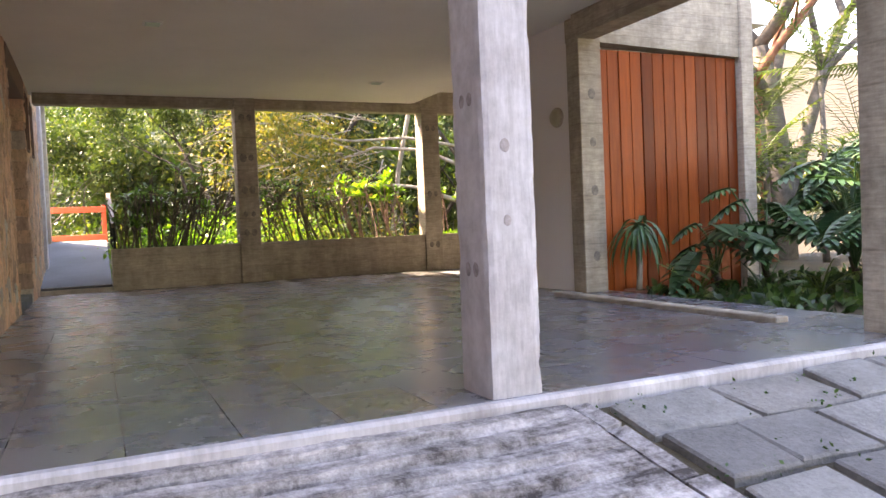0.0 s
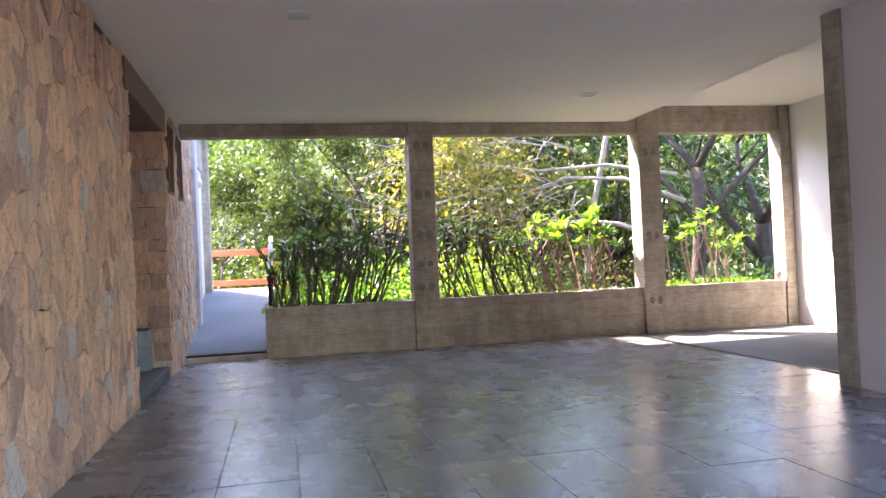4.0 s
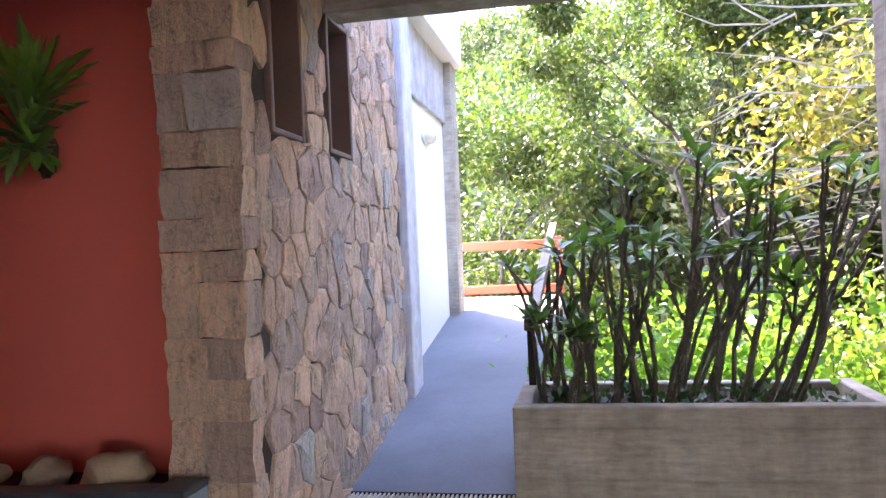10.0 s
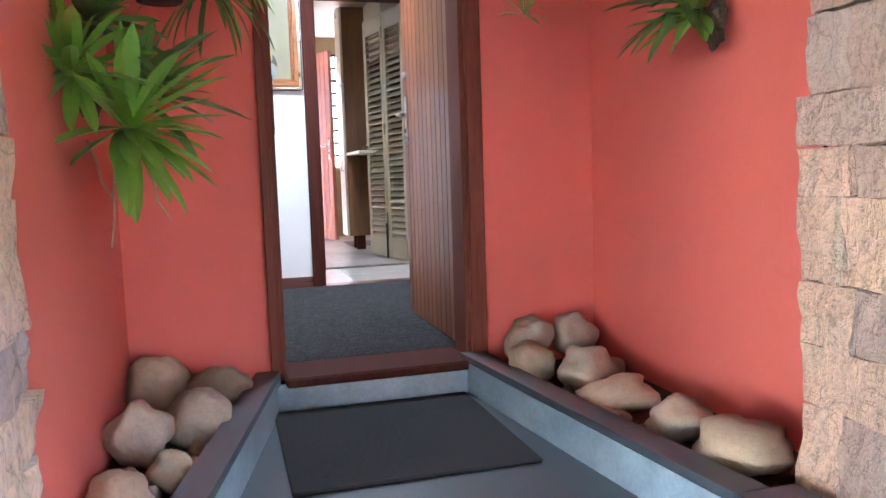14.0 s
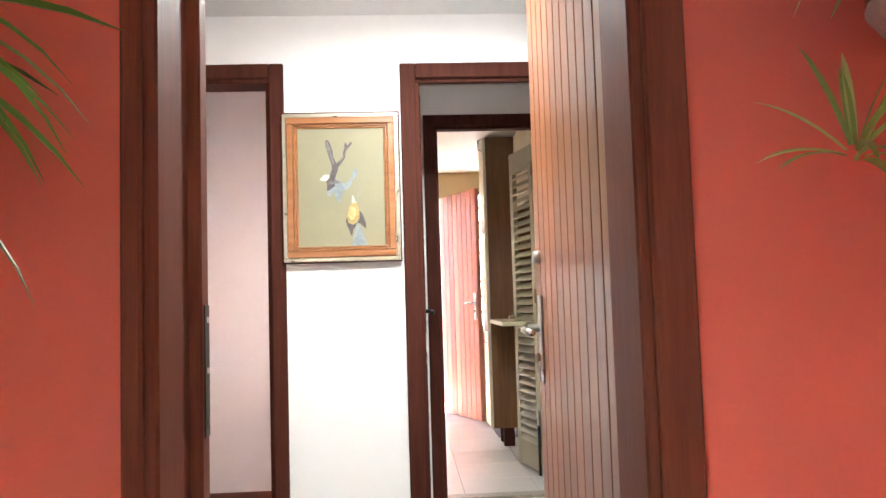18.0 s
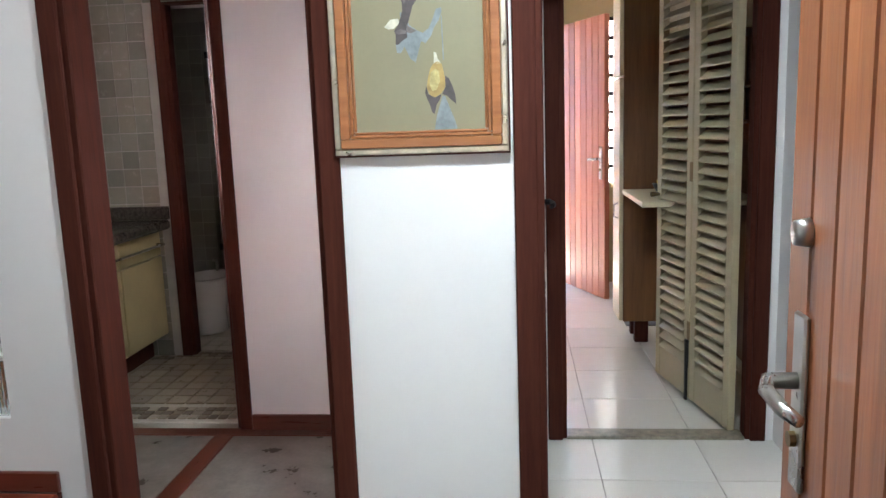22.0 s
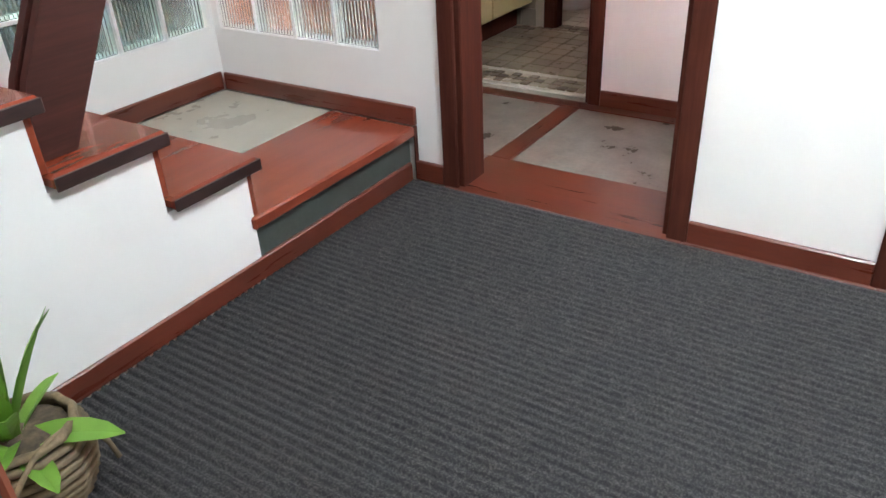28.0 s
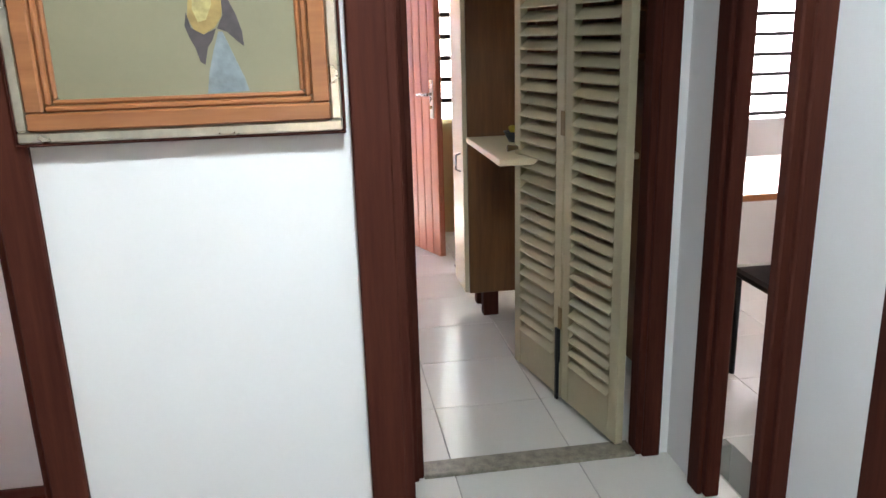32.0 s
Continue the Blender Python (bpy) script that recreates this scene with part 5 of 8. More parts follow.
ring(Y0 + 0.0525, Y1 - 0.0525, Z0 + 0.0525, Z1 - 0.0525, 0.010, HX + 0.002, HX + 0.032, "inner_moulding", FR)
ring(Y0 + 0.063, Y1 - 0.063, Z0 + 0.063, Z1 - 0.063, 0.008, HX + 0.002, HX + 0.027, "slip", FR)
part("canvas", box(HX + 0.002, HX + 0.020, Y0 + 0.071, Y1 - 0.071, Z0 + 0.071, Z1 - 0.071, 0), plain("ochre_canvas", (0.225, 0.20, 0.122), 0.6, var=0.06, relief=0.1), pc)
def daub(pts, mat, x=HX + 0.0205, nm="painted_shape"):
    n = len(pts)
    ys = [12.725 + p[0] for p in pts]
    zs = [2.014 + p[1] for p in pts]
    part(nm, G().add([(x, ys[i], zs[i]) for i in range(n)] + [(x + 0.001, ys[i], zs[i]) for i in range(n)], [tuple(range(n)), tuple(range(n, 2 * n))[::-1]] + [(i, (i + 1) % n, n + (i + 1) % n, n + i) for i in range(n)]), mat, pc)
PD, PB, PT, PL = (plain(nm, c, 0.6, var=0.25, scale=30) for nm, c in (("painted_dark_branch", (0.07, 0.055, 0.055)), ("painted_blue_shadow", (0.20, 0.23, 0.24)), ("painted_tan", (0.36, 0.24, 0.08)), ("painted_pale", (0.55, 0.52, 0.42))))
PG, PDL = plain("painted_grey_bark", (0.15, 0.125, 0.12), 0.6, var=0.3, scale=40), plain("painted_yellow_highlight", (0.44, 0.36, 0.15), 0.6, var=0.3, scale=40)
daub([(-0.0479, 0.0707), (-0.0342, 0.0774), (-0.0223, 0.0374), (-0.0023, 0.0225), (0.0163, 0.0141), (0.0342, 0.0275), (0.0446, 0.0499), (0.0551, 0.0774), (0.0695, 0.0815), (0.0706, 0.0691), (0.0618, 0.0458), (0.0477, 0.0275), (0.0397, 0.0058), (0.0232, -0.0141), (0.0100, -0.0083), (0.0018, -0.0358), (-0.0073, -0.0666), (-0.0219, -0.0557), (-0.0306, -0.0358), (-0.0379, -0.0208), (-0.0489, -0.0391), (-0.0599, -0.0374), (-0.0623, -0.0166), (-0.0504, 0.0042), (-0.0400, 0.0291)], PB, HX + 0.0203)
daub([(-0.0665, 0.2038), (-0.0600, 0.2088), (-0.0523, 0.2038), (-0.0435, 0.1855), (-0.0365, 0.1622), (-0.0329, 0.1331), (-0.0234, 0.1107), (-0.0190, 0.1040), (-0.0034, 0.1190), (0.0098, 0.1323), (0.0097, 0.1523), (0.0160, 0.1706), (0.0176, 0.1922), (0.0247, 0.1939), (0.0274, 0.1805), (0.0438, 0.1972), (0.0500, 0.1939), (0.0449, 0.1839), (0.0284, 0.1656), (0.0216, 0.1523), (0.0175, 0.1273), (0.0024, 0.1057), (-0.0108, 0.0890), (-0.0163, 0.0691), (-0.0235, 0.0474), (-0.0306, 0.0275), (-0.0283, 0.0042), (-0.0429, -0.0058), (-0.0559, -0.0158), (-0.0629, -0.0141), (-0.0611, 0.0125), (-0.0655, 0.0225), (-0.0539, 0.0374), (-0.0451, 0.0607), (-0.0397, 0.0774), (-0.0404, 0.0998), (-0.0504, 0.1290), (-0.0588, 0.1581), (-0.0657, 0.1830)], PD)
daub([(-0.0651, 0.2005), (-0.0571, 0.2022), (-0.0425, 0.1706), (-0.0346, 0.1290), (-0.0293, 0.1023), (-0.0343, 0.0957), (-0.0457, 0.1290), (-0.0600, 0.1664)], PG, HX + 0.0209)
daub([(0.0129, 0.1306), (0.0200, 0.1523), (0.0269, 0.1664), (0.0404, 0.1889), (0.0237, 0.1672), (0.0151, 0.1473), (0.0064, 0.1273), (-0.0086, 0.1057), (-0.0038, 0.1073)], PG, HX + 0.0209)
daub([(-0.0935, 0.0341), (-0.0746, 0.0541), (-0.0532, 0.0557), (-0.0489, 0.0441), (-0.0668, 0.0291), (-0.0811, 0.0275)], PL)
daub([(-0.0640, 0.0208), (-0.0479, 0.0275), (-0.0307, 0.0225), (-0.0326, 0.0141), (-0.0548, 0.0125)], PG, HX + 0.0209)
daub([(-0.0316, 0.0416), (-0.0224, 0.0333), (-0.0024, 0.0208), (-0.0168, 0.0141), (-0.0294, 0.0175)], PG)
daub([(0.0686, 0.0582), (0.0709, 0.0582), (0.0735, -0.0624), (0.0703, -0.0624)], PB, HX + 0.0204)
daub([(0.0443, -0.0391), (0.0514, -0.0408), (0.0548, -0.0557), (0.0637, -0.0707), (0.0430, -0.0740), (0.0453, -0.0557)], PL)
daub([(0.0331, -0.0857), (0.0431, -0.0707), (0.0560, -0.0657), (0.0667, -0.0740), (0.0708, -0.0924), (0.0760, -0.1206), (0.0737, -0.1389), (0.0620, -0.1556), (0.0443, -0.1656), (0.0303, -0.1589), (0.0216, -0.1389), (0.0258, -0.1107)], PT)
daub([(0.0343, -0.0957), (0.0473, -0.0857), (0.0581, -0.0924), (0.0602, -0.1206), (0.0498, -0.1439), (0.0371, -0.1473), (0.0299, -0.1273)], PDL, HX + 0.0209)
daub([(0.0203, -0.1323), (0.0257, -0.1556), (0.0442, -0.1664), (0.0635, -0.1572), (0.0566, -0.1747), (0.0483, -0.1855), (0.0417, -0.2122), (0.0348, -0.2072), (0.0293, -0.1855), (0.0220, -0.1706), (0.0163, -0.1523)], PD, HX + 0.0208)
daub([(0.0750, -0.1057), (0.0857, -0.1140), (0.0959, -0.1373), (0.1029, -0.1622), (0.1043, -0.1855), (0.0929, -0.1756), (0.0792, -0.1622), (0.0651, -0.1572), (0.0754, -0.1373)], PD, HX + 0.0208)
daub([(0.0665, -0.1622), (0.0728, -0.1622), (0.0886, -0.2038), (0.1002, -0.2330), (0.1064, -0.2554), (0.0408, -0.2571), (0.0469, -0.2221), (0.0559, -0.1922)], PB, HX + 0.0202)


# ---- entrance recess ----
steps = thing("entrance_steps", "grey-blue slate entrance steps between low planter walls", "steps", (-1.6, 12.9, 0))
part("bottom_step", box(-1.40, FX - 0.012, JY0 + 0.002, JY1 - 0.002, -0.02, 0.080, 0.006), STEP, steps)
part("tread", box(-1.46, -1.166, 12.262, 13.60, 0.138, 0.162, 0.005), STEP, steps)
part("riser", box(-1.46, -1.172, 12.262, 13.60, 0.080, 0.1375, 0.003), RISER, steps)
part("landing", box(-2.53, -1.430, 12.30, 13.60, 0.264, 0.290, 0.005), STEP, steps)
part("landing_riser", box(-2.50, -1.436, 12.30, 13.58, 0.10, 0.2635, 0.003), RISER, steps)
part("door_riser", box(-2.56, -2.49, 12.50, 13.42, 0.10, FL - 0.031, 0.003), RISER, steps)
for y in (12.62, 12.98, 13.30):
    part("joint", box(-1.437, -1.4345, y, y + 0.004, 0.165, 0.2635, 0), MORTAR, steps)


def parapet(pts_in, pts_out, front):
    """Low slate-clad wall along the steps with a capping. pts_in, pts_out: front and back ends of its two faces."""
    p = thing("low_wall", "low slate-clad wall beside the entrance steps", "low wall", (*pts_in[0], 0), "low walls beside the steps")
    (ax, ay), (bx, by) = pts_in
    (cx, cy), (dx, dy) = pts_out
    poly = [(ax, ay), (bx, by), (dx, dy), (cx, cy)]
    area = sum(poly[i][0] * poly[(i + 1) % 4][1] - poly[(i + 1) % 4][0] * poly[i][1] for i in range(4))
    poly = poly if area > 0 else poly[::-1]
    part("facing", G().prism(poly, 0.0, 0.405), RISER, p)
    part("capping", G().prism(poly, 0.406, 0.432), STEP, p, "honed slate capping")
    x0, x1, y0, y1 = front
    part("front_facing", box(x0, x1, y0, y1, 0.0, 0.405, 0.003), RISER, p)
    part("front_capping", box(x0, x1 + 0.006, y0, y1, 0.406, 0.432, 0.003), STEP, p, "honed slate capping")
    return p


parapet(((-1.10, 12.290), (-2.56, 12.612)), ((-1.10, 12.202), (-2.56, 12.525)), (-1.098, -0.985, 12.137, 12.288))
parapet(((-1.10, 13.462), (-2.56, 13.305)), ((-1.10, 13.552), (-2.56, 13.393)), (-1.098, -0.985, 13.464, 13.622))
BED = plain("bark_and_gravel_bed", (0.09, 0.055, 0.035), 0.95, var=0.5, scale=18, fine=120, relief=1.0, dist=0.02)
struct("bed_left", G().prism([(-2.568, 12.523), (-2.568, 12.102), (-1.102, 12.102), (-1.102, 12.20)], 0.0, 0.36), BED, "bark-covered planting bed", "bed")
struct("bed_right", G().prism([(-2.568, 13.888), (-2.568, 13.395), (-1.132, 13.554), (-1.132, 13.888)], 0.0, 0.36), BED, "bark-covered planting bed", "bed")
single("door_mat", box(-2.47, -1.735, 12.575, 13.295, 0.291, 0.303, 0.005), MATM, "black bristle doormat on the slate landing", "doormat")
BOUL = varied("river_boulder", [(0.0, (0.20, 0.155, 0.10)), (0.25, (0.40, 0.265, 0.155)), (0.5, (0.44, 0.33, 0.225)), (0.75, (0.33, 0.25, 0.175)), (1.0, (0.46, 0.37, 0.27))], 0.85, 0.45, 11.0, 90.0, 0.7, 0.008, 0.1, None)
rnd = random.Random(4)
for x, y, z, r, h in ((-2.42, 12.20, 0.462, 0.092, 0.098), (-2.40, 12.392, 0.434, 0.105, 0.072), (-2.087, 12.335, 0.436, 0.092, 0.074), (-1.934, 12.190, 0.446, 0.080, 0.082), (-1.729, 12.275, 0.412, 0.058, 0.055), (-1.537, 12.185, 0.425, 0.075, 0.066), (-1.33, 12.170, 0.425, 0.062, 0.060),
                     (-2.04, 12.42, 0.382, 0.030, 0.024), (-1.959, 12.336, 0.380, 0.026, 0.022), (-2.20, 12.25, 0.388, 0.040, 0.030), (-1.809, 12.167, 0.380, 0.030, 0.024), (-1.661, 12.234, 0.380, 0.026, 0.022), (-1.84, 12.33, 0.380, 0.022, 0.020), (-1.62, 12.165, 0.380, 0.028, 0.022),
                     (-2.445, 13.545, 0.480, 0.085, 0.095), (-2.425, 13.725, 0.495, 0.088, 0.084), (-2.315, 13.500, 0.430, 0.088, 0.082), (-2.143, 13.640, 0.436, 0.098, 0.084), (-1.870, 13.610, 0.418, 0.108, 0.066), (-1.755, 13.548, 0.388, 0.044, 0.026), (-1.600, 13.650, 0.410, 0.084, 0.060), (-1.335, 13.650, 0.428, 0.100, 0.074),
                     (-2.07, 13.530, 0.380, 0.026, 0.022), (-1.64, 13.565, 0.378, 0.026, 0.020), (-2.25, 13.78, 0.395, 0.060, 0.042)):
    g = G().blob((0, 0, 0), (r * rnd.uniform(0.95, 1.12), r * rnd.uniform(0.9, 1.08), h * rnd.uniform(0.95, 1.08)), 0.34, 22, 14, rnd.uniform(0, 50), 0.85)
    g.moved(Matrix.Translation((x, y, z)) @ Euler((rnd.uniform(-0.25, 0.25), rnd.uniform(-0.25, 0.25), rnd.uniform(0, 6))).to_matrix().to_4x4())
    single("boulder" if r > 0.05 else "pebble", g, BOUL, "smooth tan river boulder resting in the planting bed" if r > 0.05 else "small tan pebble in the planting bed", "stone", "stones in the planting beds", True)

# ---- plants of the recess ----
BROM = leaf_mat("glossy_bromeliad_leaf", [(0.0, (0.04, 0.11, 0.02)), (0.45, (0.125, 0.285, 0.04)), (0.85, (0.28, 0.49, 0.085)), (0.95, (0.36, 0.48, 0.11)), (1.0, (0.40, 0.30, 0.13))], 0.33, 0.14)
DGREEN = leaf_mat("dark_strap_leaf", [(0.0, (0.05, 0.10, 0.03)), (0.6, (0.10, 0.19, 0.05)), (1.0, (0.20, 0.26, 0.09))], 0.4, 0.25)
SPID = leaf_mat("striped_spider_leaf", [(0.0, (0.12, 0.20, 0.06)), (0.5, (0.27, 0.36, 0.12)), (1.0, (0.48, 0.50, 0.27))], 0.45, 0.3)
PALEROOT = plain("pale_dry_root", (0.42, 0.33, 0.22), 0.9, var=0.2)
ROOT = plain("fibrous_roots", (0.10, 0.07, 0.045), 0.95, var=0.5, scale=40, relief=0.8)


def rosette(g, at, n, length, width, rnd, lean=(0, 0, 0), spread=(0.15, 1.25), droop=0.7, first=0, axis=(0, 0, 1)):
    turn = Vector((0, 0, 1)).rotation_difference(Vector(axis))
    for i in range(first, first + n):
        a, e = i * 2.4 + rnd.uniform(-0.3, 0.3), rnd.uniform(*spread)
        d = turn @ Vector((math.cos(a) * math.sin(e), math.sin(a) * math.sin(e), math.cos(e))) + Vector(lean)
        l = length * rnd.uniform(0.6, 1.1)
        g.leaf(Vector(at) + d * 0.015, d, l, width * rnd.uniform(0.75, 1.15), droop * rnd.uniform(0.5, 1.4), 0.35, 6, (0.7, 0.85, 1.0, 0.98, 0.80, 0.08), rnd.uniform(-0.3, 0.3))


def bromeliad(at, roots, tufts, label, seed):
    rnd = random.Random(seed)
    b = thing("bromeliad", label, "plant", at)
    part("root_ball", G().blob(roots, (0.05, 0.03, 0.07), 0.5, 12, 8, seed), ROOT, b)
    for p, n, l, w, lean, spread, axis, droop, mat in tufts:
        for i in range(n):
            g = G()
            rosette(g, p, 1, l, w, rnd, lean, spread, droop, i, axis)
            part("leaf", g, mat, b)
    return b


BROMD = leaf_mat("dark_bromeliad_leaf", [(0.0, (0.05, 0.10, 0.03)), (0.5, (0.09, 0.18, 0.05)), (0.85, (0.15, 0.26, 0.075)), (1.0, (0.28, 0.28, 0.14))], 0.33, 0.10)
OUT_L, OUT_R = (0.70, 0.62, 0.34), (0.45, -0.80, 0.40)
left_brom = bromeliad((-1.80, 12.10, 1.30), (-1.84, 12.14, 1.36), (((-1.74, 12.235, 1.262), 38, 0.255, 0.047, (0, 0, 0.05), (0.5, 1.5), OUT_L, 0.30, BROM), ((-1.70, 12.130, 1.390), 30, 0.225, 0.044, (0, -0.1, 0.05), (0.4, 1.5), OUT_L, 0.30, BROM),
    ((-1.80, 12.165, 1.520), 26, 0.23, 0.050, (0, -0.1, 0.25), (0.3, 1.35), OUT_L, 0.35, BROMD), ((-1.90, 12.240, 1.36), 14, 0.29, 0.042, (-0.15, 0.45, 0.2), (0.5, 1.2), OUT_L, 0.4, BROMD)), "large glossy green bromeliad cluster fixed to the red wall", 3)
for k, (y, z, dy, l) in enumerate(((12.20, 1.20, -0.02, 0.22), (12.26, 1.20, 0.06, 0.16), (12.14, 1.24, 0.05, 0.14))):
    part("dry_root", G().tube([(-1.76, y, z), (-1.745, y + dy * 0.4, z - l * 0.4), (-1.75, y + dy * 0.5, z - l * 0.7), (-1.74, y + dy, z - l)], [0.004, 0.003, 0.003, 0.002], 5), PALEROOT, left_brom, "pale dry root")
bromeliad((-1.70, 13.88, 1.5), (-1.69, 13.83, 1.54), (((-1.70, 13.775, 1.71), 46, 0.29, 0.046, (0.0, 0.0, 0.55), (0.2, 1.3), OUT_R, 0.35, BROM), ((-1.72, 13.760, 1.60), 30, 0.23, 0.042, (-0.15, 0.0, 0.1), (0.4, 1.5), OUT_R, 0.35, BROMD), ((-1.68, 13.765, 1.555), 22, 0.18, 0.040, (0.0, 0.0, 0.0), (0.4, 1.5), OUT_R, 0.3, BROM)), "upright light-green bromeliad fixed to the red wall", 5)
# hanging pots
hp = thing("hanging_pot", "black plastic hanging pot with trailing strap leaves", "plant pot", (-2.190, 12.300, 1.650))
BLKP = plain("dusty_black_plastic", (0.035, 0.035, 0.038), 0.6, var=0.2)
part("pot", G().lathe([(0.0, 0), (0.065, 0), (0.085, 0.13), (0.092, 0.135), (0.088, 0.14), (0.08, 0.13), (0.0, 0.125)], 18, (-2.190, 12.300, 1.660)), BLKP, hp, smooth=True)
part("hook", G().tube([(-2.190, 12.300, 2.120), (-2.190, 12.300, 2.170), (-2.190, 12.325, 2.190), (-2.190, 12.330, 2.220), (-2.190, 12.310, 2.240), (-2.190, 12.285, 2.225)], 0.008, 8), BLKP, hp, smooth=True)
part("cord", G().tube([(-2.190, 12.310, 2.240), (-2.190, 12.310, 2.460)], 0.0015, 4), BLKP, hp)
for a in (0.3, 2.4, 4.5):
    part("wire", G().tube([(-2.19 + 0.088 * math.cos(a), 12.30 + 0.088 * math.sin(a), 1.79), (-2.190, 12.300, 2.120)], 0.002, 5), BLKP, hp)
rnd = random.Random(8)
g = G()
rosette(g, (-2.190, 12.300, 1.790), 12, 0.34, 0.022, rnd, (0.1, -0.2, 0.1), (0.5, 1.4), 1.5)
rosette(g, (-2.190, 12.330, 1.800), 22, 0.34, 0.024, rnd, (0.05, 0.45, 0.25), (0.3, 1.3), 1.1)
rosette(g, (-2.150, 12.440, 1.800), 46, 0.26, 0.019, rnd, (0.15, 0.25, 0.0), (0.2, 1.7), 1.5)
rosette(g, (-2.140, 12.440, 1.690), 26, 0.24, 0.017, rnd, (0.1, 0.10, -0.35), (0.3, 1.7), 1.8)
part("leaves", g, DGREEN, hp, kind="stuff")
op = thing("hanging_pot", "terracotta fern pot with pale striped spider plant", "plant pot", (-2.320, 13.710, 1.880))
TUB = varied("carved_red_tub", [(0.0, (0.27, 0.095, 0.05)), (0.5, (0.36, 0.135, 0.07)), (1.0, (0.22, 0.08, 0.045))], 0.85, 0.35, 25, 120, 0.8, 0.006)
part("pot", G().lathe([(0.0, 0), (0.108, 0), (0.116, 0.12), (0.110, 0.125), (0.0, 0.12)], 20, (-2.320, 13.700, 1.876)), TUB, op, smooth=True)
for k in range(15):
    a = 2 * math.pi * k / 15
    for z0, z1 in ((1.880, 1.934), (1.940, 1.996)):
        part("stave", box(-0.004, 0.006, -0.0225, 0.0225, z0, z1, 0.003).moved(Matrix.Translation((-2.320, 13.700, 0)) @ Matrix.Rotation(a + (0.2 if z0 > 1.9 else 0), 4, "Z") @ Matrix.Translation((0.116 if z0 < 1.9 else 0.119, 0, 0))), TUB, op)
part("saucer", G().lathe([(0.0, 0), (0.11, 0), (0.124, 0.02), (0.124, 0.030), (0.0, 0.028)], 20, (-2.320, 13.700, 1.848)), plain("pale_saucer", (0.48, 0.44, 0.38), 0.7, var=0.25, scale=20), op, smooth=True)
part("wire", G().tube([(-2.320, 13.610, 2.030), (-2.320, 13.710, 2.420), (-2.320, 13.810, 2.030)], 0.002, 5), BLKP, op)
g = G()
rosette(g, (-2.320, 13.700, 2.000), 95, 0.27, 0.013, rnd, (0.1, -0.05, 0.2), (0.2, 1.5), 1.6)
part("leaves", g, SPID, op, kind="stuff")
g = G()
for p, q in (((-2.220, 13.580, 1.980), (-2.200, 13.455, 1.650)), ((-2.240, 13.690, 1.870), (-2.200, 13.655, 1.755))):
    g.tube([p, (p[0] + 0.03, p[1], p[2] - 0.1), q], 0.0025, 5)
    rosette(g, q, 16, 0.12, 0.011, rnd, (0.1, 0, 0.1), (0.2, 1.6), 0.9)
    part("offshoot", g, SPID, op, kind="stuff")
    g = G()

# basket plant inside the hall
bk = thing("basket_plant", "young green bromeliad in a wicker basket on the carpet", "plant", (-3.12, 11.68, FL))
WICK = plain("woven_wicker", (0.20, 0.14, 0.08), 0.8, var=0.4, scale=30, fine=160, relief=0.6)
g = G()
for i in range(10):
    z = 0.012 + i * 0.02
    r = 0.075 + 0.035 * math.sin(i / 9 * 2.6)
    g.tube([(-3.12 + (r + 0.005 * (k % 2)) * math.cos(k * math.pi / 12), 11.68 + (r + 0.005 * (k % 2)) * math.sin(k * math.pi / 12), FL + z) for k in range(25)], 0.010, 5, False)
part("basket", g, WICK, bk, "woven wicker basket", True)
part("basket_handle", G().tube([(-3.12 + 0.12 * math.cos(t), 11.77 + 0.02 * math.sin(t * 2), FL + 0.06 + 0.14 * math.sin(t)) for t in [math.pi * k / 10 for k in range(11)]], 0.006, 6), WICK, bk, smooth=True)
part("soil", G().lathe([(0.0, 0.0), (0.07, 0.0), (0.095, 0.10), (0.085, 0.17), (0.0, 0.19)], 14, (-3.12, 11.68, FL + 0.01)), ROOT, bk)
rb = random.Random(21)
for i in range(20):
    g = G()
    rosette(g, (-3.10, 11.68, FL + 0.17), 1, 0.35 if i < 13 else 0.19, 0.050, rb, (0.05, 0.05, 0.40 if i < 13 else 0.0), (0.1, 0.95) if i < 13 else (0.8, 1.5), 0.6, i)
    part("leaf", g, BROM, bk)

# ---- carport fittings ----
for i, (x, y) in enumerate(((0.26, 11.13), (2.82, 13.10))):
    dl = thing("recessed_lamp", "square recessed ceiling lamp with a glass cover", "ceiling lamp", (x, y, CZ), "recessed lamps")
    part("frame", box(x - 0.075, x + 0.075, y - 0.075, y + 0.075, CZ - 0.008, CZ - 0.001, 0.003), WHITE, dl)
    part("glass", box(x - 0.055, x + 0.055, y - 0.055, y + 0.055, CZ - 0.014, CZ - 0.0085, 0.003), plain("greenish_lamp_glass", (0.70, 0.80, 0.76), 0.12, var=0.1), dl)
wl = thing("wall_lamp", "round bulkhead wall lamp with a ribbed cover", "wall lamp", (3.46, 10.34, 1.50), "bulkhead lamps")
def turned(prof, n, m):
    return G().lathe(prof, n).moved(m)
m = Matrix.Translation((3.469, 10.34, 1.50)) @ Matrix.Rotation(radians(-90), 4, "Y")
part("base", turned([(0.0, 0), (0.085, 0), (0.085, 0.02), (0.0, 0.021)], 22, m), CONC, wl, smooth=True)
part("cover", turned([(0.075, 0.021), (0.07, 0.04), (0.05, 0.055), (0.0, 0.06)], 22, m), plain("yellowed_lamp_cover", (0.45, 0.40, 0.28), 0.3), wl, smooth=True)
wl = thing("wall_lamp", "oval white bulkhead lamp on the ramp wall", "wall lamp", (-0.93, 17.05, 2.02), "bulkhead lamps")
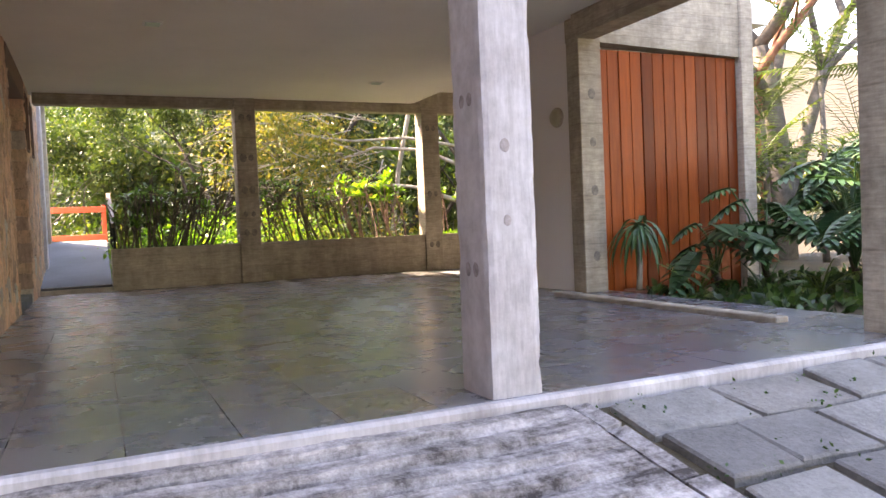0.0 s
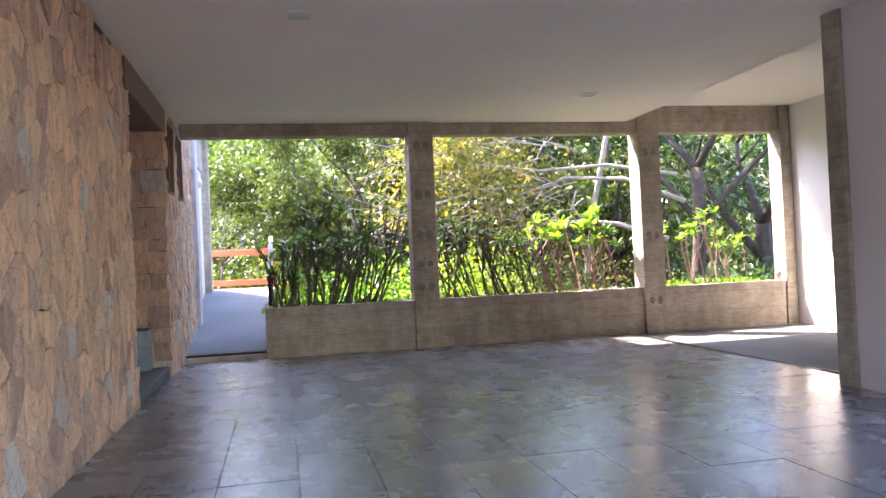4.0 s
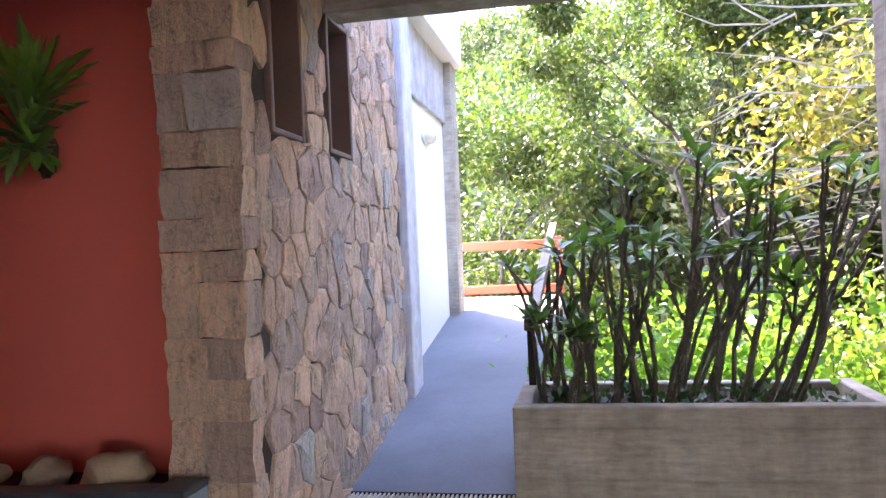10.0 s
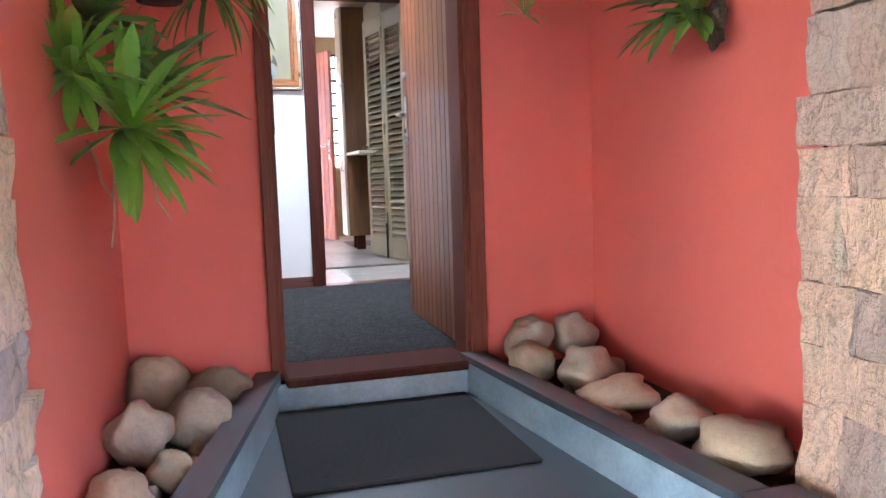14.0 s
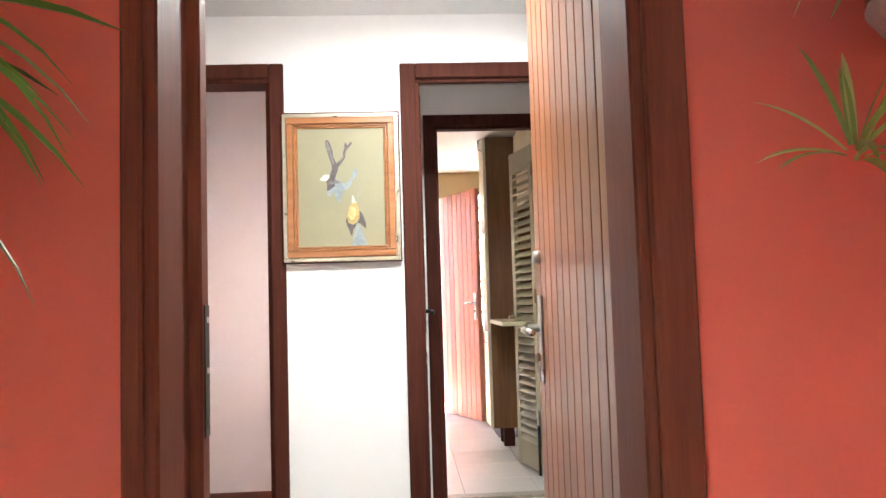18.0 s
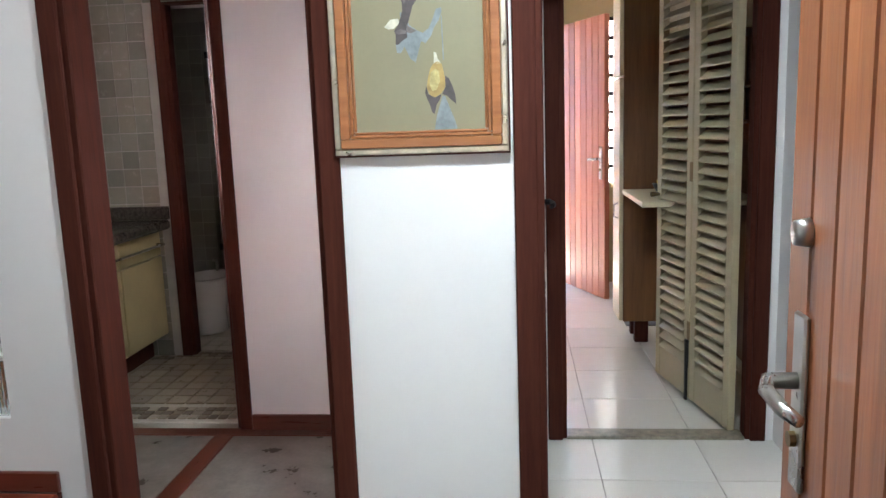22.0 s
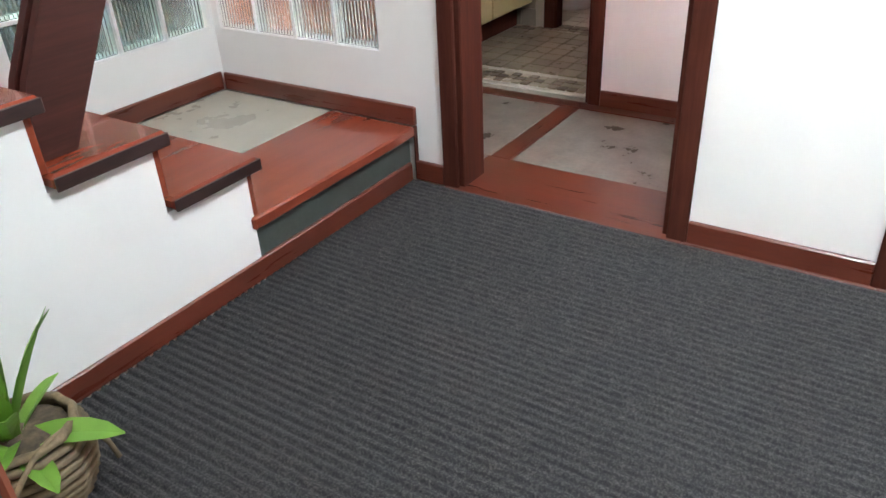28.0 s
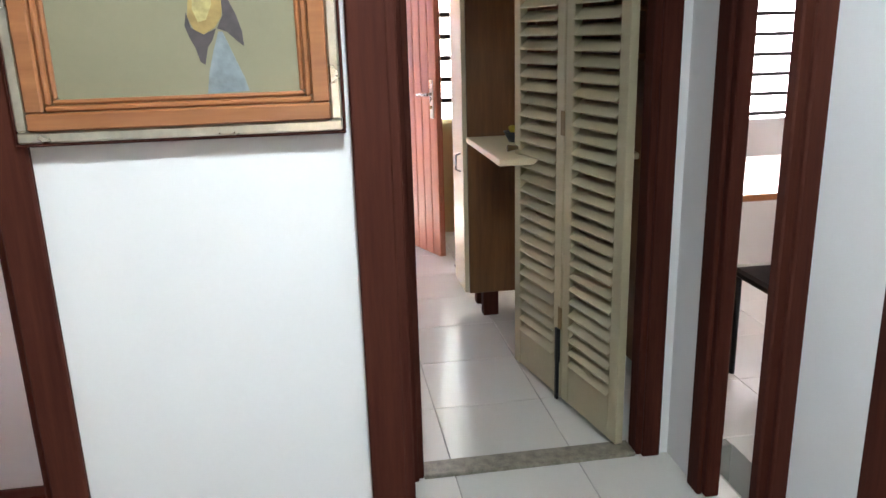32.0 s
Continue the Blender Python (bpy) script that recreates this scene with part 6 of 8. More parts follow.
m = Matrix.Translation((-0.929, 17.05, 2.02)) @ Matrix.Rotation(radians(90), 4, "Y") @ Matrix.Diagonal((0.7, 1.3, 1, 1))
part("base", turned([(0.0, 0), (0.10, 0), (0.10, 0.025), (0.0, 0.026)], 22, m), WHITE, wl, smooth=True)
part("cover", turned([(0.09, 0.026), (0.085, 0.06), (0.05, 0.085), (0.0, 0.09)], 22, m), plain("frosted_cover", (0.72, 0.70, 0.60), 0.25), wl, smooth=True)
gr = thing("drain_grate", "black slotted drain grate at the foot of the ramp", "drain grate", (-0.45, 14.56, 0.03))
for i in range(36):
    x = -0.815 + i * 0.0205
    part("slat", box(x, x + 0.010, 14.505, 14.605, 0.050, 0.072, 0.002), CONC, gr)
for y in (14.49, 14.608):
    part("rail", box(-0.825, -0.075, y, y + 0.012, 0.040, 0.074, 0.002), BLACK, gr)
struct("trim_ramp_lip", box(FX + 0.005, -0.07, 14.44, 14.486, -0.05, 0.05, 0.006), CONC, "cement lip at the foot of the ramp", "trim")
hd = thing("ramp_handrail", "flat wooden handrail on a black post beside the ramp", "handrail", (-0.03, 14.95, 0.49))
part("post", box(-0.035, 0.0, 14.93, 14.965, 0.43, 0.76, 0.003), BLACK, hd)
part("post", box(-0.035, 0.0, 16.70, 16.735, 0.1, 1.0, 0.003), BLACK, hd)
part("rail", G().add([(-0.045, 14.90, 0.745), (0.012, 14.90, 0.745), (0.012, 17.9, 1.28), (-0.045, 17.9, 1.28), (-0.045, 14.90, 0.80), (0.012, 14.90, 0.80), (0.012, 17.9, 1.335), (-0.045, 17.9, 1.335)], [(0, 3, 2, 1), (4, 5, 6, 7), (0, 1, 5, 4), (1, 2, 6, 5), (2, 3, 7, 6), (3, 0, 4, 7)]), wood("weathered_rail", (0.11, 0.07, 0.045), (0.20, 0.13, 0.08), 1, 0.6, piece=False), hd)
rr = thing("red_railing", "two-rail orange-red railing at the end of the landing", "railing", (0.0, 20.2, 0.55))
part("rail", box(-1.6, -0.02, 20.18, 20.23, 1.115, 1.22, 0.006), REDRAIL, rr)
part("rail", box(-1.6, -0.02, 20.18, 20.23, 0.61, 0.705, 0.006), REDRAIL, rr)
for x in (-1.5, -0.06):
    part("post", box(x - 0.04, x + 0.04, 20.23, 20.29, 0.3, 1.25, 0.006), REDRAIL, rr)
# windows in the stone
for a, b, c, d in WIN:
    wi = thing("small_window", "narrow window with brown wooden frame set deep in stone", "window", (FX - 0.2, (a + b) / 2, c), "narrow windows in the stone wall")
    for nm, y0, y1, z0, z1, x0, x1 in (("frame_side", a + 0.001, a + 0.035, c, d, -1.07, -0.98), ("frame_side", b - 0.035, b - 0.001, c, d, -1.07, -0.98), ("frame_head", a + 0.036, b - 0.036, d - 0.035, d - 0.001, -1.07, -0.98), ("sill", a + 0.036, b - 0.036, c + 0.001, c + 0.035, -1.07, -0.98), ("mullion", (a + b) / 2 - 0.015, (a + b) / 2 + 0.015, c + 0.036, d - 0.036, -1.06, -1.0), ("rebate", a - 0.012, a + 0.014, c - 0.012, d + 0.012, -0.975, FX + 0.012), ("rebate", b - 0.014, b + 0.012, c - 0.012, d + 0.012, -0.975, FX + 0.012), ("rebate", a + 0.0145, b - 0.0145, c - 0.012, c + 0.010, -0.975, FX + 0.011), ("rebate", a + 0.0145, b - 0.0145, d - 0.010, d + 0.012, -0.975, FX + 0.011)):
        part(nm, box(x0, x1, y0, y1, z0, z1, 0.004), LINTEL if nm == "rebate" else TRIM, wi)
    part("pane", box(-1.045, -1.04, a + 0.036, b - 0.036, c + 0.036, d - 0.036, 0), plain("dark_window_glass", (0.03, 0.025, 0.025), 0.08, var=0.1, relief=0), wi)
# form-tie plugs on the pillars
TIEP = plain("faint_tie_stain", (0.36, 0.315, 0.31), 0.9, var=0.4, scale=30)
TIE = plain("darker_tie_plug", (0.24, 0.21, 0.18), 0.9, var=0.4, scale=30)
def plugs(name, spots, nx, ny):
    p = bpy.data.objects[name]
    for x, y, z, r in spots:
        m = Matrix.Translation((x, y, z)) @ Vector((nx, ny, 0)).to_track_quat("Z", "Y").to_matrix().to_4x4() @ Matrix.Diagonal((1, 1.25, 1, 1))
        part("tie_plug", G().lathe([(r * (1.25 + 0.5 * noise.noise(Vector((x * 9, z * 9, y)))), 0.0), (r, 0.0012), (0.0, 0.0015)], 9).moved(m), TIEP if name == "pillar_1" else TIE, p)
plugs("pillar_1", [(1.06, 7.04, 1.86, 0.024), (1.075, 7.04, 1.46, 0.032), (1.07, 7.04, 0.88, 0.017), (1.07, 7.04, 0.62, 0.013)], 0, -1)
plugs("pillar_1", [(0.985, y, z, 0.020) for z in (0.45, 1.05, 1.72) for y in (7.13, 7.19)], -1, 0)
plugs("pillar_2", [(x, 14.385, z, 0.028) for z in (0.62, 0.85, 1.15, 1.55, 2.05) for x in (1.49, 1.585)], 0, -1)
plugs("pillar_3", [(x, 14.385, z, 0.026) for z in (0.35, 1.05, 1.95) for x in (4.0, 4.09)], 0, -1)
plugs("pillar_corner", [(3.57, 9.98, z, 0.030) for z in (0.3, 0.85, 1.25, 1.65)], 0, -1)

# ---- drive and paving in front ----
def slope(x, y):
    return -0.02 - 0.25 * (7.0 - y)
dr = thing("drive_ramp", "worn concrete drive with weathered cross grooves", "drive", (0.0, 6.0, -0.3))
g, rnd = G(), random.Random(2)
rows = []
y = 6.965
while y > 2.0:
    rows += [(y, 0.0), (y - 0.055, 0.005), (y - 0.072, -0.024), (y - 0.095, -0.021)]
    y -= 0.115
nx = 24
WORN = streaked("worn_grooved_concrete", (0.58, 0.55, 0.55), (0.06, 0.05, 0.047), 0, 0.45)
for k in range(0, len(rows) - 4, 4):
    band = rows[k:k + 5]
    g = G().add([(-2.0 + 3.22 * i / nx + 0.10 * (6.97 - y) * i / nx, y - 0.02 * math.sin(i * 0.3), slope(0, y) + dz * min(1.0, (nx - i) / 3) + 0.010 * noise.noise(Vector((i * 0.35, y * 3, 0))) + 0.007 * noise.noise(Vector((i * 1.3, y * 9, 4)))) for y, dz in band for i in range(nx + 1)], [((j + 1) * (nx + 1) + i, (j + 1) * (nx + 1) + i + 1, j * (nx + 1) + i + 1, j * (nx + 1) + i) for j in range(4) for i in range(nx)])
    part("ridge", g, WORN, dr)
part("slab", G().prism([(-2.0, 2.0), (1.70, 2.0), (1.24, 6.96), (-2.0, 6.96)], -2.0, [slope(0, 2) - 0.03, slope(0, 2) - 0.03, slope(0, 6.96) - 0.03, slope(0, 6.96) - 0.03]), WORN, dr)
struct("pavement_bed", G().prism([(1.24, 6.955), (1.71, 2.0), (9.0, 2.0), (9.0, 6.955)], -2.5, [slope(0, 6.95) - 0.03, slope(0, 2) - 0.03, slope(0, 2) - 0.03, slope(0, 6.95) - 0.03]), EARTH, "earth bed under the paving stones", "pavement")
rnd = random.Random(4)
bs = thing("border_strip", "broken pale concrete strip between drive and paving", "kerb", (1.4, 5.5, -0.4))
y = 6.96
while y > 3.0:
    l = rnd.uniform(0.12, 0.38)
    x0, x1 = 1.245 + 0.095 * (6.96 - y), 1.245 + 0.095 * (6.96 - y + l)
    w0 = rnd.uniform(0.07, 0.10)
    a = [(x0 + 0.004, y - 0.008), (x1 + 0.004, y - l + 0.006), (x1 + w0 + rnd.uniform(-0.01, 0.01), y - l + 0.010), (x0 + w0 + rnd.uniform(-0.01, 0.01), y - 0.012)]
    zs = [slope(0, py) + rnd.uniform(-0.012, 0.004) for px, py in a]
    part("broken_piece", G().prism(a, [z - 0.08 for z in zs], zs), bpy.data.materials["worn_grooved_concrete"], bs)
    y -= l
pv = thing("paving", "irregular rough grey paving stones with earthy joints", "paving", (2.5, 6.0, -0.3))
rnd = random.Random(11)
y = 6.95
while y > 3.2:
    h = rnd.uniform(0.22, 0.32)
    x = 1.345 + 0.095 * (6.95 - y) + rnd.uniform(0, 0.03)
    while x < 5.6:
        w = rnd.uniform(0.30, 0.50)
        a = [(x + 0.012, y - h + 0.012), (x + w - 0.012, y - h + 0.012), (x + w - 0.012, y - 0.012), (x + 0.012, y - 0.012)]
        a = [(px + 0.10 * (y - py) + rnd.uniform(-0.022, 0.022), py + rnd.uniform(-0.020, 0.020)) for px, py in a]
        d = rnd.uniform(-0.006, 0.006)
        b = inset(a, 0.012)
        vs = [(px, py, slope(0, py) - 0.05) for px, py in a] + [(px, py, slope(0, py) - 0.008 + d) for px, py in a] + [(px, py, slope(0, py) + d + rnd.uniform(-0.003, 0.003)) for px, py in b]
        part("paving_stone", G().add(vs, [(i + k, (i + 1) % 4 + k, (i + 1) % 4 + 4 + k, i + 4 + k) for k in (0, 4) for i in range(4)] + [(8, 9, 10, 11)]), PAVER, pv)
        x += w
    y -= h


# ---- kitchen, dining room and bathroom ----
def louvre_leaf(name, ax, ay, bx, by, z0, z1):
    """A louvred leaf from (ax, ay) to (bx, by), built flat and turned into place."""
    l = thing(name, "khaki painted louvred folding door leaf standing open", "door", (ax, ay, z0), "folding louvre doors")
    w = math.hypot(bx - ax, by - ay)
    pieces = [("stile", box(0.001, 0.055, -0.016, 0.016, 0.01, z1 - z0, 0.003)), ("stile", box(w - 0.055, w - 0.001, -0.016, 0.016, 0.01, z1 - z0, 0.003)),
              ("top_rail", box(0.0555, w - 0.0555, -0.015, 0.015, z1 - z0 - 0.14, z1 - z0 - 0.001, 0.003)), ("bottom_rail", box(0.0555, w - 0.0555, -0.015, 0.015, 0.011, 0.17, 0.003))]
    n = 34
    for i in range(n):
        z = 0.19 + (z1 - z0 - 0.36) * i / (n - 1)
        g = box(0.056, w - 0.056, -0.030, 0.030, -0.0035, 0.0035, 0.002)
        g.moved(Matrix.Translation((0, 0, z)) @ Matrix.Rotation(radians(-40), 4, "X"))
        pieces.append(("slat", g))
    m = Matrix.Translation((ax, ay, z0)) @ Matrix.Rotation(math.atan2(by - ay, bx - ax), 4, "Z")
    for nm, g in pieces:
        part(nm, g.moved(m), LOUV, l)
    return l, m, w


l1, m1, w1 = louvre_leaf("louvre_door", -5.738, 13.893, -6.124, 13.815, FL + 0.01, 2.47)
l2, m2, w2 = louvre_leaf("louvre_door", -6.131, 13.813, -6.53, 13.73, FL + 0.01, 2.47)
part("bolt", box(0.002, 0.02, 0.017, 0.030, 0.0, 0.30, 0.003).moved(m2), BLACK, l2, "black sliding bolt")
part("bolt_plate", box(-0.004, 0.03, 0.0165, 0.026, 0.16, 0.30, 0.003).moved(m2), BLACK, l2)
for z in (0.30, 1.05, 1.85):
    part("hinge", box(-0.012, 0.016, 0.0165, 0.021, z, z + 0.09, 0.002).moved(m2), BRASS, l2)
part("knob", G().tube([(w2 - 0.03, 0.016, 0.96), (w2 - 0.03, 0.06, 0.96)], [0.008, 0.014], 8).moved(m2), BRASS, l2, smooth=True)
kd = thing("kitchen_door", "salmon-stained plank door standing ajar", "door", (-8.98, 13.38, FL))
m = Matrix.Translation((-8.93, 13.37, FL + 0.01)) @ Matrix.Rotation(math.atan2(0.29, 0.70), 4, "Z")
for i in range(8):
    part("plank", box(i * 0.094 + 0.003, (i + 1) * 0.094 - 0.003, -0.016, 0.014, 0.0, 2.08, 0.004).moved(m), PINKD, kd)
part("core", box(0.0, 0.752, 0.0145, 0.024, 0.0, 2.08, 0.002).moved(m), PINKD, kd)
lever(kd, m @ Vector((0.70, -0.016, 1.02)), (m.to_3x3() @ Vector((0, -1, 0))), (m.to_3x3() @ Vector((-1, 0, 0))))
bw = thing("block_window", "tall strip of pale glass louvres beside the kitchen door", "window", (-8.89, 13.85, 1.2))
for i in range(9):
    # panes glow in place of daylight; the wall behind them is solid
    part("pane", box(-8.898, -8.885, 13.70, 13.98, 1.25 + i * 0.145, 1.36 + i * 0.145, 0.003), glow("daylight_glow_pane", (0.75, 0.86, 0.82), 0.35) if i == 0 else bpy.data.materials["daylight_glow_pane"], bw)
    part("bar", box(-8.898, -8.880, 13.68, 14.0, 1.362 + i * 0.145, 1.394 + i * 0.145, 0.002), BLACK, bw)
tc = thing("tall_cabinet", "tall kitchen cabinet with brown veneer side and cream doors", "cabinet", (-7.45, 13.9, FL))
part("body", box(-7.40, -7.10, 13.625, 14.22, FL + 0.14, 2.72, 0.003), CABW, tc)
for z0, z1 in ((FL + 0.145, 1.995), (2.005, 2.715)):
    d = part("cabinet_door", box(-7.395, -7.105, 13.600, 13.623, z0, z1, 0.003), CREAM, tc, "cream laminate door")
    part("handle", G().tube([(-7.16, 13.60, z0 + 0.62), (-7.16, 13.575, z0 + 0.63), (-7.16, 13.575, z0 + 0.70), (-7.16, 13.60, z0 + 0.71)], 0.005, 6), STEEL, d)
for x in (-7.34, -7.16):
    part("foot", box(x - 0.03, x + 0.03, 13.70, 13.78, FL + 0.001, FL + 0.139, 0.004), TRIM, tc)
wc = thing("wall_cabinet", "cream wall cabinet above open brown shelves", "cabinet", (-6.8, 14.05, 2.15))
part("body", box(-7.09, -6.35, 13.86, 14.22, 2.165, 2.72, 0.003), CABW, wc)
for x0, x1 in ((-7.088, -6.722), (-6.718, -6.352)):
    part("cabinet_door", box(x0, x1, 13.836, 13.858, 2.168, 2.717, 0.003), CREAM, wc, "cream laminate door")
part("cabinet_end", box(-6.349, -6.33, 13.84, 14.22, 2.168, 2.717, 0.002), CREAM, wc)
sh = thing("open_shelves", "brown veneer open shelves with a cream worktop below", "shelf", (-6.8, 14.1, FL))
part("back_panel", box(-7.09, -6.0, 14.20, 14.225, FL + 0.14, 2.16, 0), CABW, sh)
for z in (1.72, 1.90):
    part("shelf_board", box(-7.09, -6.36, 13.86, 14.198, z, z + 0.02, 0.002), CABW, sh)
part("divider", box(-6.74, -6.72, 13.86, 14.198, 1.742, 2.16, 0.002), CABW, sh)
part("worktop", box(-7.09, -6.38, 13.615, 14.198, 1.325, 1.352, 0.004), CREAM, sh, "cream laminate worktop")
bo = thing("small_bowl", "small yellow and black bowl on the worktop", "bowl", (-6.85, 13.80, 1.352))
part("bowl", G().lathe([(0.0, 0.002), (0.03, 0.002), (0.055, 0.05), (0.05, 0.05), (0.028, 0.01), (0.0, 0.008)], 16, (-6.85, 13.80, 1.352)), plain("dark_bowl", (0.03, 0.03, 0.03), 0.3), bo, smooth=True)
part("cloth", G().blob((-6.85, 13.80, 1.41), (0.045, 0.035, 0.02), 0.5, 10, 6, 4), plain("yellow_cloth", (0.55, 0.42, 0.05), 0.8), bo, smooth=True)
struct("wall_kitchen_back", box(-9.0, -5.76, 14.226, 14.30, 0.0, 2.9, 0), CABW, "brown wall panelling behind the cabinets", "wall")
single("kitchen_mat", box(-8.05, -7.5, 13.70, 14.05, FL + 0.001, FL + 0.008, 0.003), plain("grey_rug", (0.17, 0.155, 0.16), 0.95, var=0.3, scale=30, relief=0.5), "thin grey mat on the white kitchen tiles", "mat")
# dining room seen through the side doorway
tb = thing("dining_table", "dining table with an orange-brown wooden top", "table", (-6.75, 14.95, FL))
part("tabletop", box(-7.25, -6.35, 14.55, 15.45, 1.125, 1.155, 0.006), wood("orange_tabletop", (0.30, 0.10, 0.03), (0.52, 0.20, 0.07), 0, 0.3, piece=False), tb)
for x in (-7.18, -6.42):
    for y in (14.62, 15.38):
        part("leg", box(x - 0.025, x + 0.025, y - 0.025, y + 0.025, FL, 1.124, 0.004), BLACK, tb)
ch = thing("dining_chair", "black metal dining chair with a dark padded seat", "chair", (-6.05, 14.75, FL))
part("seat", box(-6.25, -5.88, 14.57, 14.93, 0.84, 0.88, 0.012), BLACK, ch)
for x in (-6.23, -5.90):
    for y in (14.59, 14.91):
        part("leg", G().tube([(x, y, FL), (x, y, 0.84 if x < -6 else 1.32)], 0.012, 8), BLACK, ch, smooth=True)
for z in (1.0, 1.12, 1.24, 1.31):
    part("back_slat", box(-5.912, -5.892, 14.60, 14.90, z, z + 0.035, 0.004), BLACK, ch)
struct("wall_dining_end", wall_boxes("x", -7.75, -7.65, 14.3, 17.0, 0.0, 2.9, [(14.95, 16.2, 1.30, 2.3)]), WHITE, "white dining room wall with a barred window", "wall")
bwn = thing("barred_window", "bright window with dark horizontal bars", "window", (-7.7, 15.5, 1.30))
# the blind emits light itself, standing in for daylight outside
part("pane", box(-7.74, -7.73, 14.951, 16.199, 1.302, 2.298, 0), glow("daylight_glow_blind", (0.95, 0.96, 1.0), 0.4), bwn, "pale blind glowing in place of daylight")
for i in range(9):
    part("bar", box(-7.70, -7.67, 14.951, 16.199, 1.32 + i * 0.113, 1.342 + i * 0.113, 0.002), BLACK, bwn)
struct("ceiling_dining_far", box(-7.75, -5.69, 14.31, 17.0, 2.75, 2.9, 0), WHITE, "white dining room ceiling", "ceiling")
# bathroom
BTILE = varied("grey_green_square_tile", [(0.0, (0.235, 0.235, 0.195)), (0.5, (0.285, 0.28, 0.23)), (0.8, (0.30, 0.275, 0.215)), (1.0, (0.20, 0.195, 0.165))], 0.25, 0.12, 20, 120, 0.1, 0.002)
FTILE = varied("brown_floor_tile", [(0.0, (0.24, 0.19, 0.14)), (1.0, (0.33, 0.27, 0.20))], 0.3, 0.1, 20, 120, 0.1, 0.002)
DTILE = varied("brown_border_tile", [(0.0, (0.10, 0.075, 0.055)), (0.5, (0.22, 0.17, 0.12)), (1.0, (0.45, 0.40, 0.32))], 0.35, 0.1, 20, 120, 0.1, 0.002)
def tile_field(name, axis, at, b0, b1, z0, z1, size, holes, parent, mat, proud, piece=""):
    """Square tiles on a wall or floor: each a piece of its own where piece names it, else joined."""
    g, e = G(), size / 2 - (0.004 if axis == "z" else 0.0028)
    nb, nz = int((b1 - b0) / size), int((z1 - z0) / size)
    me = box(0, proud, -e, e, -e, e, 0.001).mesh("tile", mat) if axis == "x" else box(-e, e, -e, e, 0, proud, 0.001).mesh("tile", mat)
    for i in range(nb):
        for j in range(nz):
            b, z = b0 + (i + 0.5) * size, z0 + (j + 0.5) * size
            if any(h[0] - size * 0.4 < b < h[1] + size * 0.4 and h[2] < z < h[3] for h in holes):
                continue
            if piece:
                ob = part(piece, me, None, parent)
                ob.location = (at, b, z) if axis == "x" else (b, z, at)
            elif axis == "x":
                g.box(at, at + proud, b - e, b + e, z - e, z + e, 0.001)
            elif axis == "y":
                g.box(b - e, b + e, at, at + proud, z - e, z + e, 0.001)
            else:
                g.box(b - e, b + e, z - e, z + e, at, at + proud, 0.001)
    if not piece:
        part(name, g, mat, parent, kind="stuff", label="small square glazed tiles")
def island_tiles(name, stops, rough):
    m, nt, bsdf = nodes_of(name)
    geo = nt.nodes.new("ShaderNodeNewGeometry")
    r = ramp_of(nt, stops)
    nt.links.new(geo.outputs["Random Per Island"], r.inputs["Fac"])
    nt.links.new(r.outputs["Color"], bsdf.inputs["Base Color"])
    bsdf.inputs["Roughness"].default_value = rough
    return m
BT2 = island_tiles("grey_wall_tiles", [(0.0, (0.25, 0.25, 0.21)), (0.75, (0.31, 0.305, 0.26)), (1.0, (0.22, 0.21, 0.18))], 0.28)
FT2 = island_tiles("cream_floor_tiles", [(0.0, (0.44, 0.40, 0.33)), (1.0, (0.54, 0.50, 0.42))], 0.3)
DT2 = island_tiles("brown_border_tiles", [(0.0, (0.10, 0.075, 0.055)), (0.5, (0.22, 0.17, 0.12)), (1.0, (0.45, 0.40, 0.32))], 0.35)
tile_field("wall_tiles", "x", -6.918, 10.14, 12.18, FL, 2.68, 0.105, [(B2[0] - 0.06, B2[1] + 0.06, 0, B2[3] + 0.02)], bpy.data.objects["wall_bath_mid"], BTILE, 0.006, "tile")
tile_field("wall_tiles", "x", -8.498, 10.14, 12.18, FL, 2.68, 0.105, [], bpy.data.objects["wall_bath_end"], BT2, 0.006)
tile_field("wall_tiles", "y", 10.121, -8.48, -5.9, FL, 2.68, 0.105, [], bpy.data.objects["wall_bath_left"], BT2, 0.006)
fb = bpy.data.objects["floor_bath"]
tile_field("floor_tiles", "z", FL - 0.006, -6.84, -6.06, 10.35, 12.18, 0.105, [], fb, FTILE, 0.008, "tile")
tile_field("border_tiles", "z", FL - 0.006, -6.055, -5.90, 10.84, 11.90, 0.05, [], fb, DTILE, 0.008, "border_tile")
tile_field("border_tiles", "z", FL - 0.006, -6.99, -6.84, 10.14, 12.18, 0.05, [], fb, DT2, 0.008)
tile_field("floor_tiles", "z", FL - 0.006, -8.48, -7.0, 10.14, 12.18, 0.105, [], fb, FT2, 0.008)
VANC = plain("khaki_vanity_paint", (0.40, 0.33, 0.17), 0.45, var=0.08, scale=6)
vt = thing("vanity", "bathroom vanity with dark granite top and khaki doors", "vanity", (-6.42, 10.45, FL))
part("body", box(-6.90, -5.93, 10.14, 10.835, FL + 0.14, 1.20, 0.003), VANC, vt)
part("plinth", box(-6.90, -5.93, 10.14, 10.75, FL + 0.003, FL + 0.139, 0), TRIM, vt)
for x0, x1 in ((-6.898, -6.42), (-6.41, -5.932)):
    part("cabinet_door", box(x0, x1, 10.836, 10.858, FL + 0.15, 1.04, 0.004), VANC, vt)
    part("drawer_front", box(x0, x1, 10.836, 10.858, 1.05, 1.19, 0.004), VANC, vt)
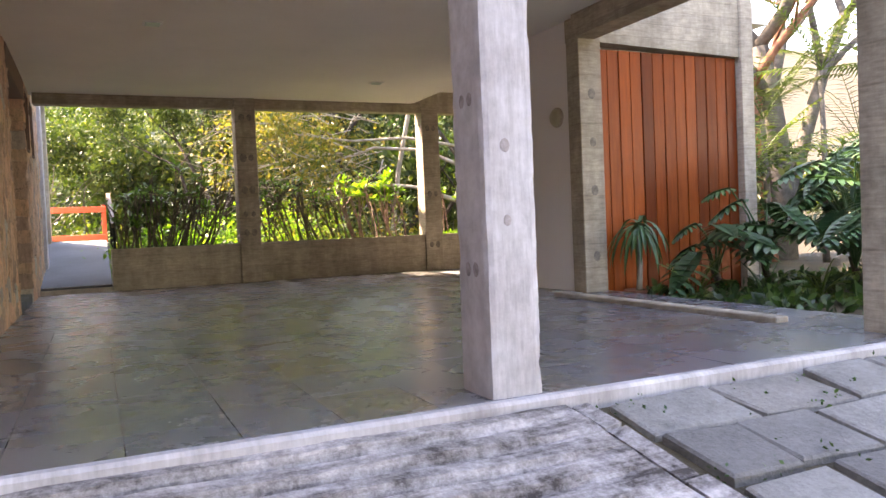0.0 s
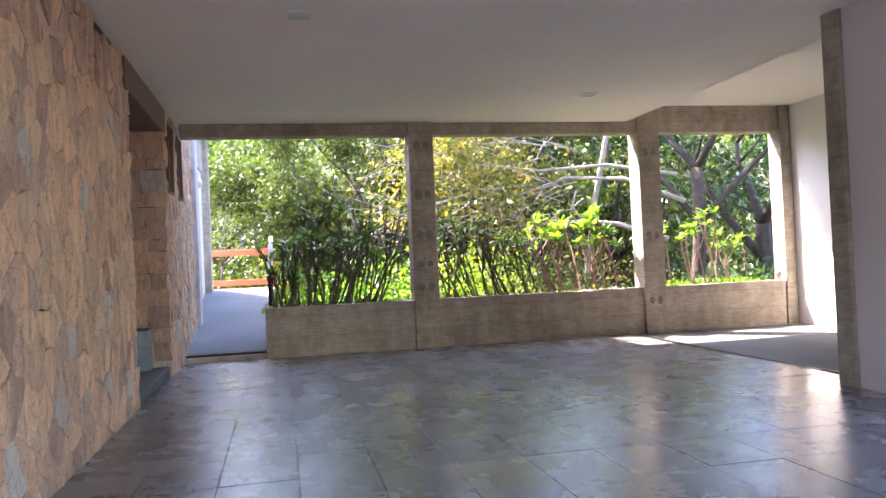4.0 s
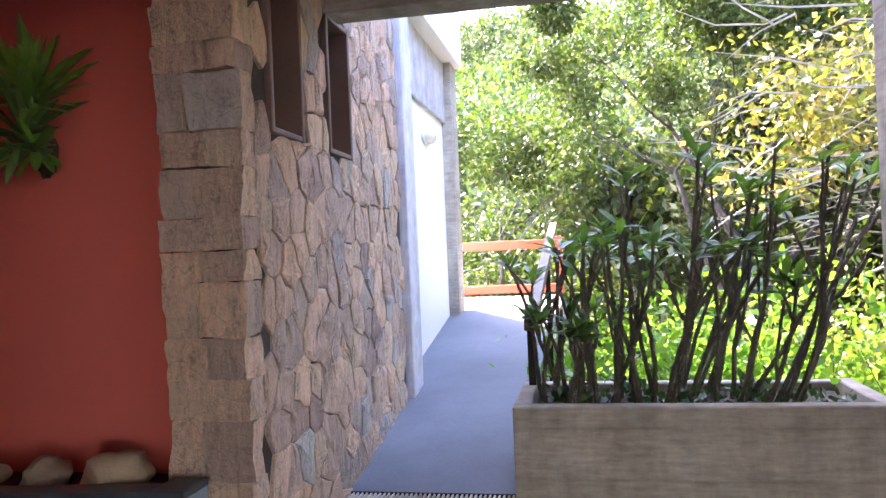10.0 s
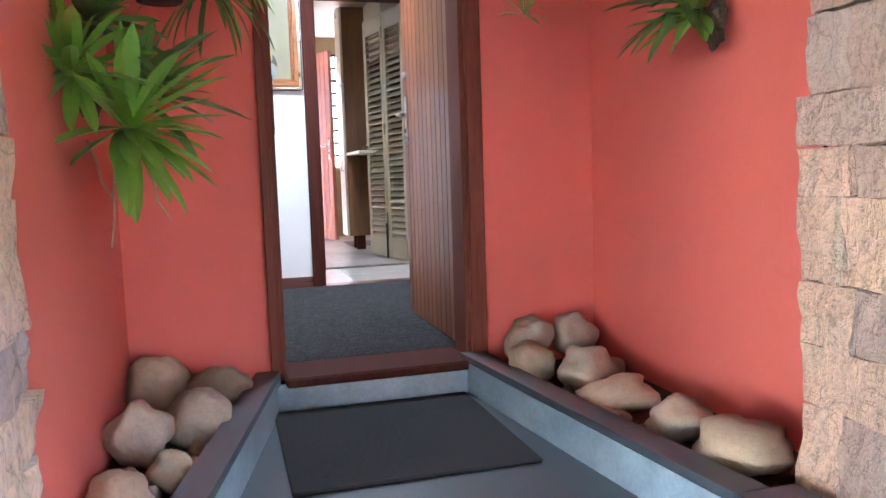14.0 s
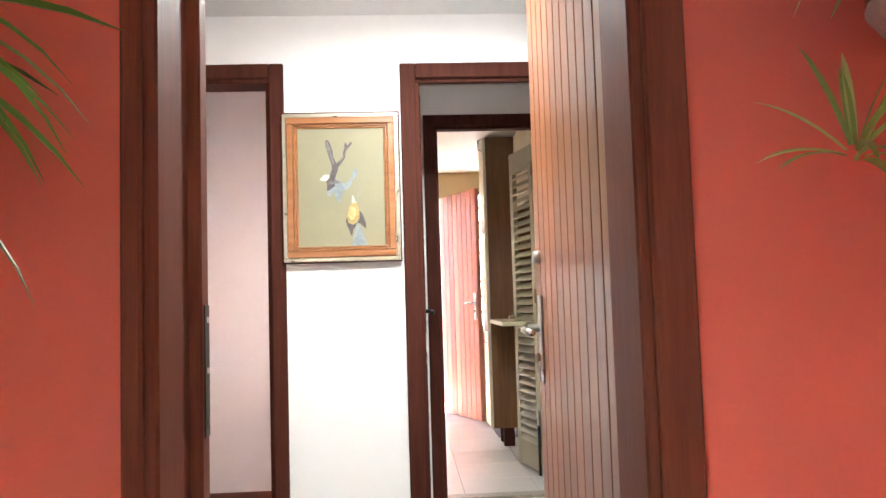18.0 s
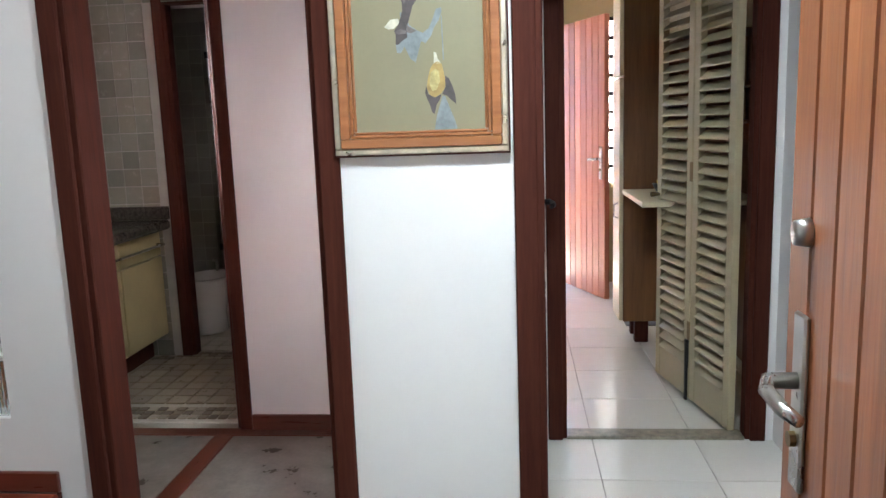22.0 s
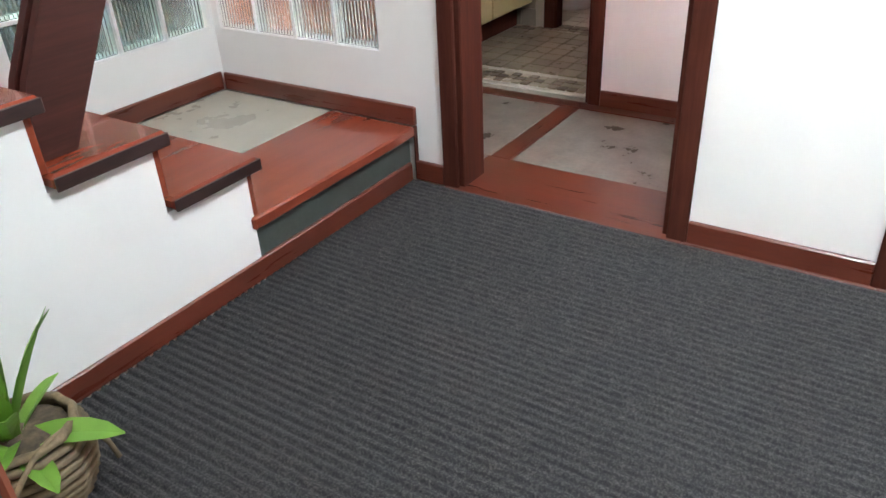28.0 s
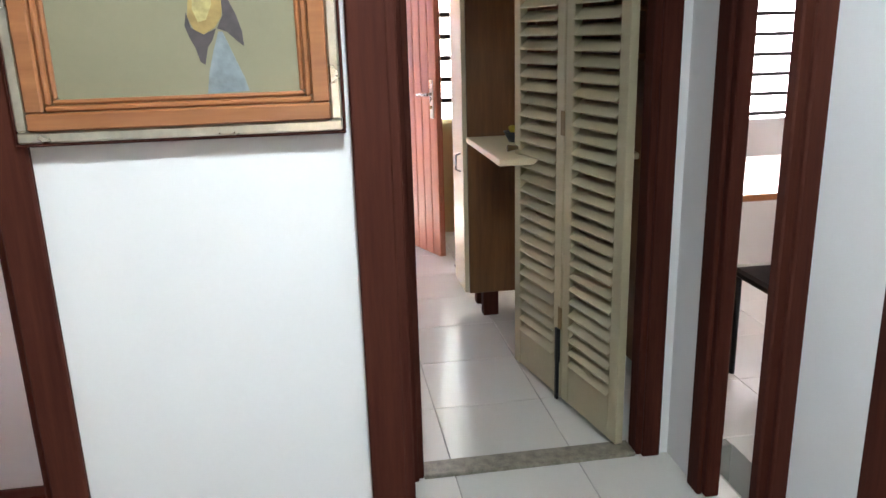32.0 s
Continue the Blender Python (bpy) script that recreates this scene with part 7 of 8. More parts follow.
part("towel_bar", G().tube([(-6.85, 10.858, 1.12), (-6.85, 10.905, 1.12), (-6.0, 10.905, 1.12), (-6.0, 10.858, 1.12)], 0.007, 8), STEEL, vt, smooth=True)
part("countertop", box(-6.905, -5.92, 10.13, 10.93, 1.205, 1.26, 0.012), plain("dark_speckled_granite", (0.07, 0.06, 0.05), 0.2, var=0.5, scale=60, fine=220, relief=0), vt, "dark speckled granite top")
part("backsplash", box(-6.908, -6.888, 10.13, 10.93, 1.261, 1.34, 0.004), bpy.data.materials["dark_speckled_granite"], vt)
part("basin", G().lathe([(0.15, 0.0), (0.17, 0.004), (0.16, 0.006)], 20, (-6.3, 10.5, 1.26)), STEEL, vt, smooth=True)
part("tap", G().tube([(-6.3, 10.25, 1.26), (-6.3, 10.25, 1.38), (-6.3, 10.30, 1.41), (-6.3, 10.38, 1.39)], 0.011, 8), STEEL, vt, smooth=True)
CER = plain("white_sanitary_ceramic", (0.70, 0.69, 0.66), 0.12, var=0.03, relief=0)
def pan(name, label, x, y, tank):
    p = thing(name, label, "toilet" if tank else "bidet", (x, y, FL))
    g = G().lathe([(0.0, 0.0), (0.11, 0.0), (0.10, 0.12), (0.13, 0.26), (0.175, 0.36), (0.18, 0.385), (0.15, 0.385), (0.12, 0.30), (0.0, 0.24)], 22)
    g.v = [(a * 1.3, b, c) for a, b, c in g.v]
    part("bowl", g.moved(Matrix.Translation((x, y, FL + 0.003))), CER, p, smooth=True)
    if tank:
        s = G().lathe([(0.12, 0.387), (0.185, 0.387), (0.19, 0.40), (0.12, 0.402)], 22)
        s.v = [(a * 1.3, b, c) for a, b, c in s.v]
        part("seat", s.moved(Matrix.Translation((x, y, FL + 0.003))), CER, p, smooth=True)
    else:
        part("tap", G().tube([(x - 0.17, y, FL + 0.385), (x - 0.17, y, FL + 0.46), (x - 0.12, y, FL + 0.47)], 0.01, 8), STEEL, p, smooth=True)
pan("bidet", "white ceramic bidet on the tiled floor", -7.50, 10.88, False)
pan("toilet_bowl", "white ceramic toilet on the tiled floor", -8.05, 11.05, True)
sr = thing("shower_rail", "steel shower rail on the tiled wall", "shower", (-8.46, 10.6, 0.85))
part("rail", G().tube([(-8.46, 10.62, 0.82), (-8.46, 10.62, 2.36)], 0.010, 8), STEEL, sr, smooth=True)
part("bracket", box(-8.491, -8.44, 10.60, 10.64, 2.33, 2.38, 0.003), BLACK, sr)
part("bracket", box(-8.491, -8.44, 10.60, 10.64, 0.82, 0.87, 0.003), BLACK, sr)
tp = thing("shower_taps", "pair of steel shower taps on the tiles", "taps", (-8.47, 10.78, 1.70))
for dy in (-0.06, 0.06):
    part("tap", G().tube([(-8.491, 10.78 + dy, 1.70), (-8.44, 10.78 + dy, 1.70)], [0.012, 0.022], 10), STEEL, tp, smooth=True)
sd = thing("soap_dish", "white ceramic soap dish on the tiles", "soap dish", (-8.47, 10.70, 1.30))
part("dish", box(-8.491, -8.40, 10.63, 10.77, 1.25, 1.27, 0.006), CER, sd)
part("back", box(-8.491, -8.478, 10.63, 10.77, 1.271, 1.42, 0.004), CER, sd)

# bottles on the vanity
for x, r, h, c, what in ((-6.62, 0.028, 0.13, (0.03, 0.10, 0.42), "blue plastic bottle"), (-6.52, 0.022, 0.09, (0.55, 0.52, 0.45), "small pale bottle")):
    bo = thing("bottle", what + " standing on the vanity top", "bottle", (x, 10.66, 1.263), "bottles on the vanity")
    part("body", G().lathe([(0.0, 0.0), (r, 0.002), (r, h * 0.72), (r * 0.45, h * 0.85), (0.0, h * 0.86)], 14, (x, 10.66, 1.263)), plain(what.replace(" ", "_"), c, 0.3), bo, smooth=True)
    part("cap", G().lathe([(0.0, h * 0.861), (r * 0.5, h * 0.861), (r * 0.5, h), (0.0, h + 0.002)], 12, (x, 10.66, 1.263)), WHITE, bo, smooth=True)


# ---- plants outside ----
# brighter leaf copy, sunlight put into its greens
SUNNY = leaf_mat("sun_tinted_green_leaf", [(0.0, (0.04, 0.08, 0.02)), (0.5, (0.09, 0.15, 0.035)), (0.9, (0.17, 0.22, 0.06)), (1.0, (0.24, 0.26, 0.08))], 0.4, 0.45)
MIDG = leaf_mat("mid_green_leaf", [(0.0, (0.022, 0.048, 0.012)), (0.5, (0.055, 0.098, 0.020)), (0.88, (0.11, 0.155, 0.033)), (1.0, (0.20, 0.22, 0.06))], 0.5, 0.38)
YELLOWG = leaf_mat("yellow_green_leaf", [(0.0, (0.07, 0.10, 0.025)), (0.4, (0.14, 0.16, 0.035)), (0.75, (0.25, 0.215, 0.045)), (1.0, (0.36, 0.26, 0.09))], 0.45, 0.42)
FOREST = leaf_mat("forest_leaf", [(0.0, (0.025, 0.045, 0.018)), (0.5, (0.058, 0.092, 0.034)), (0.85, (0.115, 0.145, 0.058)), (1.0, (0.22, 0.22, 0.12))], 0.45, 0.36)
# darker leaf copy, shade put into its greens
DARKL = leaf_mat("shade_tinted_leaf", [(0.0, (0.015, 0.045, 0.015)), (0.6, (0.035, 0.09, 0.025)), (1.0, (0.08, 0.15, 0.05))], 0.4, 0.3)
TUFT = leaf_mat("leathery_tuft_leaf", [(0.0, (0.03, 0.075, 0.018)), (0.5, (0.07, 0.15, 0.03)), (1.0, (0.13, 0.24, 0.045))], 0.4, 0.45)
# fresh green with sunlight put into the colour
BRIGHT = leaf_mat("fresh_sunlit_leaf", [(0.0, (0.07, 0.17, 0.02)), (0.6, (0.13, 0.28, 0.03)), (1.0, (0.23, 0.36, 0.05))], 0.35, 0.5)
MONST = leaf_mat("split_leaf_green", [(0.0, (0.03, 0.085, 0.04)), (0.6, (0.055, 0.14, 0.065)), (1.0, (0.10, 0.20, 0.09))], 0.35, 0.2)
BARK = plain("mottled_grey_bark", (0.17, 0.15, 0.13), 0.95, var=0.5, scale=5, fine=40, relief=0.9, dist=0.02)
PALEB = plain("pale_smooth_bark", (0.36, 0.32, 0.26), 0.9, var=0.3, scale=7, fine=50, relief=0.5, dist=0.01)
DARKB = plain("dark_wet_bark", (0.06, 0.047, 0.038), 0.95, var=0.5, scale=8, fine=50, relief=0.9, dist=0.02)
TANB = plain("tan_twig_bark", (0.19, 0.145, 0.095), 0.9, var=0.4, scale=12, relief=0.5)
REDB = plain("peeling_red_bark", (0.30, 0.13, 0.08), 0.9, var=0.45, scale=9, fine=50, relief=0.9, dist=0.02)
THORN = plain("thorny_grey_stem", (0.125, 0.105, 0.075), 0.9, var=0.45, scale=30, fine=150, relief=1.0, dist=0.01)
# paler pinkish copy of the stem, coloured as if the sun were on it
PINKS = plain("pinkish_sunlit_stem", (0.33, 0.21, 0.19), 0.9, var=0.45, scale=30, fine=150, relief=1.0, dist=0.01)


def leaves_at(g, spots, n, size, rs, long=2.2, down=0.35):
    """n small pointed blades scattered in the clumps (centre, radius)."""
    c = rs.integers(0, len(spots), n)
    ce = np.array([s[0] for s in spots])[c]
    ra = np.array([s[1] for s in spots])[c]
    d = rs.normal(size=(n, 3))
    d /= np.linalg.norm(d, axis=1)[:, None]
    p = ce + d * (ra * rs.uniform(0.25, 1.0, n) ** 0.6)[:, None] * np.array([1, 1, 0.75])
    w = rs.normal(size=(n, 3)) + d * 0.7
    w[:, 2] -= down
    w /= np.linalg.norm(w, axis=1)[:, None]
    s = np.cross(w, rs.normal(size=(n, 3)))
    s /= np.linalg.norm(s, axis=1)[:, None] + 1e-9
    l = (size * rs.uniform(0.55, 1.3, n))[:, None]
    k = l / long / 2
    vs = np.stack([p, p + w * l * 0.45 + s * k, p + w * l, p + w * l * 0.45 - s * k], 1).reshape(-1, 3)
    o = len(g.v)
    g.v += [tuple(v) for v in vs.tolist()]
    g.f += [(o + 4 * i, o + 4 * i + 1, o + 4 * i + 2, o + 4 * i + 3) for i in range(n)]
    return g


def limb(g, p, d, length, r, rnd, depth, tips, up=0.15, fork=3, wild=0.5):
    pts, rs, q, w = [Vector(p)], [r], Vector(p), Vector(d).normalized()
    for i in range(4):
        w = (w + Vector((rnd.uniform(-1, 1), rnd.uniform(-1, 1), rnd.uniform(-0.6, 0.9))) * wild * 0.35 + Vector((0, 0, up * 0.4))).normalized()
        q = q + w * (length / 4)
        pts.append(q.copy())
        rs.append(r * (1 - 0.14 * (i + 1)))
    g.tube(pts, rs, 7 if r > 0.03 else 5)
    if depth == 0:
        tips.append((tuple(pts[-1]), length))
        tips.append((tuple(pts[2]), length * 0.8))
        return
    for k in range(fork):
        a = pts[-1] if k < 2 else pts[rnd.choice((2, 3))]
        e = (w + Vector((rnd.uniform(-1, 1), rnd.uniform(-1, 1), rnd.uniform(-0.5, 0.7))) * (0.55 + wild)).normalized()
        limb(g, a, e, length * rnd.uniform(0.6, 0.8), rs[-1] * 0.72, rnd, depth - 1, tips, up, fork, wild)


def tree(label, at, height, r, n, size, seed, bark, leaf, depth=3, lean=(0, 0, 1), up=0.15, fork=3, wild=0.5, puff=0.55, first=0.35, long=2.2, group=""):
    rnd, rs = random.Random(seed), np.random.default_rng(seed)
    tr = thing("tree", label, "tree", at, group)
    g, tips = G(), []
    p, w = Vector(at), Vector(lean).normalized()
    pts, radii = [p - Vector((0, 0, 0.4))], [r * 1.35]
    for i in range(4):
        p = p + w * height * first / 4
        w = (w + Vector((rnd.uniform(-0.12, 0.12), rnd.uniform(-0.12, 0.12), 0.03))).normalized()
        pts.append(p.copy())
        radii.append(r * (1 - 0.08 * i))
    g.tube(pts, radii, 9)
    for k in range(fork + 1):
        a = 2 * math.pi * k / (fork + 1) + rnd.uniform(-0.5, 0.5)
        limb(g, pts[-1] if k % 2 else pts[-2], (math.cos(a) * 0.8 + w.x, math.sin(a) * 0.8 + w.y, 0.8), height * 0.26, r * 0.55, rnd, depth - 1, tips, up, fork, wild)
    part("trunk", g, bark, tr, smooth=True)
    part("crown", leaves_at(G(), [(t, l * puff) for t, l in tips], n, size, rs, long), leaf, tr, kind="stuff")
    return tr


# wooded slope far behind and an added unseen ring in front: a few trees, each repeated
far = [tree("leafy forest tree of the wooded slope and the added front ring", (0, 0, 0), 8.5, 0.17, 5200, 0.23, 40 + k, (BARK, DARKB, PALEB, BARK)[k], (FOREST, MIDG, FOREST, MIDG)[k], 3, puff=0.9, first=0.30, long=1.7, group="forest trees") for k in range(4)]
rnd = random.Random(77)
spots = []
for j in range(9):
    for i in range(15):
        y = 29 + j * 5.0 + rnd.uniform(-2, 2)
        x = -0.30 * (y - 4) - 1 + (i + rnd.uniform(-0.4, 0.4)) * (0.30 + 0.62) * (y - 4) / 14
        spots.append((x, y))
for i in range(10):
    spots.append((27 + i * 2.2 + rnd.uniform(-1, 1), 17 + rnd.uniform(-3, 9) - 0.6 * i))
# unseen ring of trees round the drive, added to cut the front skylight
for i in range(34):
    a = radians(200 + 190 * i / 33)
    spots.append((2 + 19 * math.cos(a) + rnd.uniform(-2, 2), 5 + 17 * math.sin(a) + rnd.uniform(-2, 2)))
far_at = []
for k, (x, y) in enumerate(spots):
    s = rnd.uniform(0.75, 1.25) if y > 6 else rnd.uniform(1.2, 1.6)
    m = pose(x, y, ground_z(x, y) - 0.2, 0, 0, rnd.uniform(0, 360)) @ Matrix.Diagonal((s, s, s * rnd.uniform(0.85, 1.15), 1))
    v = rnd.choice((0, 0, 1, 1, 2, 3))
    if v in far_at or len(far_at) == 4:
        copy_thing(far[v], m)
    else:
        far_at.append(v)
        far[v].matrix_basis = m
for v in range(4):
    if v not in far_at:
        far[v].matrix_basis = pose(-6 + 5 * v, 31, ground_z(-6 + 5 * v, 31))

# trees just behind the planters
tree("large fine-leaved green tree behind the planters", (2.4, 21.5, ground_z(2.4, 21.5)), 8.6, 0.13, 52000, 0.098, 5, DARKB, MIDG, 4, (-0.10, 0, 1), 0.06, 3, 0.6, 0.62, 0.36)
tree("broad green tree beyond the red railing", (-1.6, 25.0, ground_z(-1.6, 25)), 8.0, 0.12, 26000, 0.11, 12, BARK, MIDG, 4, (0.05, 0, 1), 0.05, 3, 0.6, 0.7, 0.3)
tree("yellowing tree with long bare pale twigs", (3.5, 18.4, ground_z(3.5, 18.4)), 4.4, 0.05, 6200, 0.10, 8, TANB, YELLOWG, 3, (0.0, -0.02, 1), 0.05, 4, 0.5, 0.75, 0.62)
tree("slender pale-trunked forest tree", (4.92, 18.5, ground_z(4.92, 18.5)), 10.5, 0.05, 7000, 0.14, 15, PALEB, FOREST, 3, (0.0, 0, 1), 0.1, 3, 0.5, 0.6, 0.62)
tree("slender brown-barked tree in the undergrowth", (4.22, 18.9, ground_z(4.22, 18.9)), 8.5, 0.085, 8000, 0.14, 18, DARKB, FOREST, 3, (0.03, 0, 1), 0.1, 3, 0.5, 0.7, 0.60)
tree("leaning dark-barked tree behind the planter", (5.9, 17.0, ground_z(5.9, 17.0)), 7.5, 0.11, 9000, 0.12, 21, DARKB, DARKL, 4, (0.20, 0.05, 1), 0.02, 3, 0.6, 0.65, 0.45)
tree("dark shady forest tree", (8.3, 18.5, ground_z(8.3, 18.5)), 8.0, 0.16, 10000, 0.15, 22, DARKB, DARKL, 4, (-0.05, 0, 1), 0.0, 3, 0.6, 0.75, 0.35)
tree("dark shady forest tree", (6.6, 22.5, ground_z(6.6, 22.5)), 8.5, 0.15, 10000, 0.17, 23, DARKB, FOREST, 4, (0, 0, 1), 0.0, 3, 0.6, 0.75, 0.35)
tree("dark shady forest tree", (3.6, 24.5, ground_z(3.6, 24.5)), 8.5, 0.15, 10000, 0.17, 24, DARKB, FOREST, 4, (0, 0, 1), 0.0, 3, 0.6, 0.75, 0.35)
# fallen pale branches across the trunks
fb = thing("bare_branch", "pale bare branch lying across the forest trunks", "branch", (4.4, 18.3, 0.4))
for pts, r in ((((5.75, 17.2, 1.05), (5.2, 17.7, 1.32), (4.8, 18.0, 1.40), (4.1, 18.2, 1.38), (3.2, 18.3, 1.32)), 0.045), (((6.0, 17.1, 1.6), (5.3, 17.6, 2.0), (4.5, 18.0, 2.08), (3.8, 18.2, 1.85), (2.9, 18.4, 1.45)), 0.04), (((5.9, 17.1, 2.0), (5.0, 17.6, 2.22), (4.1, 18.0, 2.20), (3.0, 18.2, 2.35)), 0.032), (((4.9, 18.35, 1.4), (4.7, 18.3, 1.65), (4.78, 18.3, 1.9)), 0.025), (((3.9, 18.1, 1.36), (3.0, 18.0, 1.0), (2.4, 17.9, 0.8)), 0.02), (((4.0, 18.1, 2.0), (3.0, 17.9, 1.9), (2.0, 17.8, 1.6)), 0.02)):
    part("limb", G().tube(pts, [r * (1 - 0.16 * i) for i in range(len(pts))], 7), PALEB, fb, smooth=True)
rnd = random.Random(31)
g = G()
for i in range(150):
    p = Vector((rnd.uniform(1.6, 4.6), rnd.uniform(16.8, 18.6), rnd.uniform(1.0, 3.0)))
    d = Vector((rnd.uniform(-1, -0.3), rnd.uniform(-0.3, 0.3), rnd.uniform(-0.45, 0.35)))
    l = rnd.uniform(0.5, 1.3)
    g.tube([p, p + d * l * 0.5 + Vector((0, 0, rnd.uniform(-0.08, 0.08))), p + d * l], [0.011, 0.008, 0.003], 4)
part("twig_tangle", g, PALEB, fb, kind="stuff")

# bushes and undergrowth
def bush(label, at, size, n, leaf_size, leaf, seed, stems=9):
    rnd, rs = random.Random(seed), np.random.default_rng(seed)
    b = thing("bush", label, "bush", at)
    g, tips = G(), []
    for k in range(stems):
        a = 2 * math.pi * k / stems
        limb(g, at, (math.cos(a) * 0.7, math.sin(a) * 0.7, 1), size * 0.55, 0.014, rnd, 1, tips, 0.1, 3, 0.6)
    part("stems", g, DARKB, b)
    part("leaves", leaves_at(G(), [(t, size * 0.22) for t, l in tips], n, leaf_size, rs), leaf, b, kind="stuff")


# each bush's leaf colour carries its sun or shade
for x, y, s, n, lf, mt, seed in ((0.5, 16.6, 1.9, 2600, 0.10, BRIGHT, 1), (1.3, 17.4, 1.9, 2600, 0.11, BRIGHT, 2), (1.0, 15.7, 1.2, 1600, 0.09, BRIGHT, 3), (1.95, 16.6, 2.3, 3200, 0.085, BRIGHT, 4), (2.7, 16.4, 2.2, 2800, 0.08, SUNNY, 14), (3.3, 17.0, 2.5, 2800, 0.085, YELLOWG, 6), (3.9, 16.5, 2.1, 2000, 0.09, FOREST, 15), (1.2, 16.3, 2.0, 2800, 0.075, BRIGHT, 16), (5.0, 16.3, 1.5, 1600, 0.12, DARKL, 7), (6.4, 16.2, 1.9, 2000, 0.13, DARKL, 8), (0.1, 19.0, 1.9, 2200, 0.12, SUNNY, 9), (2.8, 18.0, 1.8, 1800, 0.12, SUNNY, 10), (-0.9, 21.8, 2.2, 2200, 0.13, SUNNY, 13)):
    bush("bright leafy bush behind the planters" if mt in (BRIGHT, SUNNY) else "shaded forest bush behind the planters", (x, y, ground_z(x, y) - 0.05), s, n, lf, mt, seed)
rs = np.random.default_rng(4)
n = 700
px, py = rs.uniform(-1, 1, n), rs.uniform(0, 1, n) ** 0.8
sp = []
for a, b in zip(px, py):
    y = 15.3 + b * 17
    x = 2.5 + a * (3.2 + 0.75 * (y - 14)) + 0.02
    if x < 0.3 and y < 20.8:
        continue
    sp.append(((x, y, ground_z(x, y) + 0.15), 0.5))
single("undergrowth", leaves_at(G(), sp, 26000, 0.17, rs, 2.0, -0.4), FOREST, "tangled green undergrowth covering the slope", "undergrowth", kind="stuff")


# crown-of-thorns in the planters
def thorny(g, lf, p, d, length, r, rnd, forks, rosette_n, leaf_l, droop=0.3):
    pts, w = [Vector(p)], Vector(d).normalized()
    n = 7
    for i in range(n):
        w = (w + Vector((rnd.uniform(-0.17, 0.17), rnd.uniform(-0.17, 0.17), 0.07))).normalized()
        pts.append(pts[-1] + w * length / n)
    g.tube(pts, [r * (1 - 0.055 * i) for i in range(n + 1)], 5)
    for i in range(int(length * 85)):
        t = rnd.uniform(0.05, 0.97) * n
        a = pts[int(t)].lerp(pts[int(t) + 1], t - int(t))
        e = Vector((rnd.uniform(-1, 1), rnd.uniform(-1, 1), rnd.uniform(-0.2, 0.5))).normalized()
        s = e.cross(Vector((0.3, 0.2, 1))).normalized() * r * 0.22
        g.add([a + e * r * 0.6 - s, a + e * r * 0.6 + s, a + e * (r * 0.6 + 0.014), a + e * r * 0.6 + Vector((0, 0, r * 0.35))], [(0, 1, 2), (1, 3, 2), (3, 0, 2)])
    for k in range(forks):
        j = rnd.randint(2, 5)
        e = (w + Vector((rnd.uniform(-0.7, 0.7), rnd.uniform(-0.5, 0.5), 0.1))).normalized()
        thorny(g, lf, pts[j], e, length * (1 - j / n) * rnd.uniform(0.7, 1.15), r * 0.75, rnd, 0, rosette_n, leaf_l, droop)
    if rosette_n:
        for i in range(rosette_n):
            a, e = i * 2.4 + rnd.uniform(-0.3, 0.3), rnd.uniform(0.5, 1.5)
            v = w * math.cos(e) + Vector((math.cos(a), math.sin(a), 0.1)) * math.sin(e)
            lf.leaf(pts[-1] - w * rnd.uniform(0, 0.06), v, leaf_l * rnd.uniform(0.6, 1.2), leaf_l * 0.30, droop, 0.2, 3, (0.25, 0.9, 1.0, 0.0), rnd.uniform(-0.4, 0.4))


rnd = random.Random(12)
def thorn_plant(label, x, y, lean, h, r, forks, nr, ll, stem, leaf, group):
    b = thing("thorn_plant", label, "plant", (x, y, 0.42), group)
    g, lf = G(), G()
    thorny(g, lf, (x, y, 0.40), lean, h, r, rnd, forks, nr, ll)
    part("stem", g, stem, b)
    part("leaves", lf, leaf, b, kind="stuff")


for i in range(42):
    u = (i + rnd.uniform(0.0, 1.0)) / 42
    x = 0.03 + 1.05 * u ** 1.15
    h = rnd.uniform(0.40, 0.85) if x < 0.40 else rnd.uniform(0.55, 1.15)
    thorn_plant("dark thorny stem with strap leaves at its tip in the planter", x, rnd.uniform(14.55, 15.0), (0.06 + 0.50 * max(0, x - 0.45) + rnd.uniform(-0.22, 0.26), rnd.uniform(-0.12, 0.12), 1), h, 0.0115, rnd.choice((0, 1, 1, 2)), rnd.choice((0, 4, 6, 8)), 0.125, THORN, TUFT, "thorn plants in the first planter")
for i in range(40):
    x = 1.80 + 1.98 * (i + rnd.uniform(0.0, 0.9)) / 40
    # sun is painted on the right-hand plants: paler stems, brighter leaves
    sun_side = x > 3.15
    thorn_plant("tall thorny stem with a leaf tuft coloured as sunlit in the planter" if sun_side else "leaning dark thorny stem with few leaves in the planter", x, rnd.uniform(14.56, 14.98), (-0.36 + rnd.uniform(-0.2, 0.2) + 0.15 * (x > 3.2), rnd.uniform(-0.1, 0.15), 1), rnd.uniform(0.62, 1.02), 0.0110, rnd.choice((0, 1, 1, 2)), 11 if sun_side else 4, 0.14 if sun_side else 0.10, PINKS if x > 2.9 else THORN, BRIGHT if x > 2.6 else TUFT, "thorn plants in the middle planter")
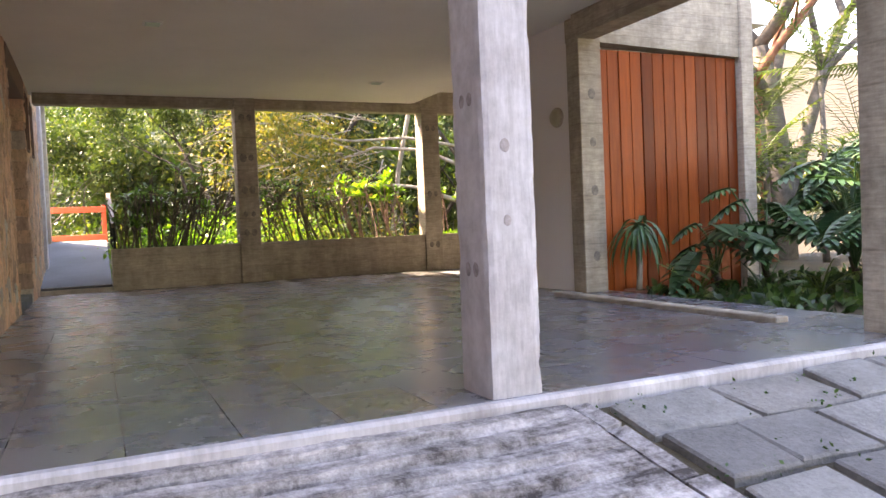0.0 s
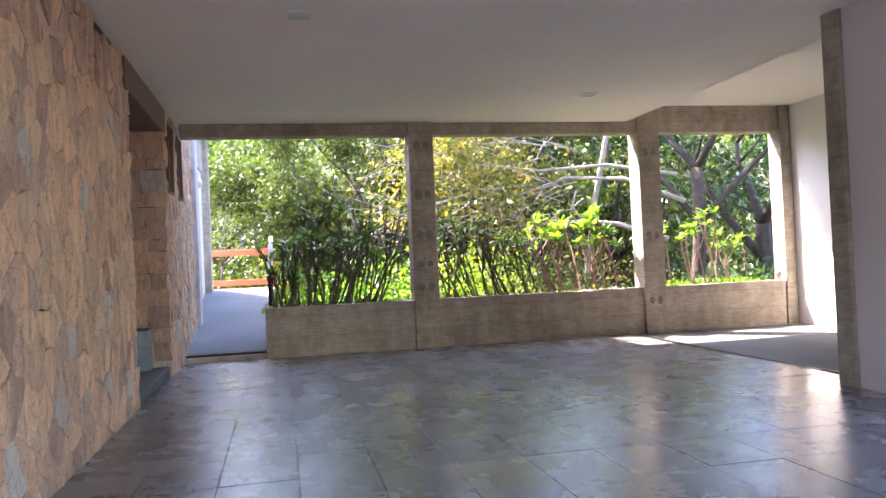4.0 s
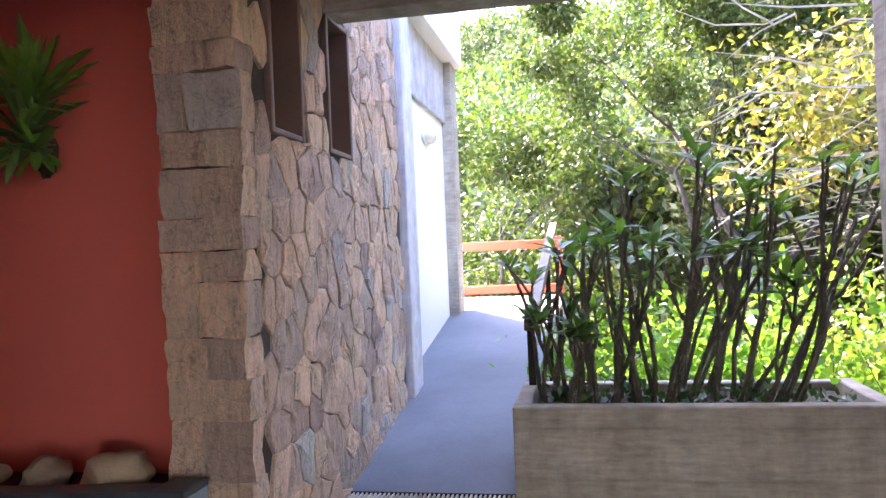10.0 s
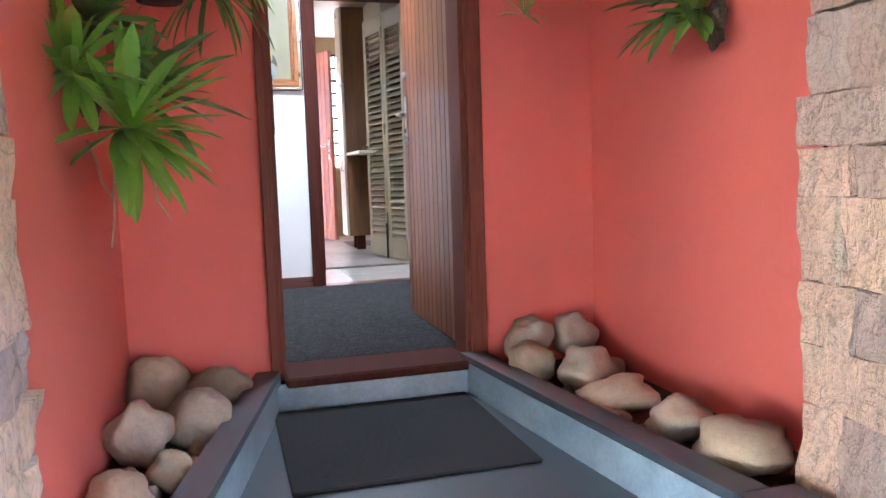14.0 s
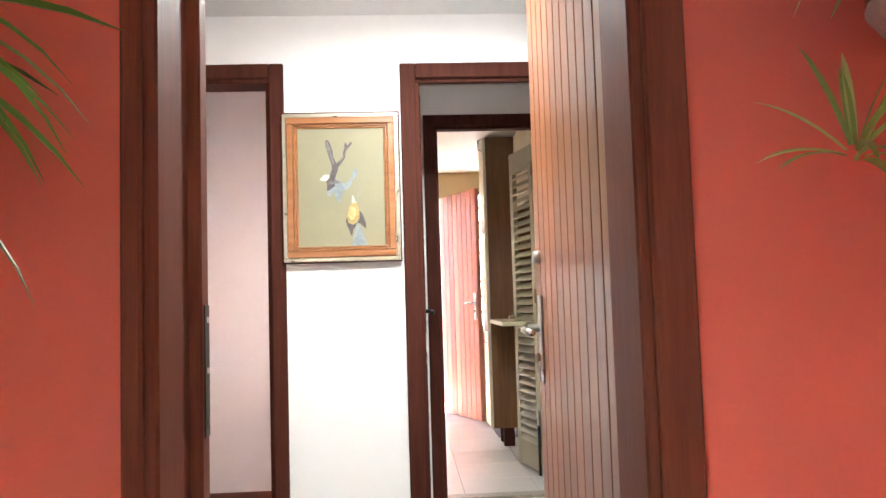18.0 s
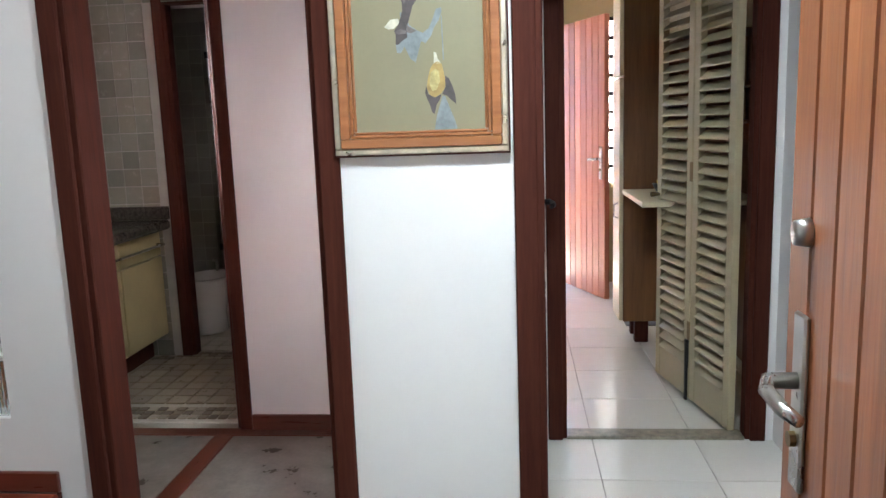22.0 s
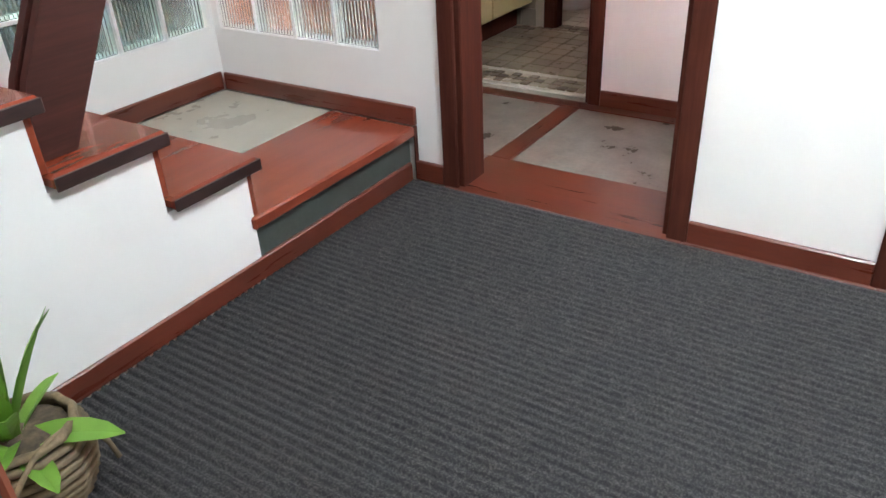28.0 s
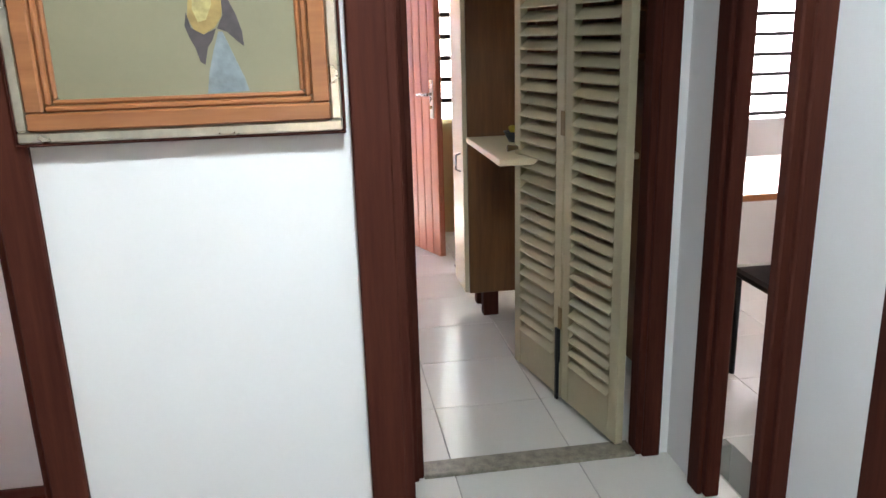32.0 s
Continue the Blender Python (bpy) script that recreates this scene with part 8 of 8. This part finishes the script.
for i in range(12):
    x = 4.32 + 1.2 * (i + rnd.uniform(0.0, 0.9)) / 12
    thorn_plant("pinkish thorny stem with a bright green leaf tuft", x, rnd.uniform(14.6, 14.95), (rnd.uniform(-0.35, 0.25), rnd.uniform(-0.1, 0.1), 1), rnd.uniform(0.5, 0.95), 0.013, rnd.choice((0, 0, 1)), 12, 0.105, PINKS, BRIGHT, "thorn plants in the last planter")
rs = np.random.default_rng(14)
# seedling colour also holds sun or shade, planter by planter
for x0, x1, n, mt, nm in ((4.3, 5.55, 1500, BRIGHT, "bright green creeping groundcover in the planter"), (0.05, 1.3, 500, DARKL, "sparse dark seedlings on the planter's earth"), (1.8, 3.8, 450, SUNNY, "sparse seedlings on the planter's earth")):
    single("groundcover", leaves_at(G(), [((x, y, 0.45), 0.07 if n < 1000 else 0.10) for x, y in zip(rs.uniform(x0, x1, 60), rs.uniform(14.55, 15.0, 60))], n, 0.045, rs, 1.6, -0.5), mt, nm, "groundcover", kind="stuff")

# ---- garden beside the boarded wall ----
def split_leaf(base, tip, width, rnd):
    """A large blade cut into lobes on both sides of its midrib."""
    g, a, b = G(), Vector(base), Vector(tip)
    ax = (b - a).normalized()
    l = (b - a).length
    side = ax.cross(Vector((0, 0, 1))).normalized()
    up = side.cross(ax)
    g.tube([a, a.lerp(b, 0.5) + up * 0.02, b], [0.007, 0.005, 0.002], 5)
    n = 9
    for s in (-1, 1):
        for i in range(n):
            t = -0.06 + 0.98 * i / (n - 1)
            w = width * 0.5 * math.sin(math.pi * min(0.97, 0.22 + 0.74 * t)) ** 0.8
            root = a + ax * l * max(0.02, t) + up * 0.02 * math.sin(math.pi * max(t, 0))
            d = side * s + ax * (-0.55 + 1.35 * max(0, t)) + Vector((0, 0, 0.12))
            g.leaf(root, d, w * rnd.uniform(0.9, 1.1), l / n * 1.25, 0.75, 0.10, 4, (0.95, 0.9, 0.85, 0.75, 0.12))
    # web along the midrib
    k = 6
    vs = []
    for i in range(k + 1):
        t = i / k
        w = width * 0.21 * math.sin(math.pi * min(0.98, 0.2 + 0.78 * t))
        c = a.lerp(b, t) + up * (0.02 * math.sin(math.pi * t) + 0.002)
        vs += [c - side * w + up * 0.012, c, c + side * w + up * 0.012]
    g.add(vs, [(3 * i + j, 3 * i + j + 1, 3 * i + j + 4, 3 * i + j + 3) for i in range(k) for j in (0, 1)])
    return g


rnd = random.Random(9)
for cx, cy, n, reach, hh in ((4.75, 9.30, 14, 0.62, 0.72), (5.35, 8.95, 18, 0.70, 0.95), (5.95, 9.25, 16, 0.75, 1.15), (4.35, 9.45, 8, 0.45, 0.40), (6.6, 8.8, 14, 0.75, 1.0), (5.1, 8.5, 10, 0.55, 0.5)):
    z0 = ground_z(cx, cy)
    ph = thing("philodendron", "large split-leaved philodendron in the shaded garden bed", "plant", (cx, cy, z0), "philodendrons in the garden bed")
    part("stem", G().tube([(cx, cy, z0 - 0.05), (cx + 0.03, cy, z0 + 0.15), (cx - 0.02, cy + 0.03, z0 + 0.32)], [0.04, 0.035, 0.02], 8), DARKB, ph, smooth=True)
    for i in range(n):
        a = i * 2.4 + rnd.uniform(-0.4, 0.4)
        e = rnd.uniform(0.35, 1.0)
        b = Vector((cx + math.cos(a) * reach * 0.55 * e, cy + math.sin(a) * reach * 0.5 * e, z0 + 0.25 + hh * rnd.uniform(0.35, 1.0)))
        l = rnd.uniform(0.32, 0.50)
        t = b + Vector((math.cos(a) * l * 0.85, math.sin(a) * l * 0.7 - 0.1, -l * rnd.uniform(0.15, 0.75)))
        o = Vector((cx, cy, z0 + 0.22))
        stalk = G().tube([o, o.lerp(b, 0.5) + Vector((0, 0, 0.12)), b], [0.011, 0.009, 0.007], 5)
        lf = part("leaf", split_leaf(b, t, l * rnd.uniform(0.85, 1.1), rnd), MONST, ph)
        part("stalk", stalk, MONST, lf)


def frond(g, p, d, l, rnd, n=22, width=0.22, droop=0.9):
    pts, w = [Vector(p)], Vector(d).normalized()
    for i in range(8):
        w = (w + Vector((0, 0, -droop / 8))).normalized()
        pts.append(pts[-1] + w * l / 8)
    g.tube(pts, [0.008 - 0.0007 * i for i in range(9)], 4)
    for i in range(n):
        t = 0.15 + 0.85 * i / n
        k = t * 7.99
        a = pts[int(k)].lerp(pts[int(k) + 1], k - int(k))
        f = (pts[int(k) + 1] - pts[int(k)]).normalized()
        s = f.cross(Vector((0, 0, 1))).normalized()
        for q in (-1, 1):
            g.leaf(a, s * q + f * 0.6, width * math.sin(math.pi * (0.15 + 0.8 * t)) ** 0.7, width * 0.10, 0.5, 0.2, 2, (0.8, 1.0, 0.0))


def palm(label, at, n, l, h, seed, mat, name="palm", cat="palm", width=0.3, dr=0.9):
    rnd = random.Random(seed)
    b = thing(name, label, cat, at)
    at = Vector(at)
    part("stem", G().tube([at - Vector((0, 0, 0.1)), at + Vector((0.03, 0, h * 0.5)), at + Vector((0, 0.02, h))], [0.05, 0.04, 0.03], 8), BARK, b, smooth=True)
    for i in range(n):
        a, e = i * 2.4, rnd.uniform(0.25, 1.25)
        g = G()
        frond(g, at + Vector((0, 0, h)), (math.cos(a) * math.sin(e), math.sin(a) * math.sin(e), math.cos(e)), l * rnd.uniform(0.75, 1.1), rnd, 20, width, dr)
        part("frond", g, mat, b)


for k, (x, y, n, l, h) in enumerate(((6.5, 11.2, 11, 1.5, 1.0), (7.6, 11.9, 12, 1.8, 1.9), (8.8, 12.0, 12, 1.9, 2.6), (10.4, 12.6, 12, 1.9, 1.6), (9.3, 10.2, 11, 1.5, 0.8), (7.3, 10.0, 10, 1.3, 0.5))):
    palm("feathery garden palm behind the bed", (x, y, ground_z(x, y)), n, l, h, 60 + k, (SUNNY, FOREST)[k % 2])
for k, (x, y) in enumerate(((4.3, 8.9), (4.7, 8.75), (5.3, 8.35), (4.05, 9.35), (5.9, 8.4), (1.5, 15.75), (2.0, 15.6), (0.95, 16.0))):
    palm("low green fern at the edge of the bed", (x, y, ground_z(x, y)), 12, 0.42, 0.05, 80 + k, (DARKL, SUNNY)[k % 2] if k < 5 else BRIGHT, "fern", "fern", 0.11, 1.1)
# garden trees with mottled trunks against the sky
tree("tall mottled grey-barked garden tree", (9.1, 13.0, -0.15), 9.5, 0.19, 6000, 0.13, 51, BARK, FOREST, 4, (0.03, 0, 1), 0.1, 3, 0.55, 0.6, 0.34)
tree("leaning mottled grey-barked garden tree", (9.6, 13.4, -0.15), 9.5, 0.12, 5000, 0.13, 52, BARK, FOREST, 4, (0.16, 0, 1), 0.1, 3, 0.55, 0.6, 0.42)
tree("leaning brown-barked garden tree", (8.6, 12.8, -0.15), 8.5, 0.13, 5000, 0.13, 53, REDB, FOREST, 4, (-0.06, 0, 1), 0.1, 3, 0.55, 0.6, 0.30)
for k, (x, y) in enumerate(((7.0, 12.6), (8.2, 13.6), (10.5, 11.5), (11.8, 13.0), (12.5, 10.5), (9.4, 11.3))):
    bush("dense garden shrub behind the bed", (x, y, ground_z(x, y) - 0.05), 1.9, 2000, 0.13, (FOREST, SUNNY)[k % 2], 90 + k)
# potted plant before the boards
pp = thing("potted_dracaena", "small cane plant with drooping leaves in a terracotta pot", "potted plant", (3.83, 9.78, -0.06))
part("pot", G().lathe([(0.0, 0.0), (0.085, 0.0), (0.115, 0.10), (0.125, 0.10), (0.125, 0.125), (0.108, 0.125), (0.10, 0.11), (0.0, 0.105)], 20, (3.83, 9.78, -0.11)), plain("weathered_terracotta", (0.30, 0.12, 0.07), 0.85, var=0.3, scale=15, relief=0.4), pp, smooth=True)
part("cane", G().tube([(3.83, 9.78, -0.02), (3.85, 9.78, 0.2), (3.845, 9.77, 0.54)], [0.026, 0.022, 0.02], 8), PALEB, pp, smooth=True)
rnd = random.Random(3)
for i in range(26):
    a, e = i * 2.4, rnd.uniform(0.35, 1.6)
    part("leaf", G().leaf((3.845, 9.77, 0.50 + 0.006 * (i % 12)), (math.cos(a) * math.sin(e), math.sin(a) * math.sin(e) - 0.1, math.cos(e)), rnd.uniform(0.30, 0.52), 0.038, 3.2, 0.3, 6, (0.6, 0.95, 1.0, 0.9, 0.6, 0.0)), MONST, pp)
rnd = random.Random(18)
for i in range(26):
    x, y = rnd.uniform(3.45, 5.2), rnd.uniform(9.35, 9.95) if i < 14 else rnd.uniform(7.5, 9.4)
    x = x if i < 14 else rnd.uniform(3.44, 3.7)
    r = rnd.uniform(0.03, 0.075)
    single("garden_stone", G().blob((x, y, ground_z(x, y) + r * 0.3), (r * 1.3, r, r * 0.7), 0.4, 10, 7, i * 3.1, 0.8), BOUL, "pale rounded stone on the garden earth", "stone", "stones on the garden earth", True)
sp = [((x, y, ground_z(x, y) + 0.06), 0.10) for x, y in zip(rs.uniform(3.5, 7.2, 160), rs.uniform(7.6, 9.95, 160)) if x > 3.5]
single("groundcover", leaves_at(G(), sp, 3200, 0.085, rs, 1.8, -0.5), DARKL, "low dark leafy groundcover in the garden bed", "groundcover", kind="stuff")
sp = [((x, y, slope(0, y) - 0.012), 0.05) for x, y in zip(rs.uniform(1.34, 5.2, 260), rs.uniform(4.6, 6.95, 260))]
single("joint_moss", leaves_at(G(), sp, 2600, 0.018, rs, 1.6, 0.2), DARKL, "tiny moss and weeds in the paving joints", "moss", kind="stuff")


# ---- pieces of walls and floors ----
ws = struct("wall_stone", box(-1.125, -1.121, 3.0, 11.9, -0.5, 2.3, 0), STONEBED, "rough pinkish granite rubble wall", "wall")
stone_wall(ws, 5.2, 11.97, -0.15, 2.30, 0.108, 0.22, [], 21, 9.25)
quoins(ws, -1.12, FX + 0.004, 11.975, JY0, -0.02, 2.08, 0.17, 5, -1)
wf = struct("wall_stone_far", box(-1.125, -1.121, 13.7, 15.8, -0.3, 2.3, 0), STONEBED, "rough pinkish granite rubble wall with two windows", "wall")
stone_wall(wf, 13.78, 15.83, -0.10, 3.2, 0.140, 0.165, WIN, 33)
quoins(wf, -1.135, FX + 0.004, JY1, 13.775, -0.02, 2.30, 0.17, 9, 1)
fl = struct("floor_slate", box(FX, 3.74, 7.04, 14.40, -0.04, -0.0165, 0), MORTAR, "grey slate tiles laid in rows", "floor")
rnd = random.Random(6)
TW, TL = 0.325, 0.43
tile = {}
for i in range(15):
    for j in range(18):
        x0, y0 = FX + 0.004 + i * TW, 7.035 + j * TL
        x1, y1 = min(x0 + TW - 0.0024, 3.733), min(y0 + TL - 0.0024, 14.41)
        if x1 - x0 < 0.03 or y1 - y0 < 0.03 or x0 > 3.7:
            continue
        key = (round(x1 - x0, 3), round(y1 - y0, 3))
        if key not in tile:
            tile[key] = box(-key[0] / 2, key[0] / 2, -key[1] / 2, key[1] / 2, -0.014, 0, 0.0012).mesh("slate_tile", SLATE)
        ob = part("slate_tile", tile[key], None, fl)
        ob.location = ((x0 + x1) / 2, (y0 + y1) / 2, rnd.uniform(-0.0012, 0.0012))
        ob.rotation_euler = (rnd.uniform(-0.0025, 0.0025), rnd.uniform(-0.0025, 0.0025), 0)
T = 0.43
wt = box(-T / 2 + 0.0015, T / 2 - 0.0015, -T / 2 + 0.0015, T / 2 - 0.0015, -0.008, 0, 0.0015).mesh("floor_tile", TILEW)
f1, f2 = bpy.data.objects["floor_lobby"], bpy.data.objects["floor_kitchen"]
for i in range(12):
    for j in range(7):
        x, y = HX - 0.11 - (i + 0.5) * T, 12.87 + (j + 0.5) * T
        if i < 2 and j > 2:
            continue
        ob = part("floor_tile", wt, None, f1 if i < 2 else f2)
        ob.location = (x, y, FL + 0.0)
